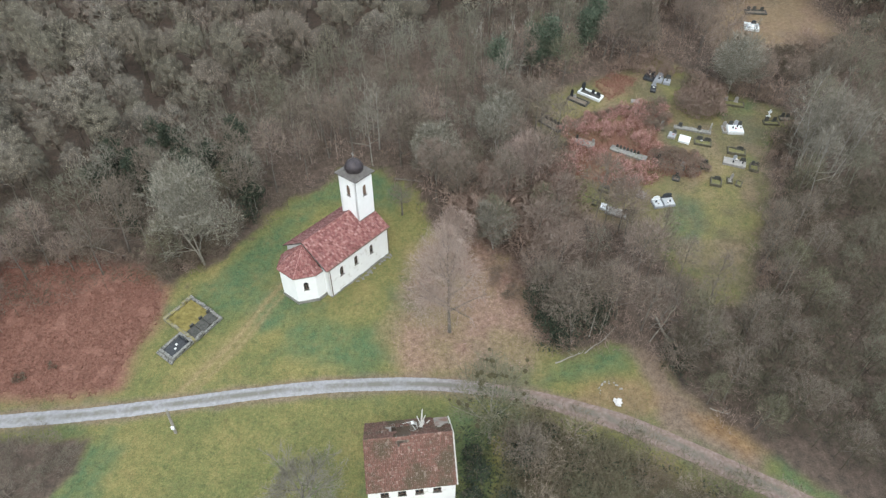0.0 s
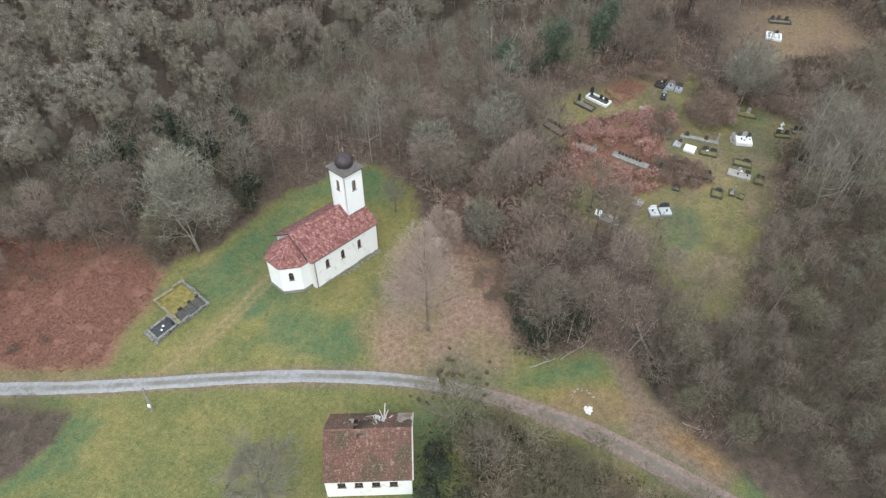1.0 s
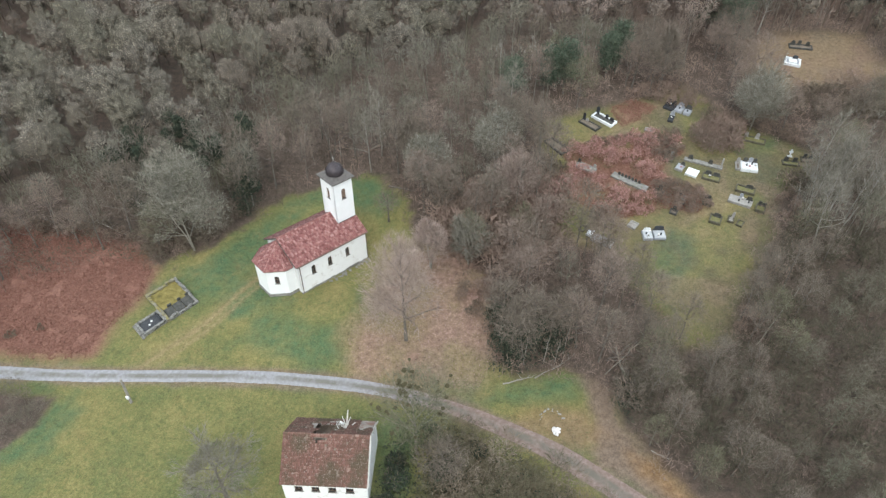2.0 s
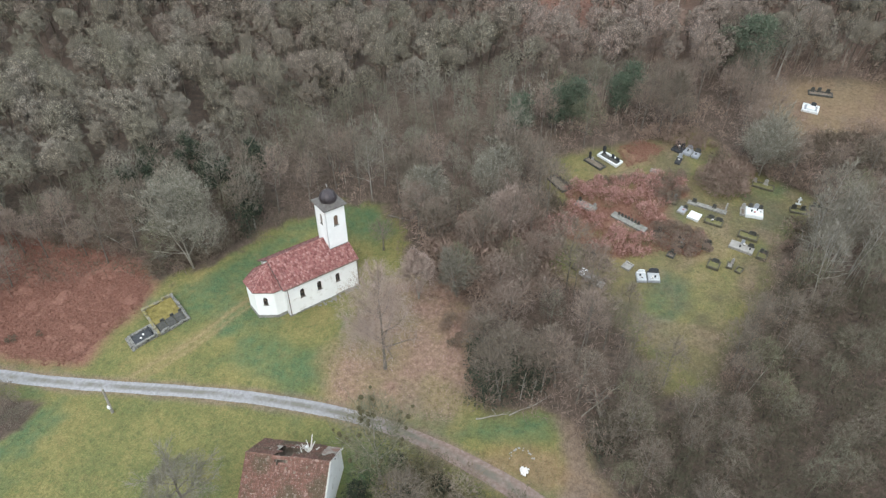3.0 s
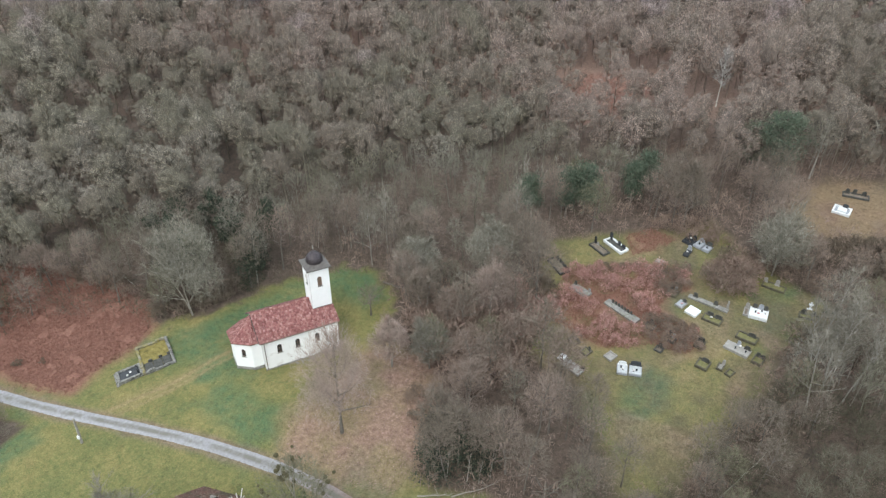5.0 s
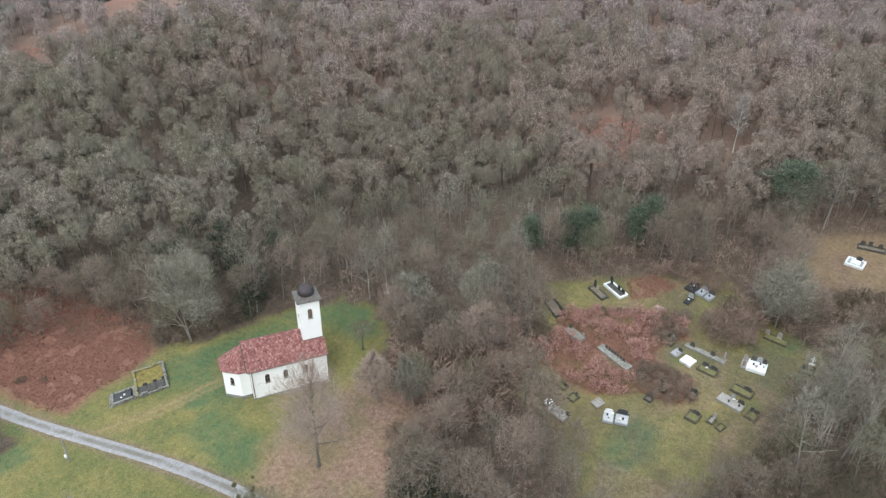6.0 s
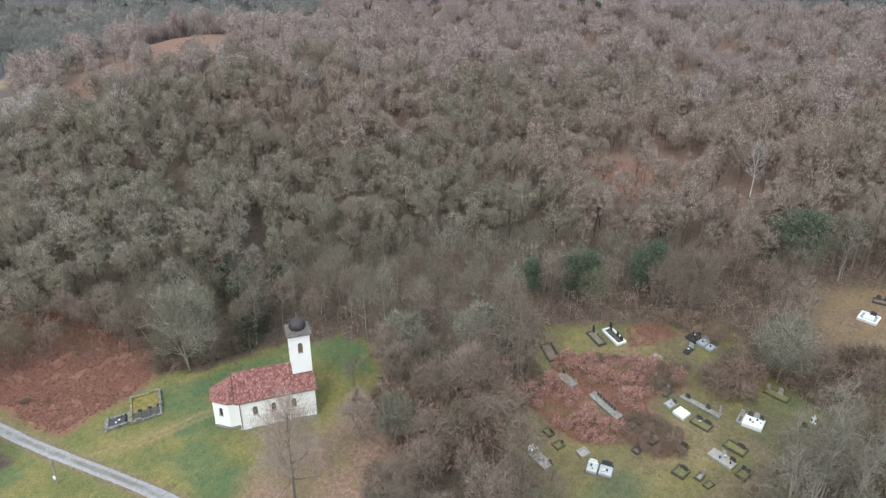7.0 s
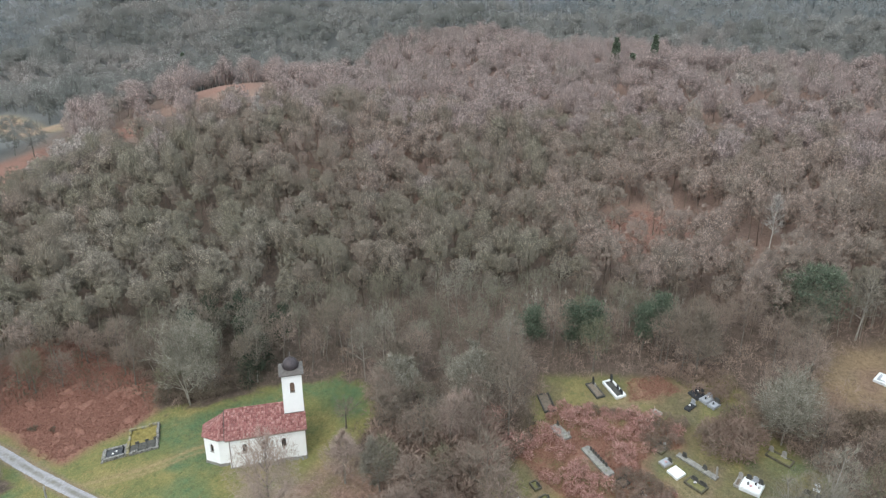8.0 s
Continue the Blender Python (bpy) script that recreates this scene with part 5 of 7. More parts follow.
grave(45.4, 95.1, 2.9, 1.7, -17, FR, kerb=M_MOSSY, fill=M_TURF, heads=((-0.6, 0.8, 0.65, D, "round"), (0.7, 0.9, 0.6, D, "round")), h=0.35, seed=9)
grave(44.1, 89.2, 1.4, 1.8, -12, FR, kerb=M_MOSSY, fill=M_EARTH, heads=((0, 0.9, 0.7, D, "jag"),), h=0.4, seed=10)
grave(47.3, 85.6, 0.95, 1.4, -15, "small grave with a pale stone marker", kerb=M_MOSSY, fill=M_CONCRETE, heads=((0.2, 0.35, 1.0, M_CONCRETE, "round"),), seed=11)
grave(48.6, 84.9, 1.0, 1.4, -28, "small mossy grave plot without a headstone", kerb=M_MOSSY, fill=M_TURF, seed=12)
grave(34.2, 80.5, 1.5, 1.9, 8, "white marble grave with grey trim", kerb=M_GREYSTONE, slab=M_PALE, heads=((0, 0.9, 0.6, M_MARBLE, "round"),), h=0.35, seed=13)
grave(36.0, 80.9, 1.8, 2.0, 7, "pale grey granite grave with a black headstone", kerb=M_GREYSTONE, slab=M_PALE, heads=((0, 1.2, 0.75, B, "round"),), h=0.35, seed=14)
grave(27.3, 78.5, 3.4, 1.7, -23, "large cracked concrete grave cover in the grass", slab=M_CONCRETE, h=0.2, heads=((1.4, 0.5, 0.5, D, "jag"),), seed=15)
grave(25.5, 79.7, 1.0, 1.3, -23, "small white slab grave", slab=M_MARBLE, h=0.25, seed=16)
grave(24.3, 80.6, 0.9, 1.3, -25, "small mossy stone grave", kerb=M_MOSSY, fill=M_TURF, seed=17)
grave(32.1, 82.5, 1.4, 1.6, -30, "small pale concrete grave", kerb=M_CONCRETE, fill=M_CONCRETE, h=0.3, seed=18)
grave(26.3, 83.6, 1.7, 1.2, -28, FR, kerb=M_MOSSY, fill=M_TURF, heads=((0.3, 0.7, 0.5, D, "jag"),), h=0.4, seed=19)
grave(28.5, 82.1, 1.4, 1.6, -27, FR, kerb=M_MOSSY, fill=M_TURF, heads=((0.2, 0.4, 0.7, D, "cross"),), h=0.3, seed=20)
grave(19.5, 99.9, 4.6, 2.1, -45, "long stone-kerbed plot with a row of low headstones", kerb=M_DARKSTONE, fill=M_EARTH, heads=((-1.6, 0.45, 0.6, D, "jag"), (-0.7, 0.45, 0.65, D, "round"), (0.2, 0.45, 0.6, D, "jag"), (1.0, 0.45, 0.6, D, "round"), (1.7, 0.4, 0.55, D, "round")), h=0.3, t=0.2, seed=21)
grave(25.2, 106.7, 4.0, 1.6, -37, "long brown earth plot within dark kerbs", kerb=M_DARKSTONE, fill=M_EARTH, heads=((-1.7, 0.45, 1.2, B, "round"), (-1.0, 0.4, 0.5, M_CONCRETE, "round")), h=0.3, t=0.2, seed=22)
grave(27.8, 108.5, 4.6, 1.9, -36, "long white-kerbed grave with black gravel and headstones", kerb=M_MARBLE, fill=M_DARKSTONE, heads=((-1.9, 0.6, 1.3, B, "round"), (0.2, 0.5, 0.7, B, "round"), (1.3, 0.7, 0.55, B, "round")), h=0.4, t=0.3, seed=23)
grave(24.6, 94.9, 3.6, 1.6, -27, "long grey slab grave beside the bracken", slab=M_STONE, h=0.25, heads=((-1.5, 0.4, 0.6, D, "jag"), (1.4, 0.4, 0.7, M_CONCRETE, "round")), seed=24)
grave(31.9, 92.4, 6.4, 1.4, -30, "long low stone grave row with small dark markers", slab=M_STONE, h=0.2, heads=tuple((-2.2 + 0.62 * k, 0.32, 0.5, D, "jag") for k in range(7)), seed=25)
grave(54.0, 105.7, 3.6, 1.6, -14, "green mossy grave under a bare tree", kerb=M_MOSSY, fill=M_TURF, heads=((0.3, 0.55, 1.0, M_CONCRETE, "round"), (-1.5, 0.5, 0.8, M_CONCRETE, "round")), seed=26)
grave(38.9, 99.3, 1.7, 1.8, -15, FR, kerb=M_MOSSY, fill=M_EARTH, heads=((0.3, 0.45, 0.9, M_CONCRETE, "round"), (-0.4, 0.4, 0.7, D, "jag")), seed=27)
grave(44.5, 98.6, 6.4, 0.9, -17, "long stone border beside a row of overgrown graves", slab=M_STONE, h=0.15, heads=((-2.2, 0.6, 0.7, D, "jag"), (1.1, 0.5, 0.7, D, "round"), (2.9, 0.25, 1.5, M_CONCRETE, "jag")), seed=28)
grave(40.0, 113.6, 2.1, 1.8, -28, "black granite grave with small white ornaments", kerb=B, slab=B, heads=((-0.4, 0.6, 0.8, B, "round"), (0.5, 0.6, 0.8, B, "round")), h=0.35, seed=29)
grave(41.7, 113.1, 1.5, 1.9, -26, "grey granite grave with low kerbs", kerb=M_GREYSTONE, slab=M_GREYSTONE, heads=((0, 0.8, 0.7, M_GREYSTONE, "round"),), h=0.35, seed=30)
grave(43.1, 112.4, 1.3, 1.8, -22, "grey granite grave with low kerbs", kerb=M_GREYSTONE, slab=M_GREYSTONE, heads=((0, 0.8, 0.7, D, "round"),), h=0.35, seed=31)
grave(40.0, 110.2, 1.0, 2.0, -17, "narrow black granite grave with a pale headstone", kerb=B, slab=B, heads=((0, 0.6, 0.8, M_GREYSTONE, "round"),), h=0.3, seed=32)
q = grave(64.9, 130.4, 3.0, 2.6, -15, "white marble grave with grey gravel in the upper clearing", kerb=M_MARBLE, fill=M_GREYSTONE, heads=((0.3, 0.8, 0.8, B, "round"),), h=0.4, t=0.3, seed=33)
part("slab", block(-0.75, 0.75, -0.7, 0.7, 0.1, 0.5, 0.03), M_MARBLE, q, "raised white marble slab")
grave(67.5, 136.0, 4.5, 1.6, -5, "dark row of old graves at the wood's edge", kerb=M_DARKSTONE, fill=M_EARTH, heads=((-1.5, 0.6, 0.8, D, "round"), (-0.3, 0.6, 0.9, D, "jag"), (1.3, 0.6, 0.8, D, "round")), seed=34)
grave(59.0, 100.2, 2.8, 1.3, -3, "mossy grave plot with dark headstones", kerb=M_MOSSY, fill=M_TURF, heads=((-0.8, 0.6, 0.8, D, "round"), (0.6, 0.6, 0.8, D, "jag")), seed=35)
grave(61.9, 101.3, 2.2, 1.3, -3, "overgrown grave plot with dark headstones", kerb=M_MOSSY, fill=M_EARTH, heads=((-0.4, 0.5, 0.8, D, "round"), (0.5, 0.5, 0.7, D, "jag")), seed=36)
grave(36.6, 90.6, 1.6, 1.4, -25, "grave overgrown with bracken", kerb=M_DARKSTONE, fill=M_EARTH, heads=((0, 0.5, 0.9, D, "jag"),), seed=37)
grave(39.9, 88.9, 1.6, 1.4, -20, "grave overgrown with bracken", kerb=M_DARKSTONE, fill=M_EARTH, heads=((-0.3, 0.4, 1.0, D, "round"), (0.3, 0.4, 0.8, M_CONCRETE, "jag")), seed=38)
grave(38.6, 86.2, 1.2, 1.2, -20, "grave overgrown with bracken", kerb=M_DARKSTONE, fill=M_EARTH, heads=((0, 0.5, 0.8, D, "jag"),), seed=39)
grave(35.9, 106.6, 1.6, 0.9, -20, "low pale stones of an old grave", slab=M_CONCRETE, h=0.12, seed=40)


def lantern(x, y, turn, lift):
    """A small dark grave lantern: base, glass body and pointed lid."""
    m = on_slope(x, y, turn)
    q_ = thing("grave_lantern", "small dark metal grave lantern on a slab", "lantern", m @ pose(0, 0, lift), "lanterns on the graves")
    part("base", block(-0.12, 0.12, -0.12, 0.12, -0.06, 0.04, 0.01), B, q_)
    part("glass", block(-0.09, 0.09, -0.09, 0.09, 0.04, 0.26, 0.01), M_GLASS, q_, "dark glass body")
    bm_ = bmesh.new()
    bmesh.ops.create_cone(bm_, cap_ends=True, segments=8, radius1=0.14, radius2=0.02, depth=0.14, matrix=Matrix.Translation((0, 0, 0.33)))
    part("lid", bm_, B, q_)


def flowers(x, y, turn, lift, mat, seed):
    """A bunch of faded flowers in a low pot."""
    r_ = random.Random(seed)
    m = on_slope(x, y, turn)
    q_ = thing("flower_pot", "low pot of faded flowers on a grave", "flowers", m @ pose(0, 0, lift), "flowers on the graves")
    bm_ = bmesh.new()
    bmesh.ops.create_cone(bm_, cap_ends=True, segments=9, radius1=0.09, radius2=0.13, depth=0.2, matrix=Matrix.Translation((0, 0, 0.08)))
    part("pot", bm_, D, q_)
    bm_ = bmesh.new()
    for _ in range(9):
        bmesh.ops.create_icosphere(bm_, subdivisions=1, radius=r_.uniform(0.06, 0.1), matrix=Matrix.Translation((r_.uniform(-0.15, 0.15), r_.uniform(-0.15, 0.15), r_.uniform(0.2, 0.34))))
    part("blooms", bm_, mat, q_, "pale faded blooms")


M_BLOOM_PINK = grainy("pink_flowers", [(0.3, (0.45, 0.20, 0.22)), (0.7, (0.68, 0.42, 0.42))], 9.0, 0.9, 0.4, 0.02)
for k, (gx_, gy_, tn, lift) in enumerate(((51.4, 98.2, -6, 0.6), (52.3, 98.6, -6, 0.6), (36.2, 80.7, 7, 0.45), (34.0, 80.6, 8, 0.45), (39.8, 113.4, -28, 0.45), (40.3, 113.0, -28, 0.45), (41.6, 112.9, -26, 0.45), (43.0, 112.2, -22, 0.45), (49.0, 89.7, -22, 0.4), (50.4, 89.3, -22, 0.4), (27.6, 108.0, -36, 0.18))):
    lantern(gx_, gy_, tn, lift)
for k, (gx_, gy_, tn, lift, mt) in enumerate(((51.8, 97.9, -6, 0.58, M_BLOOM_PINK), (52.8, 98.2, -6, 0.58, M_PETAL), (35.8, 80.4, 7, 0.43, M_PETAL), (34.3, 80.2, 8, 0.43, M_PETAL), (40.1, 113.9, -28, 0.43, M_PETAL), (41.9, 113.3, -26, 0.43, M_PETAL), (40.0, 110.0, -17, 0.38, M_PETAL), (49.6, 90.1, -22, 0.38, M_PETAL), (40.6, 96.8, -28, 0.32, M_BLOOM_PINK), (45.2, 95.3, -17, 0.14, M_PETAL), (64.7, 130.9, -15, 0.2, M_PETAL))):
    flowers(gx_, gy_, tn, lift, mt, 800 + k)
q = thing("stone_cross", "white stone cross at the wood's edge", "cross", pose(59.2, 102.0, gz(59.2, 102.0), 0, 0, -5))
hd = stone_head(q, 0.55, 1.1, M_MARBLE, 0, "cross")
hd.location.z = 0.1

# ---- the walled family plot beside the church track ----
plot = thing("family_plot", "stone-walled family burial plot with mossy walls", "grave plot", on_slope(-33.9, 58.1, -34, 2.5, 1.0, -0.02))
PW, PLN = 6.2, 4.9
rng = np.random.default_rng(77)
M_WALL_MOSS = grainy("moss_grown_wall", [(0.25, (0.10, 0.09, 0.06)), (0.7, (0.33, 0.31, 0.25))], 3.2, 0.95, 0.7, 0.04, second=((0.24, 0.205, 0.075), 1.6, 0.45, 0.6))
M_OLD_WALL = grainy("weathered_wall_stone", [(0.28, (0.10, 0.098, 0.09)), (0.5, (0.22, 0.215, 0.20)), (0.72, (0.36, 0.35, 0.33))], 4.5, 0.95, 0.8, 0.05, second=((0.055, 0.053, 0.045), 2.6, 0.50, 0.64))
M_PLOT_TURF = grainy("yellowed_turf", [(0.3, (0.10, 0.085, 0.03)), (0.5, (0.20, 0.165, 0.055)), (0.7, (0.27, 0.225, 0.085))], 1.6, 0.97, 0.8, 0.08)
# long side faces the church: the plot's x runs down the slope
for side, mat, hh in (("a", M_WALL_MOSS, 0.75), ("b", M_OLD_WALL, 0.6), ("c", M_WALL_MOSS, 0.7), ("d", M_OLD_WALL, 0.66)):
    span = PW if side in "cd" else PLN - 0.8
    s = 0.0
    while s < span - 0.05:
        w = min(rng.uniform(0.45, 0.9), span - s)
        z1 = hh + rng.uniform(-0.28, 0.12)
        if side in "cd":
            yy = PLN / 2 - 0.4 if side == "d" else -PLN / 2
            bm = block(-PW / 2 + s, -PW / 2 + s + w - 0.015, yy, yy + 0.4, -0.5, z1, 0.04, 0.07)
        else:
            xx = -PW / 2 if side == "a" else PW / 2 - 0.4
            bm = block(xx, xx + 0.4, -PLN / 2 + 0.4 + s, -PLN / 2 + 0.4 + s + w - 0.015, -0.5, z1, 0.04, 0.07)
        part("wall_stone", bm, mat, plot)
        s += w
bm = bmesh.new()
k = 10
g = [[bm.verts.new((-PW / 2 + 0.4 + (PW - 0.8) * i / k, -PLN / 2 + 0.4 + (PLN - 0.8) * j / k, 0.28 + 0.07 * math.sin(i * 1.7 + j * 2.3))) for i in range(k + 1)] for j in range(k + 1)]
for j in range(k):
    for i in range(k):
        bm.faces.new((g[j][i], g[j][i + 1], g[j + 1][i + 1], g[j + 1][i]))
part("plot_turf", bm, M_PLOT_TURF, plot, "yellowed rough turf")
for j in range(3):
    bm = block(PW / 2 - 2.1, PW / 2 - 0.42, -PLN / 2 + 0.45 + j * 1.35, -PLN / 2 + 1.75 + j * 1.35, 0.1, 0.42 + 0.02 * j, 0.03)
    part("paving_slab", bm, M_DARKSTONE, plot, "dark grey stone slab")
for j, (yy, ww) in enumerate(((1.9, 0.5), (0.6, 0.5), (-0.9, 0.6))):
    bm = block(PW / 2 - 2.35, PW / 2 - 2.15, yy - ww / 2, yy + ww / 2, 0.1, 0.75, 0.03)
    part("headstone", bm, M_DARKSTONE, plot)
tomb = thing("tomb", "grey stone tomb with a sunken black granite cover", "tomb", on_slope(-34.9, 53.75, -34, 1.5, 1.0, 0.0))
for x0, x1, y0, y1 in ((-1.3, 1.3, -1.75, -1.4), (-1.3, 1.3, 1.4, 1.75), (-1.3, -0.95, -1.4, 1.4), (0.95, 1.3, -1.4, 1.4)):
    part("kerb", block(x0, x1, y0, y1, -0.5, 0.6, 0.04, 0.03), M_OLD_WALL, tomb)
part("cover", block(-0.95, 0.95, -1.4, 1.4, 0.0, 0.38, 0.02), B, tomb, "polished black granite cover")
part("headstone", block(-0.75, 0.75, 1.1, 1.25, 0.3, 0.95, 0.03), B, tomb)
part("step", block(-1.5, 1.5, -2.15, -1.78, -0.5, 0.2, 0.04, 0.04), M_OLD_WALL, tomb)
for (x, y) in ((-0.15, 0.15), (0.25, -0.35)):
    bm = bmesh.new()
    bmesh.ops.create_icosphere(bm, subdivisions=2, radius=0.17)
    for v in bm.verts:
        v.co *= random.uniform(0.8, 1.15)
        v.co.z *= 0.7
    fl = part("flower_bunch", bm, M_PETAL, None)
    fl.matrix_basis = tomb.matrix_basis @ pose(x, y, 0.48)
    tagged(fl, "bunch of faded white flowers on the tomb", "flowers", "flowers on the tomb")

# ---- roadside post, white heap, logs ----
post = thing("utility_post", "leaning pale weathered post with a white meter box", "post", pose(-31.6, 41.8, gz(-31.6, 41.8), 0, 2.5, 0))
bm = bmesh.new()
bar(bm, (0, 0, -0.4), (0, 0, 4.6), 0.19, 8, 0.13)
part("pole", bm, M_BARK_PALE, post, "tapered pale weathered pole")
part("meter_box", block(-0.17, 0.17, -0.32, -0.1, 1.0, 1.5, 0.02), M_WHITE, post, "white metal meter box")
bm = bmesh.new()
bar(bm, (-0.35, 0, 4.0), (0.35, 0, 4.0), 0.04, 5)
part("crossarm", bm, M_PIPE, post)

heap = bmesh.new()
rng = np.random.default_rng(14)
for k in range(34):
    d_ = rng.uniform(0, 0.8)
    a_ = rng.uniform(0, 6.28)
    lump = bmesh.ops.create_icosphere(heap, subdivisions=1, radius=rng.uniform(0.10, 0.34) * (1.1 - 0.6 * d_))["verts"]
    for v in lump:
        v.co *= rng.uniform(0.7, 1.25)
        v.co += Vector((d_ * math.cos(a_), d_ * math.sin(a_), 0.35 * (1 - d_)))
heap_ob = part("rubble_heap", heap, M_PETAL, None)
heap_ob.location = (21.6, 46.0, gz(21.6, 46.0) + 0.05)
heap_ob.scale = (0.95, 0.75, 0.8)
tagged(heap_ob, "white heap of lime rubble on the verge", "rubble heap")
rng = np.random.default_rng(4)
for k in range(18):
    a_ = 0.4 + k * 0.17
    x, y = 20.9 + 1.5 * math.cos(a_) + rng.normal(0, 0.12), 47.3 + 1.6 * math.sin(a_) + rng.normal(0, 0.12)
    bm = bmesh.new()
    bmesh.ops.create_icosphere(bm, subdivisions=1, radius=rng.uniform(0.05, 0.15))
    for v in bm.verts:
        v.co *= rng.uniform(0.75, 1.2)
        v.co.z *= 0.6
    ob = part("loose_stone", bm, M_CONCRETE, None)
    ob.location = (x, y, gz(x, y) + 0.04)
    tagged(ob, "pale loose stone on the roadside grass", "stone", "loose stones by the road")


def fallen_log(x0, y0, x1, y1, r, mat, label, lift=0.0):
    a, b = Vector((x0, y0, gz(x0, y0) + r)), Vector((x1, y1, gz(x1, y1) + r + lift))
    q = thing("fallen_log", label, "log", Matrix.Translation(a))
    bm = bmesh.new()
    n = 6
    pts = [a.lerp(b, i / n) - a + Vector((random.uniform(-0.12, 0.12), random.uniform(-0.12, 0.12), 0)) for i in range(n + 1)]
    for i in range(n):
        bar(bm, pts[i], pts[i + 1], r * (1 - 0.6 * i / n), 7, r * (1 - 0.6 * (i + 1) / n))
    part("trunk", bm, mat, q)
    for i in range(3, n + 1):
        for k in range(2):
            bm = bmesh.new()
            bar(bm, pts[i], pts[i] + Vector((random.uniform(-0.9, 0.9), random.uniform(-0.5, 0.9), random.uniform(0.1, 0.8))), r * 0.25, 4, 0.01)
            part("branch_stub", bm, mat, q)


fallen_log(14.6, 51.6, 18.2, 53.2, 0.1, M_BARK_PALE, "pale fallen trunk at the edge of the grass")
fallen_log(18.6, 53.0, 22.9, 56.6, 0.09, M_BARK_PALE, "pale fallen trunk at the edge of the grass")
fallen_log(32.6, 45.2, 34.6, 44.4, 0.08, M_BARK_PALE, "broken grey branch beside the dirt track")
fallen_log(27.5, 55.0, 31.5, 59.0, 0.09, M_BARK_GREY, "grey fallen tree leaning in the thicket", 1.6)
fallen_log(47.5, 62.5, 52.5, 68.5, 0.08, M_BARK_GREY, "grey fallen tree leaning in the thicket", 4.5)
fallen_log(-39.6, 86.0, -34.4, 83.0, 0.14, M_BARK_PALE, "pale broken bough lying in the wood")
fallen_log(-52.2, 70.0, -46.4, 68.4, 0.12, M_BARK_PALE, "pale bare trunk fallen over the brambles")
fallen_log(-8.0, 85.8, -3.2, 85.2, 0.14, M_BARK, "dark fallen bough at the wood's edge")


def uprooted_tree(x, y):
    """A grey tree torn out of the bank: root plate, trunk and bare splayed boughs."""
    q = thing("uprooted_tree", "grey uprooted tree with splayed bare boughs beside the dirt track", "fallen tree", pose(x, y, gz(x, y)))
    r = np.random.default_rng(88)
    bm = bmesh.new()
    bmesh.ops.create_icosphere(bm, subdivisions=2, radius=0.8)
    for v in bm.verts:
        v.co *= r.uniform(0.7, 1.2)
        v.co.z = v.co.z * 0.8 + 0.4
    part("root_plate", bm, M_DARKSTONE, q, "dark earthy root plate")
    bm = bmesh.new()
    bar(bm, (0, 0, 0.4), (-1.0, 2.6, 0.9), 0.24, 7, 0.17)
    bar(bm, (-1.0, 2.6, 0.9), (-1.6, 5.0, 1.6), 0.17, 7, 0.09)
    part("trunk", bm, M_BARK_GREY, q)
    for k in range(13):
        u = r.uniform(0.05, 1.0)
        a = Vector((-1.5 * u, 4.6 * u, 0.45 + u))
        w = r.uniform(-2.6, 2.6)
        d = Vector((w, r.uniform(-1.8, 2.2), r.uniform(-0.2, 1.4)))
        b = a + d * 0.55
        c = b + Vector((d.x * 0.5 + r.normal(0, 0.4), d.y * 0.5 + r.normal(0, 0.4), r.uniform(0.0, 0.9)))
        bm = bmesh.new()
        bar(bm, a, b, 0.09, 5, 0.06)
        bar(bm, b, c, 0.06, 5, 0.015)
        for j in range(3):
            e = b.lerp(c, r.uniform(0.1, 0.9))
            bar(bm, e, e + Vector(r.normal(0, 0.5, 3)), 0.03, 4, 0.008)
        part("bough", bm, M_BARK, q)


uprooted_tree(30.4, 53.6)


# ---- trees ----
def tree_thing(name, label, category, x, y, spec, bark, twig, seed, group="", turn=0.0, sink=0.15, crown_name="crown", dome=None):
    """A single leafless tree as a thing: trunk and crown."""
    r = np.random.default_rng(seed)
    (wv, wf), (cv, cf), tips = grow(r, **spec)
    for lobe in (dome if isinstance(dome, list) else [(spec["h"], *dome)] if dome else []):
        cv, cf = gather([(cv, cf), dome_twigs(r, *lobe)])
    q = thing(name, label, category, pose(x, y, gz(x, y) - sink, 0, 0, turn), group)
    link_mesh("trunk", tri_mesh("trunk", wv, wf), bark, q)
    link_mesh(crown_name, tri_mesh(crown_name, cv, cf), twig, q)
    return q, tips


def leaf_cloud(centres, count, spread, size, rng, flat=0.6):
    """Many small leaf blades strewn round given points."""
    n = len(centres) * count
    c = np.repeat(centres, count, 0) + rng.normal(0, spread, (n, 3)) * np.array([1, 1, flat])
    d = unit(rng.normal(size=(n, 3)))
    s = size * rng.uniform(0.6, 1.4, n)
    return slivers(c, c + d * s[:, None], s * 0.6, rng)


# the big grey tree by the bracken
tree_thing("broadleaf_tree", "big bare grey broadleaf tree with a wide uneven crown", "tree", -34.7, 67.6, dict(h=16.5, spread=4.4, limbs=13, subs=9, twigs=13, base=0.16, lift=(18, 70), trunk_r=0.2, twig_l=1.2, twig_w=0.045, lean=(-0.02, 0.08), sides=6, forks=2), M_BARK_GREY, M_TWIG_SILVER, 101, dome=[(17.5, 4.9, 7.0, 6200, 0.85, 0.046, -1.0, (-0.4, 2.2), 0.35), (11.0, 3.6, 3.8, 2400, 0.8, 0.044, -0.9, (3.6, 0.2), 0.3), (10.5, 3.0, 3.6, 1500, 0.8, 0.044, -0.9, (-3.4, 0.4), 0.3)])
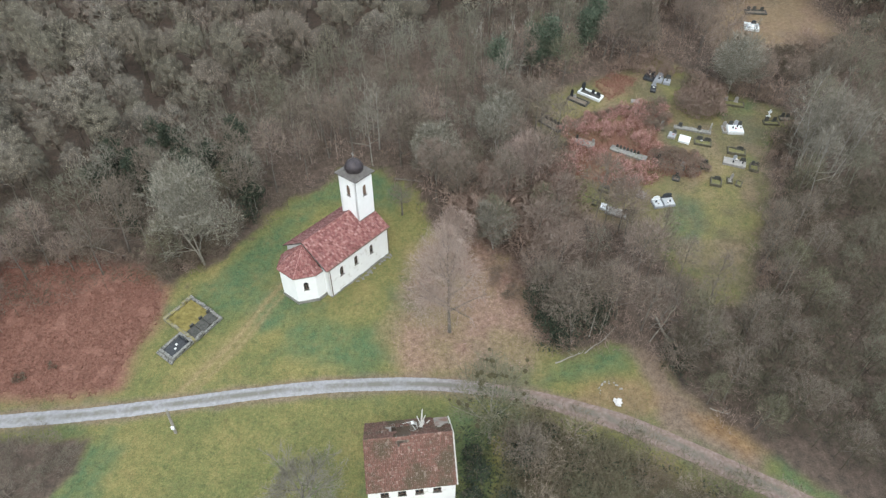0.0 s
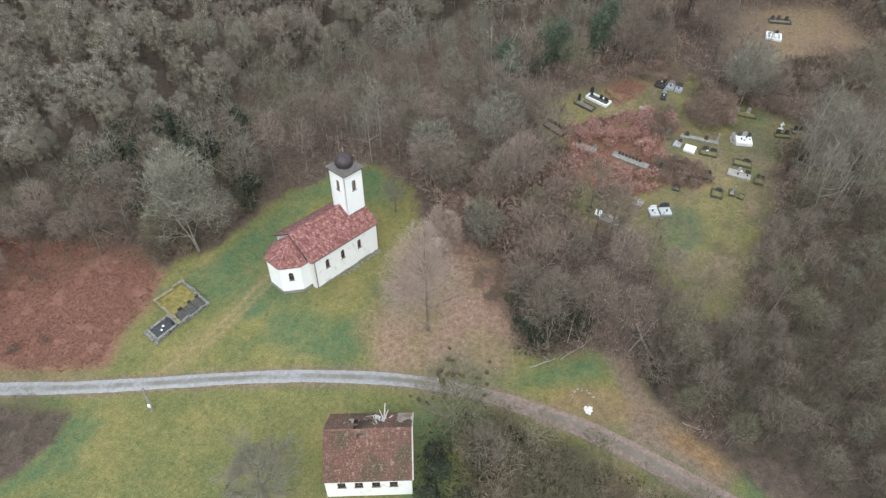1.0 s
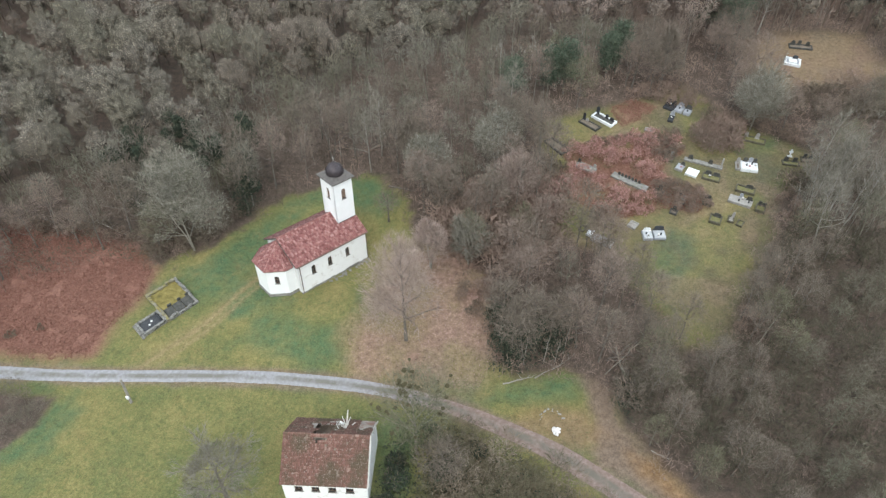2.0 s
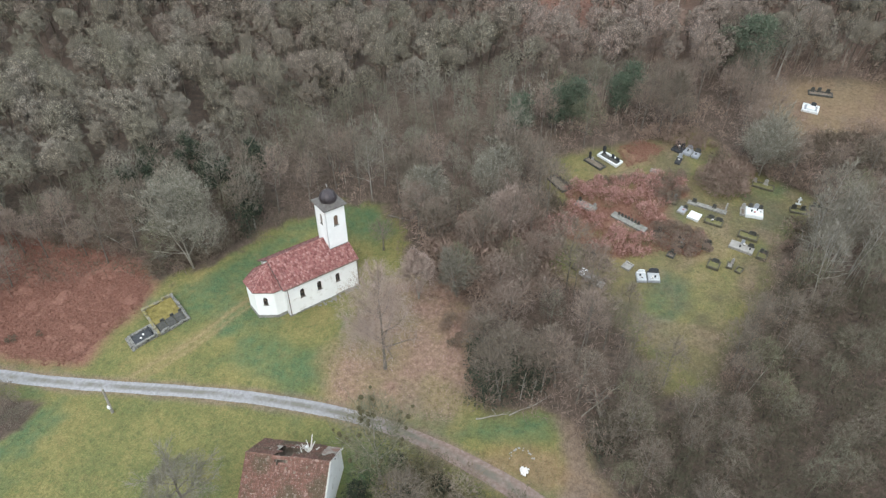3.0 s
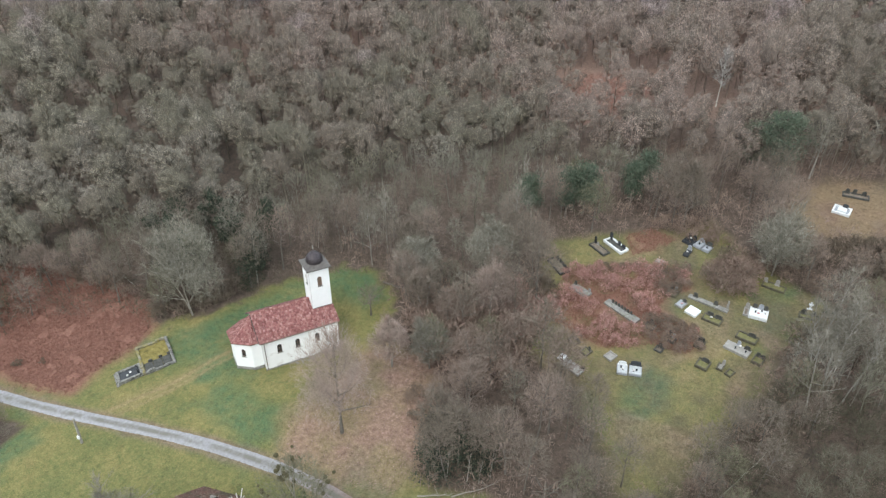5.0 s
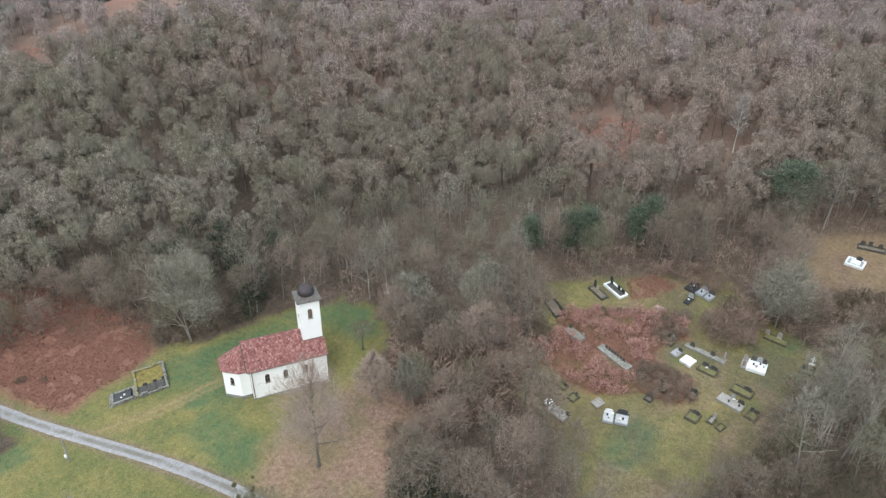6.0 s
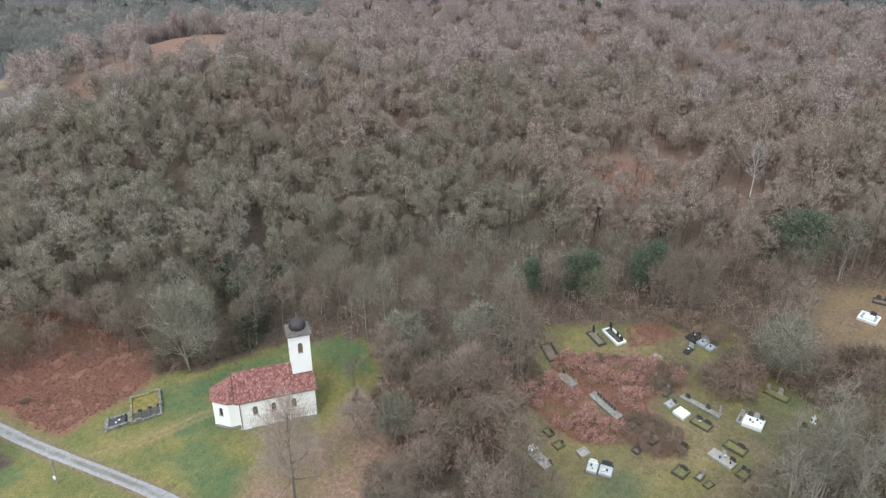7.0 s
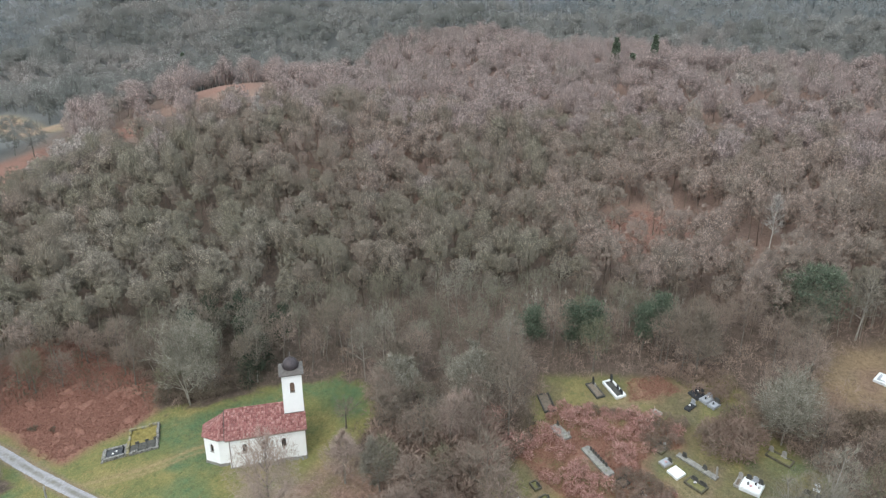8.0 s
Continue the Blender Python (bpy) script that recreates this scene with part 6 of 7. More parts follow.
# the beech beside the church
tree_thing("beech_tree", "bare beech with fine pinkish twigs over leaf litter", "tree", 0.9, 56.4, dict(h=16.0, spread=5.4, limbs=20, subs=9, twigs=12, base=0.22, lift=(24, 74), trunk_r=0.22, twig_l=1.2, twig_w=0.038, lean=(-0.03, 0.05), sides=7), M_BARK, M_TWIG_PINK, 102, dome=[(16.5, 5.6, 7.4, 8200, 0.8, 0.038, -1.1, (-0.6, 0.8), 0.25), (9.0, 4.2, 4.0, 2400, 0.8, 0.036, -0.8, (-2.6, -0.4), 0.2)])
# the ivy-grown tree behind the house
q, tips = tree_thing("ivy_tree", "bare tree hung with mistletoe and grown with ivy", "tree", 5.4, 40.6, dict(h=14.0, spread=5.0, limbs=11, subs=7, twigs=12, base=0.25, lift=(32, 74), trunk_r=0.2, twig_l=1.2, twig_w=0.045, sides=7), M_BARK_GREY, M_TWIG_OLIVE, 103, dome=(4.4, 5.5, 2200, 1.1, 0.05))
r = np.random.default_rng(7)
hi = tips[tips[:, 2] > 7.5]
for k in range(38):
    c = hi[r.integers(len(hi))]
    bm = bmesh.new()
    bmesh.ops.create_icosphere(bm, subdivisions=3, radius=0.19 * r.uniform(0.7, 1.3))
    for v in bm.verts:
        v.co *= r.uniform(0.6, 1.25)
    bmesh.ops.translate(bm, vec=Vector(c) - Vector((0, 0, 0.2)), verts=bm.verts[:])
    part("mistletoe", bm, M_MISTLETOE, q, "round olive mistletoe clump")
zz = r.uniform(0.2, 9.0, 130)
aa = r.uniform(0, 6.28, 130)
cc = np.stack([np.cos(aa) * (0.3 + 2.6 * r.uniform(size=130) ** 1.5), np.sin(aa) * (0.3 + 2.6 * r.uniform(size=130) ** 1.5), zz], 1)
v, f = leaf_cloud(cc, 24, 0.55, 0.2, r)
link_mesh("ivy", tri_mesh("ivy", v, f), M_IVY_PALE, q, "olive-green ivy leaves")
# bare tree west of the house
tree_thing("walnut_tree", "bare grey walnut tree with crooked limbs", "tree", -14.2, 31.6, dict(h=9.5, spread=4.6, limbs=11, subs=8, twigs=16, base=0.18, lift=(8, 60), trunk_r=0.26, twig_l=1.1, twig_w=0.04, sides=7), M_BARK, M_TWIG_GREY, 104, dome=(4.2, 3.8, 4200, 0.75, 0.045))
# small fruit tree behind the church
tree_thing("plum_tree", "small bare plum tree on the grass behind the church", "tree", -6.4, 78.3, dict(h=5.4, spread=2.7, limbs=9, subs=6, twigs=8, base=0.22, lift=(5, 55), trunk_r=0.16, twig_l=0.7, twig_w=0.035, sides=6), M_BARK, M_TWIG, 105, dome=(2.4, 2.0, 700, 0.6, 0.035))
# trees of the churchyard
tree_thing("hornbeam_tree", "pale grey bare tree standing over graves", "tree", 53.6, 108.6, dict(h=11.5, spread=4.8, limbs=13, subs=8, twigs=18, base=0.2, lift=(28, 75), trunk_r=0.15, twig_l=1.1, twig_w=0.05, sides=6, forks=2), M_BARK_GREY, M_TWIG_SILVER, 106, dome=(5.0, 5.4, 6200, 0.9, 0.055, -1.2, (0, 0), 0.4))
tree_thing("lime_tree", "bare twiggy tree at the top of the cemetery", "tree", 38.3, 118.6, dict(h=11.0, spread=4.6, limbs=13, subs=8, twigs=26, base=0.2, lift=(18, 70), trunk_r=0.22, twig_l=1.1, twig_w=0.06, sides=7), M_BARK, M_TWIG, 107, dome=(4.0, 4.8, 2400, 1.0, 0.06))
for k, (x, y, h, lx, ly) in enumerate(((59.9, 84.8, 15.5, 0.10, 0.05), (61.0, 85.6, 16.5, -0.02, 0.08), (58.6, 86.2, 14.5, -0.16, 0.04), (62.5, 84.0, 15.0, 0.16, -0.02), (60.5, 87.4, 15.0, 0.03, 0.12), (64.2, 87.0, 14.0, 0.12, 0.10))):
    tree_thing("ash_tree", "tall pale bare ash stem in a loose clump", "tree", x, y, dict(h=h, spread=2.6, limbs=10, subs=5, twigs=8, base=0.38, lift=(48, 76), trunk_r=0.11, twig_l=1.1, twig_w=0.045, lean=(lx, ly), sides=6), M_BARK_PALE, M_TWIG_GREY, 120 + k, "ash stems beside the cemetery", dome=(2.4, 4.6, 260, 1.5, 0.045, -0.75, (lx * h * 0.7, ly * h * 0.7)))
for k, (x, y, h) in enumerate(((29.5, 66.0, 9.5), (33.0, 63.5, 10.0), (27.0, 70.0, 9.0), (37.5, 62.0, 8.5), (32.0, 70.5, 8.0), (24.5, 74.5, 9.5))):
    tree_thing("aspen_tree", "thin bare aspen below the cemetery meadow", "tree", x, y, dict(h=h, spread=1.9, limbs=9, subs=4, twigs=6, base=0.35, lift=(40, 72), trunk_r=0.1, twig_l=1.0, twig_w=0.04, sides=5), M_BARK, M_TWIG, 150 + k, "thin aspens below the cemetery", dome=(2.2, 3.4, 420, 1.1, 0.045))
for k, (x, y, h) in enumerate(((19.5, 55.7, 5.6), (16.9, 55.4, 4.8), (22.0, 57.4, 5.8), (21.0, 56.0, 4.6))):
    tree_thing("birch_sapling", "thin pale birch sapling at the edge of the thicket", "tree", x, y, dict(h=h, spread=0.9, limbs=7, subs=3, twigs=5, base=0.45, lift=(40, 72), trunk_r=0.075, twig_l=0.7, twig_w=0.03, lean=(0.06, 0.04), sides=5), M_BARK_PALE, M_TWIG, 170 + k, "birch saplings by the grass")
tree_thing("birch_tree", "white-barked bare birch on the wooded hill", "tree", -127.0, 160.0, dict(h=14.0, spread=3.4, limbs=12, subs=7, twigs=12, base=0.3, lift=(40, 75), trunk_r=0.17, twig_l=1.4, twig_w=0.07, sides=6), M_BIRCH, M_TWIG_BIRCH, 131)
tree_thing("birch_tree", "white-barked bare birch on the wooded hill", "tree", 40.0, 166.0, dict(h=14.0, spread=2.6, limbs=14, subs=7, twigs=12, base=0.3, lift=(40, 75), trunk_r=0.12, twig_l=1.2, twig_w=0.06, sides=6), M_BIRCH, M_TWIG_BIRCH, 132)
for k, (x, y, h, s) in enumerate(((-1.2, 85.6, 10.0, 4.8), (9.2, 92.4, 11.0, 5.4), (2.4, 80.4, 9.5, 3.6), (2.0, 69.4, 8.0, 3.6), (12.5, 84.0, 9.0, 4.2), (7.6, 71.0, 8.5, 3.4), (-4.6, 90.5, 9.5, 4.0))):
    tree_thing("hazel_tree", "bare many-stemmed hazel with grey-brown twigs", "tree", x, y, dict(h=h, spread=s * 0.62, limbs=7, subs=7, twigs=24, base=0.2, lift=(25, 72), trunk_r=0.14, twig_l=1.15, twig_w=0.06, forks=3, sides=5), M_BARK_PALE, (M_TWIG_SILVER, M_TWIG_SILVER, M_TWIG, M_TWIG_PINK, M_TWIG_PINK, M_TWIG_GREY, M_TWIG)[k], 140 + k, "hazels at the edge of the wood", dome=(s, h * 0.46, int(190 * s * s), 0.85, 0.055))


def conifer(name, label, x, y, h, rad, seed, pine=True, group="", size=0.42, boughs=46):
    r = np.random.default_rng(seed)
    q = thing(name, label, "tree", pose(x, y, gz(x, y) - 0.1), group)
    t = np.linspace(0, 1, 6)
    pts = np.stack([r.normal(0, 0.05, 6) * t * 2, r.normal(0, 0.05, 6) * t * 2, t * h], 1)
    rr_ = 0.2 * (1 - 0.85 * t)
    tv = [cones(pts[:-1], pts[1:], rr_[:-1], rr_[1:], 6)]
    n = boughs if pine else 80
    s = r.uniform(0.32 if pine else 0.08, 0.99, n)
    az = r.uniform(0, 6.28, n)
    prof = np.sin(np.pi * np.clip((s - 0.2) / 0.85, 0.05, 1)) ** 0.6 if pine else (1.02 - s)
    ln = rad * prof * r.uniform(0.75, 1.1, n)
    st = np.stack([0 * s, 0 * s, s * h], 1)
    en = st + np.stack([np.cos(az) * ln, np.sin(az) * ln, ln * (0.18 if pine else -0.12)], 1)
    tv.append(cones(st, en, 0.05, 0.012, 3))
    v, f = gather(tv)
    link_mesh("trunk", tri_mesh("trunk", v, f), M_BARK, q)
    k = 6
    u = np.linspace(0.35, 1.05, k)
    cc = (st[:, None] + (en - st)[:, None] * u[None, :, None]).reshape(-1, 3)
    v, f = leaf_cloud(cc, 11 if pine else 8, 0.72 if pine else 0.34, size * (0.72 if pine else 1.25), r, 0.6)
    link_mesh("needle_crown", tri_mesh("needle_crown", v, f), M_PINE, q)
    return q


for k, (x, y, h, rad) in enumerate(((52.6, 137.0, 13.5, 4.6), (48.6, 138.4, 10.5, 3.0), (20.0, 115.6, 11.0, 2.4), (17.0, 114.0, 10.0, 1.9), (10.4, 111.6, 9.0, 1.6), (28.0, 121.0, 9.0, 1.9), (30.0, 123.0, 10.5, 1.6))):
    conifer("pine_tree", "dark green pine among bare trees", x, y, h, rad, 200 + k, True, "pines above the cemetery", 0.42, int(26 + 22 * rad))
for k, (x, y, h, rad) in enumerate(((-73.0, 353.0, 20.0, 5.0), (-65.0, 357.0, 11.0, 1.8), (-56.0, 364.0, 20.0, 4.2), (-388.0, 298.0, 17.0, 2.6), (-396.0, 248.0, 13.0, 2.6), (-400.0, 236.0, 13.0, 2.4), (-398.0, 258.0, 14.0, 2.4))):
    conifer("spruce_tree", "dark narrow spruce standing out of the bare woods", x, y, h, rad, 220 + k, False, "spruces on the far hill", 0.9)

# ivy-clad stems along the lower edge of the wood and behind the grey tree
for k, (x, y, h) in enumerate(((15.2, 56.2, 9.5), (17.6, 57.6, 10.5), (13.6, 59.6, 9.0), (20.8, 58.6, 8.5), (-43.0, 77.5, 11.5), (-29.5, 76.8, 11.0), (-47.0, 74.0, 9.5), (-31.0, 81.5, 12.0), (9.0, 37.6, 6.5), (30.4, 51.6, 3.4))):
    q, tips = tree_thing("ivy_clad_tree", "bare tree with its stem cloaked in dark ivy", "tree", x, y, dict(h=h, spread=2.8, limbs=8, subs=6, twigs=10, base=0.35, lift=(25, 68), trunk_r=0.17, twig_l=1.1, twig_w=0.045, sides=6), M_BARK, M_TWIG, 240 + k, "ivy-clad trees at the wood's edge", dome=(2.9, h * 0.36, 900, 1.1, 0.06))
    r = np.random.default_rng(260 + k)
    nn = 80
    aa = r.uniform(0, 6.28, nn)
    rad = 0.25 + 1.9 * r.uniform(size=nn) ** 1.3
    cc = np.stack([np.cos(aa) * rad, np.sin(aa) * rad, r.uniform(0.1, 0.62 * h, nn)], 1)
    v, f = leaf_cloud(cc, 22, 0.55, 0.24, r)
    link_mesh("ivy", tri_mesh("ivy", v, f), M_IVY, q, "dark green ivy leaves")

# ---- the woods ----
VIEW = [(-70, 40), (-130, 66), (-300, 105), (-560, 185), (-700, 420), (-380, 640), (60, 660), (115, 420), (135, 190), (125, 110), (90, 60), (52, 26), (32, 20), (3, 22), (3, 40)]


def scatter(poly, step, seed, jitter=0.42):
    px = [p[0] for p in poly]
    py = [p[1] for p in poly]
    r = np.random.default_rng(seed)
    a, b = np.meshgrid(np.arange(min(px), max(px), step), np.arange(min(py), max(py), step))
    a, b = a.ravel() + r.uniform(-jitter, jitter, a.size) * step, b.ravel() + r.uniform(-jitter, jitter, b.size) * step
    ok = inside(a, b, poly) > 0
    return a[ok], b[ok]


def open_land(x, y):
    """How far a place lies within open ground."""
    d = np.maximum.reduce([inside(x, y, MEADOW), inside(x, y, CEMETERY), inside(x, y, UPPER)])
    return np.maximum(d, 3.2 - near_line(x, y, ROAD) - 100 * (y > 60))


fx, fy = scatter(VIEW, 4.6, 301)
d_cam = np.hypot(fx - 40, fy - 20)
gap = open_land(fx, fy)
thin = np.random.default_rng(302).uniform(size=len(fx))
def bare_patch(x, y):
    return np.maximum.reduce([inside(x, y, p) for p in (HILL_RED_W, HILL_RED_S, HILL_RED_SW, FAR_FIELD)])


# no trees on the bare patches nor on the slope just below them
wide_open = np.maximum.reduce([bare_patch(fx - 0.85 * d, fy + 0.5 * d) for d in (0, 12, 24, 36)])
BELOW_UPPER = [(57, 110), (78, 113), (80, 126), (58, 119)]
woody = (gap < -0.6) & ((inside(fx, fy, BELOW_UPPER) < 0) | (thin < 0.12)) & ((wide_open < -3) | ((thin < 0.05) & (inside(fx, fy, FAR_FIELD) < -6))) & ~((inside(fx, fy, HILL_RED) > -4) & (thin < 0.76)) & ~(np.hypot(fx + 123, fy - 154) < 8) & ~(np.hypot(fx - 28, fy - 113.5) < 4) & ~(np.hypot(fx + 71, fy - 346) < 9) & ~(np.hypot(fx + 54, fy - 356) < 9) & ~((np.hypot(fx - 41, fy - 161) < 6)) & ~((inside(fx, fy, SOUTH_BUSH) > 0))
near_band = woody & (gap > -9) & (fy < 140) & (fx < 75)
order = np.argsort(-gap[near_band])
pick = np.flatnonzero(near_band)[order][:290]
others = np.setdiff1d(np.flatnonzero(woody), pick)

# prototypes for the trees at the wood's edge
r = np.random.default_rng(310)
protos = []
KINDS = [("oak_tree", "bare brown-grey oak at the edge of the wood", M_TWIG, M_BARK), ("ash_tree", "bare grey ash at the edge of the wood", M_TWIG_GREY, M_BARK_PALE), ("hornbeam_tree", "slim bare hornbeam with brownish twigs", M_TWIG_ROSE, M_BARK), ("maple_tree", "bare maple with mossy olive twigs", M_TWIG_OLIVE, M_BARK), ("cherry_tree", "bare wild cherry with brownish twigs", M_TWIG_ROSE, M_BARK)]
for k in range(10):
    nm, lb, tw, bk = KINDS[(0, 1, 2, 3, 0, 2, 4, 2, 0, 4)[k]]
    h = (11.5, 12.5, 11.0, 10.0, 12.5, 10.0, 9.0, 12.0, 9.5, 8.5)[k]
    q, _ = tree_thing(nm, lb, "tree", 0, 0, dict(h=h, spread=(3.3, 3.0, 2.7, 2.9, 3.6, 2.4, 2.8, 2.9, 3.0, 2.7)[k], limbs=9, subs=4, twigs=6, base=0.25, lift=(20, 70), trunk_r=0.14, twig_l=1.1, twig_w=0.06, sides=4), bk, tw, 320 + k, "bare trees at the wood's edge", dome=((3.5, 3.3, 3.0, 3.2, 3.8, 2.7, 3.1, 3.2, 3.3, 3.0)[k], h * 0.38, 1000, 0.85, 0.05))
    protos.append(q)
used = [False] * 10
for i in pick:
    low = fx[i] > 28 and fy[i] < 78
    k = (0, 3, 4, 8)[int(r.integers(4))] if low else int(r.integers(10))
    s = r.uniform(0.55, 0.8) if low else r.uniform(0.75, 1.15)
    m = pose(fx[i], fy[i], gz(fx[i], fy[i]) - 0.1, r.normal(0, 3), r.normal(0, 3), r.uniform(0, 360)) @ Matrix.Diagonal((s, s, s * r.uniform(0.9, 1.1), 1))
    if not used[k]:
        protos[k].matrix_basis = m
        used[k] = True
    else:
        q = copy_thing(protos[k], Matrix.Identity(4))
        q.matrix_basis = m


def planted(lots, x, y, scale, tints, seed):
    """Many trees of a few growth forms as one sheet of geometry."""
    r = np.random.default_rng(seed)
    which = r.integers(len(lots), size=len(x))
    vs, fs, ts, ns, n = [], [], [], [], 0
    z = ground_z(x, y)
    for k, (v, f, *nrm) in enumerate(lots):
        ii = np.flatnonzero(which == k)
        if not len(ii):
            continue
        a = r.uniform(0, 6.283, len(ii))
        s = scale[ii]
        c, sn = np.cos(a) * s, np.sin(a) * s
        lx, ly = r.normal(0, 0.05, len(ii)), r.normal(0, 0.05, len(ii))
        vx = v[None, :, 0] * c[:, None] - v[None, :, 1] * sn[:, None] + x[ii, None] + lx[:, None] * v[None, :, 2]
        vy = v[None, :, 0] * sn[:, None] + v[None, :, 1] * c[:, None] + y[ii, None] + ly[:, None] * v[None, :, 2]
        vz = v[None, :, 2] * (s * r.uniform(0.88, 1.12, len(ii)))[:, None] + z[ii, None] - 0.1
        vs.append(np.stack([vx, vy, vz], -1).reshape(-1, 3))
        fs.append((f[None] + (np.arange(len(ii)) * len(v))[:, None, None]).reshape(-1, 3) + n)
        ts.append(np.repeat(tints[ii], len(v)))
        if nrm:
            q, ca, sa = nrm[0], np.cos(a)[:, None], np.sin(a)[:, None]
            ns.append(np.stack([q[None, :, 0] * ca - q[None, :, 1] * sa, q[None, :, 0] * sa + q[None, :, 1] * ca, *(np.repeat(q[None, :, c_], len(ii), 0) for c_ in (2, 3, 4, 5))], -1).reshape(-1, 6))
        n += len(ii) * len(v)
    out = np.concatenate(vs), np.concatenate(fs), np.concatenate(ts)
    return (*out, np.concatenate(ns)) if ns else out


def wood_mesh(name, v, f, t, nrm):
    """A wood's mesh, its crowns shaded as rounded masses."""
    me = tri_mesh(name, v, f, t)
    me.normals_split_custom_set_from_vertices(nrm[:, :3].astype(np.float32))
    me.attributes.new("spray", "FLOAT_VECTOR", "POINT").data.foreach_set("vector", nrm[:, 3:].astype(np.float32).ravel())
    return me


def lot(seed, **spec):
    (wv, wf), (cv, cf), _ = grow(np.random.default_rng(seed), **spec)
    return gather([(wv, wf), (cv, cf)])


def tint_at(x, y, seed):
    r = np.random.default_rng(seed)
    east = 0.8 * smooth01((x - 45) / 35)
    t = np.clip(0.24 + 0.36 * smooth01((y - 108) / 70) + 0.22 * smooth01((y - 98) / 12) * smooth01((x + 10) / 30) * smooth01((158 - y) / 25) + 0.75 * (fbm(x / 40, y / 40, seed, 2) - 0.5) + r.normal(0, 0.14, len(x)), 0, 0.76)
    return t * (1 - east) + 0.27 * east


ox, oy = fx[others], fy[others]
od = np.hypot(ox - 40, oy - 20)
mid = od + np.random.default_rng(409).normal(0, 22, len(ox)) < 232
lots_mid = [wood_tree(np.random.default_rng(400 + k), (11.5, 13.5, 10.0, 14.5, 11, 9.0, 12.5, 13.5)[k], (3.3, 2.7, 2.9, 3.9, 2.5, 3.2, 3.5, 3.0)[k], (4.2, 5.6, 3.8, 4.6, 5.2, 3.3, 3.8, 5.0)[k], 270, 1.5, 1.1, 6) for k in range(8)]
rs = np.random.default_rng(410)
low = (ox > 28) & (oy < 74)
sc = rs.uniform(0.62, 1.12, len(ox)) * np.where(low, 0.68, 1.0)
close = mid & (od < 112)
mid &= ~close
lots_close = [shell_tree(np.random.default_rng(480 + k), (10.5, 12, 9.5, 11.5, 9.0)[k], (2.9, 2.7, 2.6, 3.1, 2.5)[k], (4.0, 4.6, 3.6, 4.4, 3.4)[k], 460, 0.85, 0.075, 7, 0.13) for k in range(5)]
for pick_i, lots_i, mt in ((close, lots_close, M_WOODS), (mid, lots_mid, M_WOODS_SPRAY)):
    hue = np.where(low[pick_i], np.clip(tint_at(ox[pick_i], oy[pick_i], 3), 0.2, 0.45), tint_at(ox[pick_i], oy[pick_i], 3))
    v, f, t, *nrm = planted(lots_i, ox[pick_i], oy[pick_i], sc[pick_i], hue, 420)
    me = wood_mesh("woodland", v, f, t, nrm[0]) if nrm else tri_mesh("woodland", v, f, t)
    tagged(link_mesh("woodland", me, mt), "bare grey-brown winter woodland on the slope", "woods", kind="stuff")
mid |= close
far_i = ~mid
keep = (rs.uniform(size=len(ox)) < np.where(inside(ox, oy, CREST) > -12, 0.40, 0.40)) & ((inside(ox, oy, CREST) > -12) | (rs.uniform(size=len(ox)) < 0.55))
far_i &= keep
lots_far = [wood_tree(np.random.default_rng(430 + k), (12, 14.5, 11, 13.5, 10.5)[k], (4.6, 4.0, 4.1, 5.2, 4.4)[k], (5.4, 6.8, 5.0, 5.8, 4.4)[k], 230, 2.1, 1.7, 4, 0.2) for k in range(5)]
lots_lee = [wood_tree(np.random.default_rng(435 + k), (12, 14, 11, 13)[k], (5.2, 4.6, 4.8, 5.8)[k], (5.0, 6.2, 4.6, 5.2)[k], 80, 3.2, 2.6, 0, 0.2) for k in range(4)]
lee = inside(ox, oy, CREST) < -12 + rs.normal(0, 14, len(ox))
for pick_i, lots_i, nm, mt, lb in ((far_i & ~lee, lots_far, "hill_woodland", M_WOODS_HILL, "bare red-brown winter woodland on the far hill"), (far_i & lee, lots_lee, "valley_woodland", M_WOODS_VALE_HAZED, "bare winter woods in the valley beyond the hill, greyed with painted haze")):
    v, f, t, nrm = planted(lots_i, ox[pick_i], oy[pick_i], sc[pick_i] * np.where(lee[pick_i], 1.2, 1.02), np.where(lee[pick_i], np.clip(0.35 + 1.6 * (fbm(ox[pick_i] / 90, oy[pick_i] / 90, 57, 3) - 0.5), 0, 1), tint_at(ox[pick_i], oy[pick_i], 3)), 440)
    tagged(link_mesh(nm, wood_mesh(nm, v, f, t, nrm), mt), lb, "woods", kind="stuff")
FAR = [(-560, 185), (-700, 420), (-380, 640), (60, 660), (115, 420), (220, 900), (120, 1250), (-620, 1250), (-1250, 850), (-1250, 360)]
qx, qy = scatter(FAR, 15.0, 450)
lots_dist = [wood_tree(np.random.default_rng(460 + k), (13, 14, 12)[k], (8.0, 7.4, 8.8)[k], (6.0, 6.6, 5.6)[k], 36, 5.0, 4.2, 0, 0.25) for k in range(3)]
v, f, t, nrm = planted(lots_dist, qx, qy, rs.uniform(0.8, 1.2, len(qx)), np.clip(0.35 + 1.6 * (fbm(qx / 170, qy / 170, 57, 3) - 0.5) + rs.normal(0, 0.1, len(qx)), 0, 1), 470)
tagged(link_mesh("distant_woodland", wood_mesh("distant_woodland", v, f, t, nrm), M_WOODS_HAZED), "distant bare winter woods on the ridges, blue-grey with painted haze", "woods", kind="stuff")

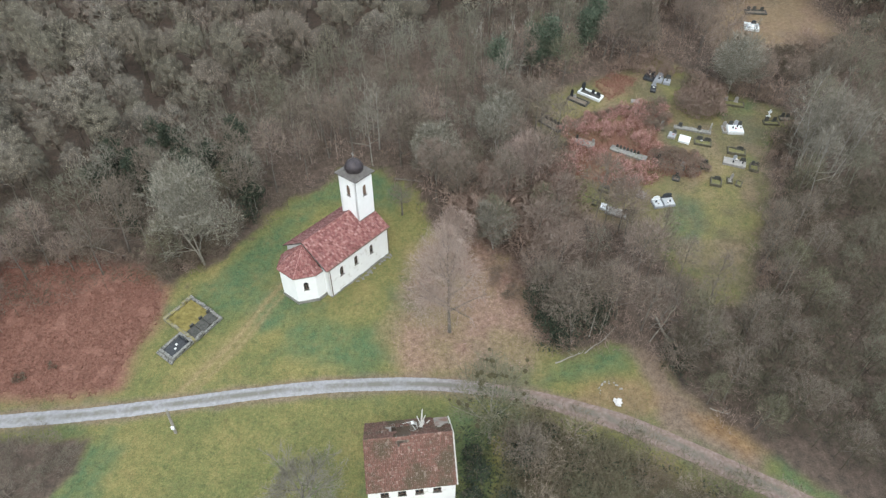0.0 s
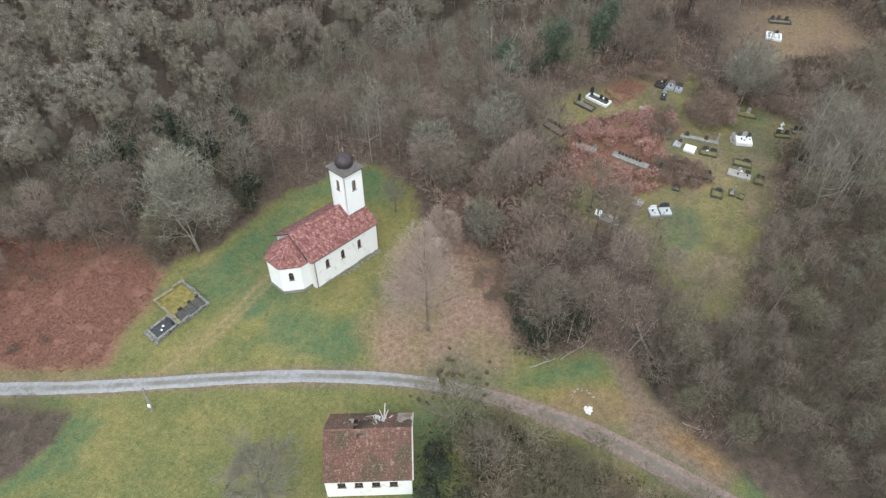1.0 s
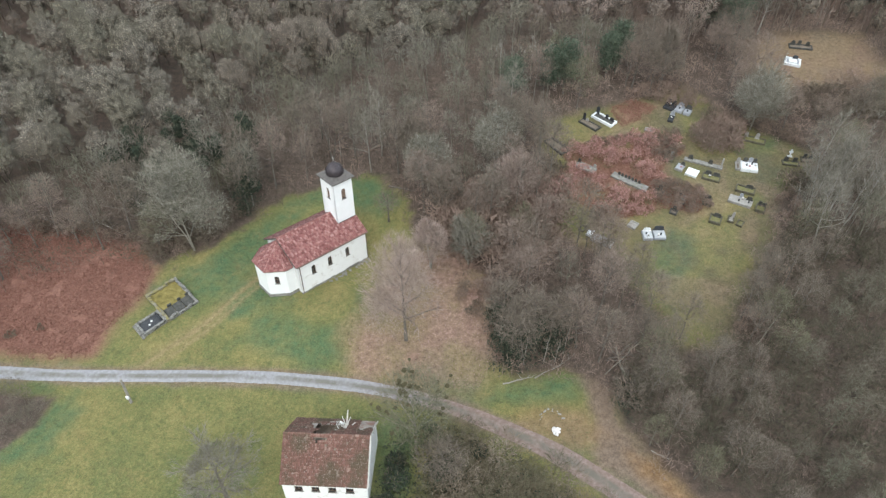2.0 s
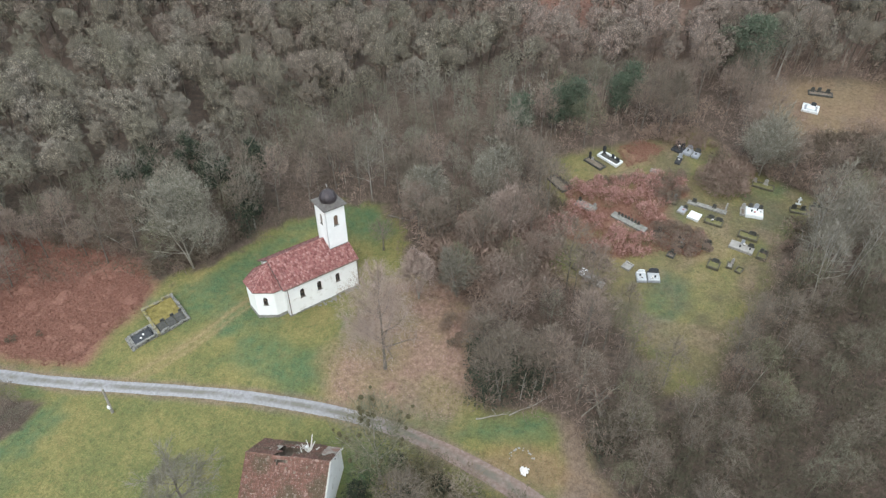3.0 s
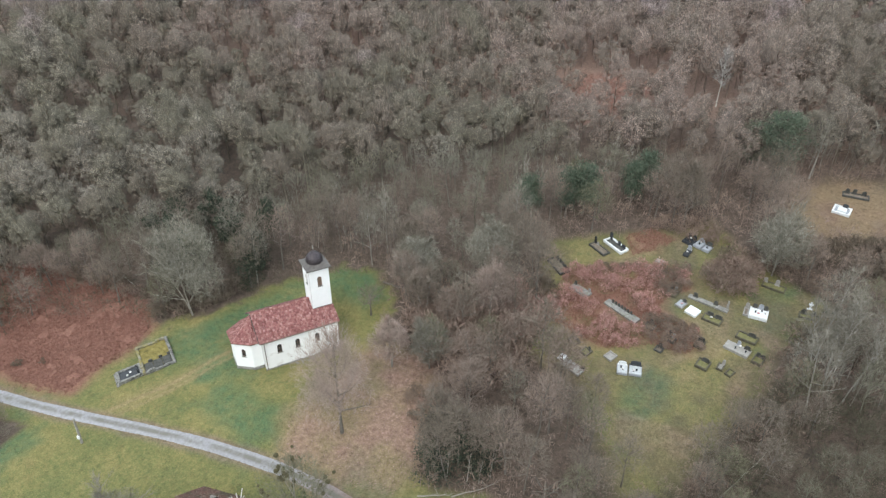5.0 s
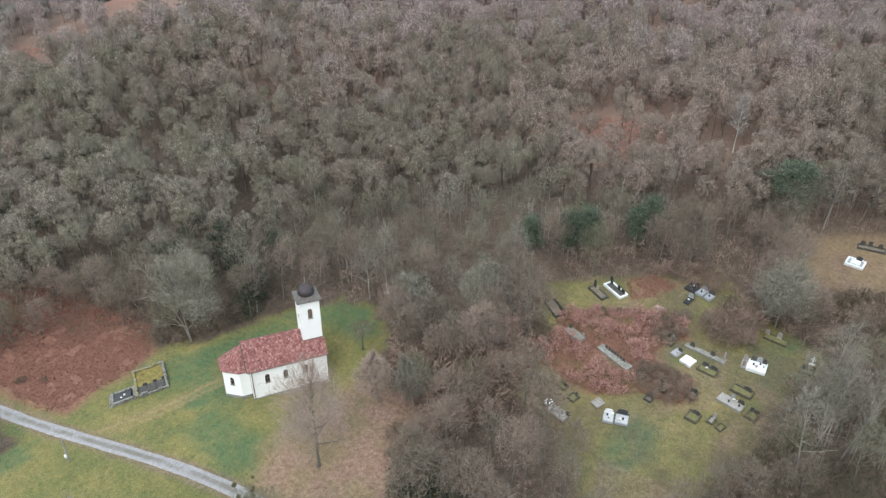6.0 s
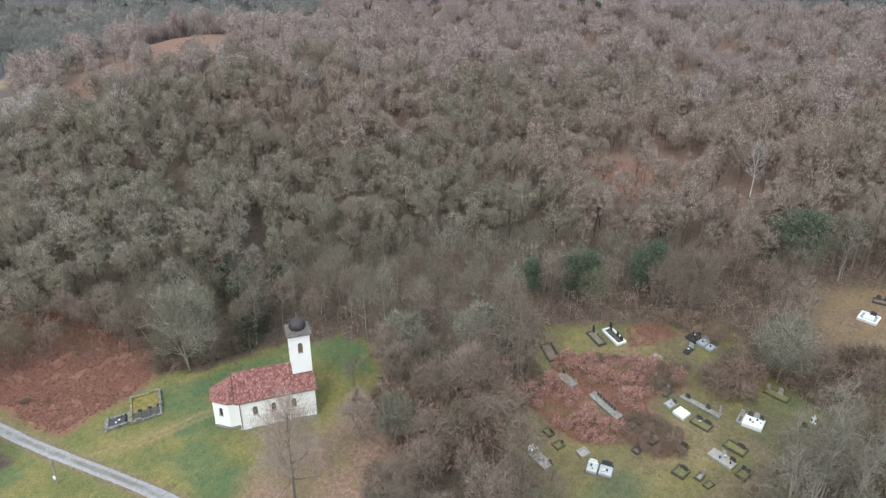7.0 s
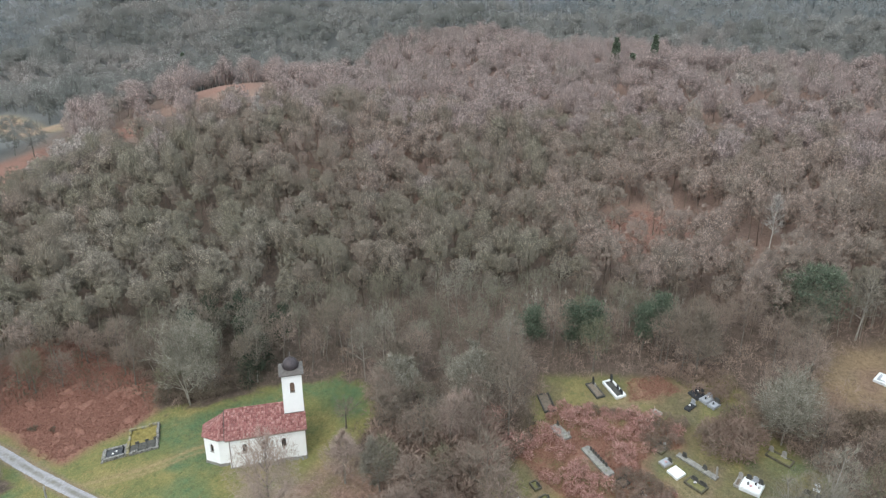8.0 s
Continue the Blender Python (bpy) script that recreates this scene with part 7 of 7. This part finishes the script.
# pale bare poles standing close behind the clearings
M_POLES = wood_by_tint("pale_poles", [(0.0, (0.22, 0.205, 0.175)), (0.5, (0.31, 0.29, 0.25)), (1.0, (0.42, 0.395, 0.35))], 0.2)
lots_pole = [lot(700 + k, h=(8.5, 10.0, 7.5, 9.5)[k], spread=1.3, limbs=6, subs=3, twigs=4, base=0.5, lift=(45, 75), trunk_r=0.065, twig_l=0.9, twig_w=0.05, lean=(0.03 * (k - 1.5), 0.02), sides=4) for k in range(4)]
for poly, step, seed in (([(49, 138), (58, 139), (67, 143), (80, 147), (78, 153), (58, 149), (48, 145)], 2.4, 710), ([(6, 113), (22, 120), (33, 125), (33, 130), (20, 126), (6, 119)], 2.2, 711), ([(56, 86), (60, 96), (70, 101), (74, 92), (64, 82)], 2.3, 712), ([(-24, 87), (-17, 92), (-6, 93), (-6, 98), (-20, 98), (-28, 91)], 3.4, 713), ([(-30, 160), (0, 150), (30, 152), (30, 158), (0, 160)], 3.4, 714)):
    bx, by = scatter(poly, step, seed)
    v, f, t = planted(lots_pole, bx, by, rs.uniform(0.75, 1.15, len(bx)), np.clip(0.25 + rs.normal(0, 0.22, len(bx)), 0, 1), seed + 10)
    tagged(link_mesh("sapling_stems", tri_mesh("sapling_stems", v, f, t), M_POLES), "thin pale bare sapling stems standing close together", "saplings", kind="stuff")

# the low thicket beside the dirt track
RIGHT = [(29.5, 54), (29.8, 49), (32.2, 45.4), (35, 43), (41.1, 39.1), (46, 35.8), (56, 27.5), (70, 28), (98, 62), (92, 80), (56, 84), (50, 74), (44, 60), (36, 58)]
bx, by = scatter(RIGHT, 2.25, 476)
lots_thick = [shell_tree(np.random.default_rng(477 + k), (4.6, 5.6, 3.6, 6.2)[k], (2.0, 2.3, 1.8, 2.0)[k], (2.2, 2.6, 1.7, 3.0)[k], 210, 0.8, 0.06, 6, 0.06) for k in range(4)]
v, f, t = planted(lots_thick, bx, by, rs.uniform(0.6, 1.15, len(bx)), np.clip(0.35 + rs.normal(0, 0.17, len(bx)), 0, 1), 479)
tagged(link_mesh("scrub", tri_mesh("scrub", v, f, t), M_SCRUB), "dense bare grey-brown scrub beside the dirt track", "shrubs", kind="stuff")
# the thicket by the house and the hedge in the field
bx, by = scatter(SOUTH_BUSH, 1.75, 480)
lots_bush = [shell_tree(np.random.default_rng(490 + k), (3.4, 4.2, 2.8, 3.8)[k], (1.7, 2.0, 1.6, 1.5)[k], (1.7, 2.1, 1.5, 2.0)[k], 300, 0.5, 0.05, 6, 0.05) for k in range(4)]
v, f, t = planted(lots_bush, bx, by, rs.uniform(0.7, 1.45, len(bx)), np.clip(rs.normal(0.45, 0.3, len(bx)), 0, 1), 500)
tagged(link_mesh("thicket", tri_mesh("thicket", v, f, t), M_THICKET), "tangled bare thicket beside the derelict house", "shrubs", kind="stuff")
bx, by = scatter([(-70, 40.4), (-51.6, 40.2), (-41.8, 40.4), (-41.9, 36.8), (-45, 32), (-70, 26)], 1.7, 505)
v, f, t = planted(lots_bush, bx, by, rs.uniform(0.55, 1.0, len(bx)), np.clip(0.42 + rs.normal(0, 0.12, len(bx)), 0, 1), 506)
tagged(link_mesh("hedge", tri_mesh("hedge", v, f, t), M_WOODS), "bare brown hedge thicket in the field", "shrubs", kind="stuff")
# undergrowth in the woods near the open ground
ux, uy = scatter(VIEW, 2.1, 510)
ug = open_land(ux, uy)
ok = (ug < 1.3) & (ug > -26) & (uy < 150) & (inside(ux, uy, SOUTH_BUSH) < 0) & (uy > 42)
ux, uy = ux[ok], uy[ok]
lots_under = [shell_tree(np.random.default_rng(520 + k), (2.0, 2.6, 1.5)[k], 1.0, 1.0, 52, 0.55, 0.05, 0, 0.03) for k in range(3)]
v, f, t = planted(lots_under, ux, uy, rs.uniform(0.7, 1.4, len(ux)) * np.where(ug[ok] > -7, 1.35, 1.0), np.clip(np.where(ug[ok] > -7, 0.68, 0.5) + 0.15 * smooth01((uy - 100) / 20) - 0.4 * smooth01((-18 - ux) / 15) + rs.normal(0, 0.15, len(ux)), 0, 1), 530)
tagged(link_mesh("undergrowth", tri_mesh("undergrowth", v, f, t), M_BRAMBLE), "brown bare undergrowth and brambles in the wood", "undergrowth", kind="stuff")

# shrubs among the graves
CEM_BUSH = [(42.6, 106.5), (46, 110.5), (51, 110), (51.4, 103.5), (48.6, 100.4), (45, 101.5), (43.2, 102.2)]
lots_bramble = [shell_tree(np.random.default_rng(496 + k), (2.1, 2.6, 1.8, 2.4)[k], (1.2, 1.4, 1.1, 1.2)[k], (1.2, 1.5, 1.0, 1.4)[k], 230, 0.5, 0.085, 5, 0.04) for k in range(4)]
DARK_BRAMBLE = [(34.8, 92), (38, 93.4), (43.6, 91.6), (45, 88), (40, 85.6), (36.4, 88)]
for poly, step, seed, sc_, tint in ((CEM_BUSH, 1.25, 540, 0.85, 0.66), ([(34.3, 103.6), (40.8, 106), (41.5, 101), (38.6, 97.6), (36, 99.5)], 1.15, 541, 0.5, 0.6), (DARK_BRAMBLE, 1.0, 542, 0.45, 0.62), ([(24, 101), (33, 105), (34, 104), (25, 99.5)], 1.1, 547, 0.36, 0.5), ([(2, 74), (1, 82), (9, 88), (20, 85), (21, 74), (13, 68), (9, 72)], 1.8, 548, 1.35, 0.72), ([(31, 117), (40, 121), (47, 116), (44, 112.5), (37, 114)], 1.5, 549, 0.6, 0.66), ([(51.5, 110), (56, 112), (62, 107), (63, 103.5), (57, 106)], 1.4, 550, 0.6, 0.6), ([(55.5, 93), (54, 84), (50, 75), (44, 62), (46.5, 61), (53, 74), (57.5, 84), (58.5, 93)], 1.9, 551, 0.6, 0.78), ([(-44, 66), (-38, 64.5), (-31, 71), (-29, 77), (-36, 74)], 1.5, 552, 0.7, 0.5), ([(-66, 68), (-58, 68), (-50, 69.5), (-44, 68), (-46, 65.6), (-52, 66.5), (-66, 64)], 1.7, 553, 0.6, 0.55), ([(58, 112), (78, 113), (82, 124), (66, 120.5), (58, 117)], 1.8, 556, 0.75, 0.4), ([(-53.6, 48.2), (-52.2, 48.2), (-52, 49.4), (-53.4, 49.4)], 0.7, 554, 0.2, 0.3), ([(-50.3, 50.2), (-48.8, 50.4), (-48.8, 51.6), (-50.2, 51.5)], 0.7, 555, 0.2, 0.3), ([(12, 92), (19, 95), (22, 91), (21, 86), (17, 82), (12, 84)], 1.6, 543, 0.7, 0.5), ([(55.5, 93), (59.5, 97.5), (68, 99), (72, 92), (60, 90)], 1.6, 544, 0.7, 0.5), ([(6.5, 67), (10.5, 66.5), (11, 61), (7.5, 62.5)], 1.4, 545, 0.55, 0.56)):
    bx, by = scatter(poly, step, seed)
    v, f, t = planted(lots_bramble, bx, by, rs.uniform(0.7, 1.25, len(bx)) * sc_ * 1.5, np.clip(tint + rs.normal(0, 0.1, len(bx)), 0, 1), seed + 20)
    tagged(link_mesh("bramble_patch", tri_mesh("bramble_patch", v, f, t), M_BRAMBLE), "bare reddish-brown bramble and shrub patch", "shrubs", kind="stuff")

# reddish bushes in the cemetery bracken
bx, by = scatter(RED_A, 1.35, 560)
ok = (fbm(bx / 3.5, by / 3.5, 14) > 0.44) & (inside(bx, by, DARK_BRAMBLE) < 0) & (near_line(bx, by, [(22.8, 96), (35, 90.6)]) > 1.5)
lots_red = [shell_tree(np.random.default_rng(570 + k), (1.4, 1.9, 1.1)[k], (1.0, 1.2, 0.8)[k], 0.9, 170, 0.5, 0.085, 4, 0.03) for k in range(3)]
v, f, t = planted(lots_red, bx[ok], by[ok], rs.uniform(0.6, 1.3, int(ok.sum())), np.full(int(ok.sum()), 0.5), 580)
tagged(link_mesh("dogwood_scrub", tri_mesh("dogwood_scrub", v, f, t), M_TWIG_RED), "low bare reddish scrub among the graves", "shrubs", kind="stuff")
bx, by = scatter([(9, 80), (19, 80), (21, 88), (16, 93), (10, 90)], 1.6, 561)
v, f, t = planted(lots_red, bx, by, rs.uniform(1.0, 2.0, len(bx)), np.full(len(bx), 0.5), 581)
tagged(link_mesh("dogwood_scrub", tri_mesh("dogwood_scrub", v, f, t), M_TWIG_RED), "bare reddish scrub at the cemetery's edge", "shrubs", kind="stuff")

# evergreen ivy masses behind the grey tree
for k, (x, y, h, rad) in enumerate(((-46.0, 80.0, 10.5, 3.6), (-30.4, 79.6, 10.0, 3.2), (-52.5, 78.0, 8.5, 3.4), (-38.5, 83.5, 11.0, 3.8), (-44.0, 87.0, 11.0, 3.6), (-34.0, 87.0, 10.5, 3.0), (-50.0, 83.5, 9.0, 3.0))):
    r = np.random.default_rng(590 + k)
    q = thing("ivy_mound", "dark evergreen mass of ivy over a bare tree", "ivy", pose(x, y, gz(x, y)), "ivy masses behind the grey tree")
    v, f = shell_tree(r, h + 1.2, rad * 1.0, h * 0.5, 330, 0.9, 0.05, 8, 0.16)
    link_mesh("stem", tri_mesh("stem", v, f), M_TWIG, q, "bare brown boughs")
    lobes = []
    for _ in range(11):
        a_, d_ = r.uniform(0, 6.28), rad * r.uniform(0.2, 0.85)
        size_ = r.uniform(0.9, 1.7)
        lobes.append(dome_twigs(r, r.uniform(0.4, 0.95) * h, size_, size_ * r.uniform(0.8, 1.6), 430, 0.36, 0.22, -1.1, (d_ * math.cos(a_), d_ * math.sin(a_)), 0.2))
    v, f = gather(lobes)
    link_mesh("ivy", tri_mesh("ivy", v, f), M_IVY, q)


# low ivy thickets beside the litter and the house
for k, (x, y, h, rad) in enumerate(((13.8, 57.0, 3.2, 2.0), (17.4, 58.8, 3.6, 2.3), (12.9, 61.6, 2.8, 1.8), (15.6, 54.8, 2.2, 1.6), (20.6, 57.2, 2.6, 1.8), (3.4, 38.6, 2.0, 1.4), (3.8, 36.2, 2.6, 1.7), (3.2, 33.4, 2.0, 1.5), (4.6, 31.2, 2.2, 1.6), (9.4, 38.4, 2.6, 1.7), (6.6, 43.2, 1.8, 1.3), (12.4, 41.4, 2.2, 1.4), (7.2, 33.0, 2.4, 1.7))):
    r = np.random.default_rng(640 + k)
    q = thing("ivy_thicket", "low dark green ivy grown over a bush", "ivy", pose(x, y, gz(x, y)), "low ivy thickets")
    v, f = shell_tree(r, h, rad, h * 0.5, 90, 0.7, 0.05, 6, 0.06)
    link_mesh("stem", tri_mesh("stem", v, f), M_TWIG, q)
    v, f = dome_twigs(r, h, rad, h * 0.6, 750, 0.3, 0.16, -0.9, (0, 0), 0.5)
    link_mesh("ivy", tri_mesh("ivy", v, f), M_IVY, q)


def far_farmhouse():
    x, y = -325.0, 228.0
    q = thing("farmhouse", "small far pinkish farmhouse with a red roof", "house", pose(x, y, gz(x, y) + 2.5, 0, 0, 35))
    part("wall", block(-4.5, 4.5, -3.5, 3.5, -6, 3.2, 0), M_PLASTER, q)
    bm = bmesh.new()
    pts = [bm.verts.new(p) for p in ((-4.9, -4, 3), (4.9, -4, 3), (4.9, 4, 3), (-4.9, 4, 3), (-4.9, 0, 6), (4.9, 0, 6))]
    for f_ in ((0, 1, 5, 4), (2, 3, 4, 5), (1, 2, 5), (3, 0, 4), (3, 2, 1, 0)):
        bm.faces.new([pts[i] for i in f_])
    part("roof", bm, M_TILE_RED, q)
    for k in range(3):
        w = part("window", block(-3.2 + k * 2.6, -2.2 + k * 2.6, -3.56, -3.48, 0.8, 2.1, 0), M_GLASS, q)


far_farmhouse()

# ---- ground cover ----
def cover(name, label, category, polys, step, length, width, material, seed, lean=1.0, up=0.6, shift=0.0, skip=None):
    r = np.random.default_rng(seed)
    px, py = [], []
    for p in polys:
        a, b = scatter(p, step, seed, 0.5)
        px.append(a)
        py.append(b)
    x, y = np.concatenate(px), np.concatenate(py)
    if skip is not None:
        ok = ~skip(x, y)
        x, y = x[ok], y[ok]
    n = len(x)
    p0 = np.stack([x, y, ground_z(x, y) + 0.0], 1)
    d = np.stack([r.normal(0, lean, n), r.normal(0, lean, n), np.abs(r.normal(up, 0.3 * up, n))], 1)
    p1 = p0 + unit(d) * (length * r.uniform(0.5, 1.3, n))[:, None]
    v, f = slivers(p0, p1, width * r.uniform(0.6, 1.4, n), r)
    tagged(link_mesh(name, tri_mesh(name, v, f), material), label, category, kind="stuff")


def on_hard(x, y):
    loc = CH.inverted()
    lx = loc[0][0] * x + loc[0][1] * y + loc[0][3]
    ly = loc[1][0] * x + loc[1][1] * y + loc[1][3]
    inn = (lx > -3.6) & (lx < 12) & (ly > 0.2) & (ly < 8)
    inn |= (x > -8.4) & (x < 1.2) & (y > 33) & (y < 40.7)
    return inn | (near_line(x, y, ROAD) < 1.15)


cover("bracken", "rust-red dead bracken covering the slope", "bracken", [BRACKEN, RED_A, RED_C], 0.16, 0.38, 0.12, M_BRACKEN, 601, 1.0, 0.5, skip=lambda x, y: (fbm(x / 1.6, y / 1.6, 91) < 0.34) | (inside(x, y, BRACKEN) < 0.8) & (inside(x, y, BRACKEN) > 0) & (fbm(x / 0.8, y / 0.8, 92) < 0.5))
cover("hill_bracken", "rust-red dead bracken on the hill clearing", "bracken", [HILL_RED], 0.6, 0.8, 0.16, M_BRACKEN, 602, 1.0, 0.5)
cover("meadow_grass", "short yellow-green winter meadow grass", "grass", [MEADOW[:22] + [(50, 24), (-62, 24)]], 0.30, 0.20, 0.07, M_GRASS_TUFT, 603, 1.0, 0.8, skip=lambda x, y: on_hard(x, y) | (inside(x, y, BRACKEN) > 0) | (inside(x, y, LITTER) > 0.5) | (inside(x, y, FIELD_EDGE) > 0) | (inside(x, y, SIDE_DIRT) > 0))
cover("cemetery_grass", "short yellow-green grass between the graves", "grass", [CEMETERY], 0.30, 0.22, 0.07, M_GRASS_DRY, 604, 1.0, 0.8, skip=lambda x, y: inside(x, y, RED_A) > 0)
cover("ground_ivy", "dark green ivy and brambles under the thicket", "ivy", [SOUTH_BUSH, [(12.6, 53.5), (16, 53), (22, 56), (20, 61), (14, 62), (11.5, 58)], [(1.4, 43), (5.6, 43), (6.6, 36), (5.4, 28), (1.4, 28)]], 0.3, 0.45, 0.2, M_IVY, 606, 1.0, 0.4, skip=lambda x, y: fbm(x / 2.5, y / 2.5, 44) < np.where(x < 6.6, 0.36, 0.5))
cover("leaf_litter", "fallen pinkish-brown beech leaves", "leaves", [LITTER], 0.22, 0.16, 0.13, M_LEAVES, 605, 1.0, 0.1)
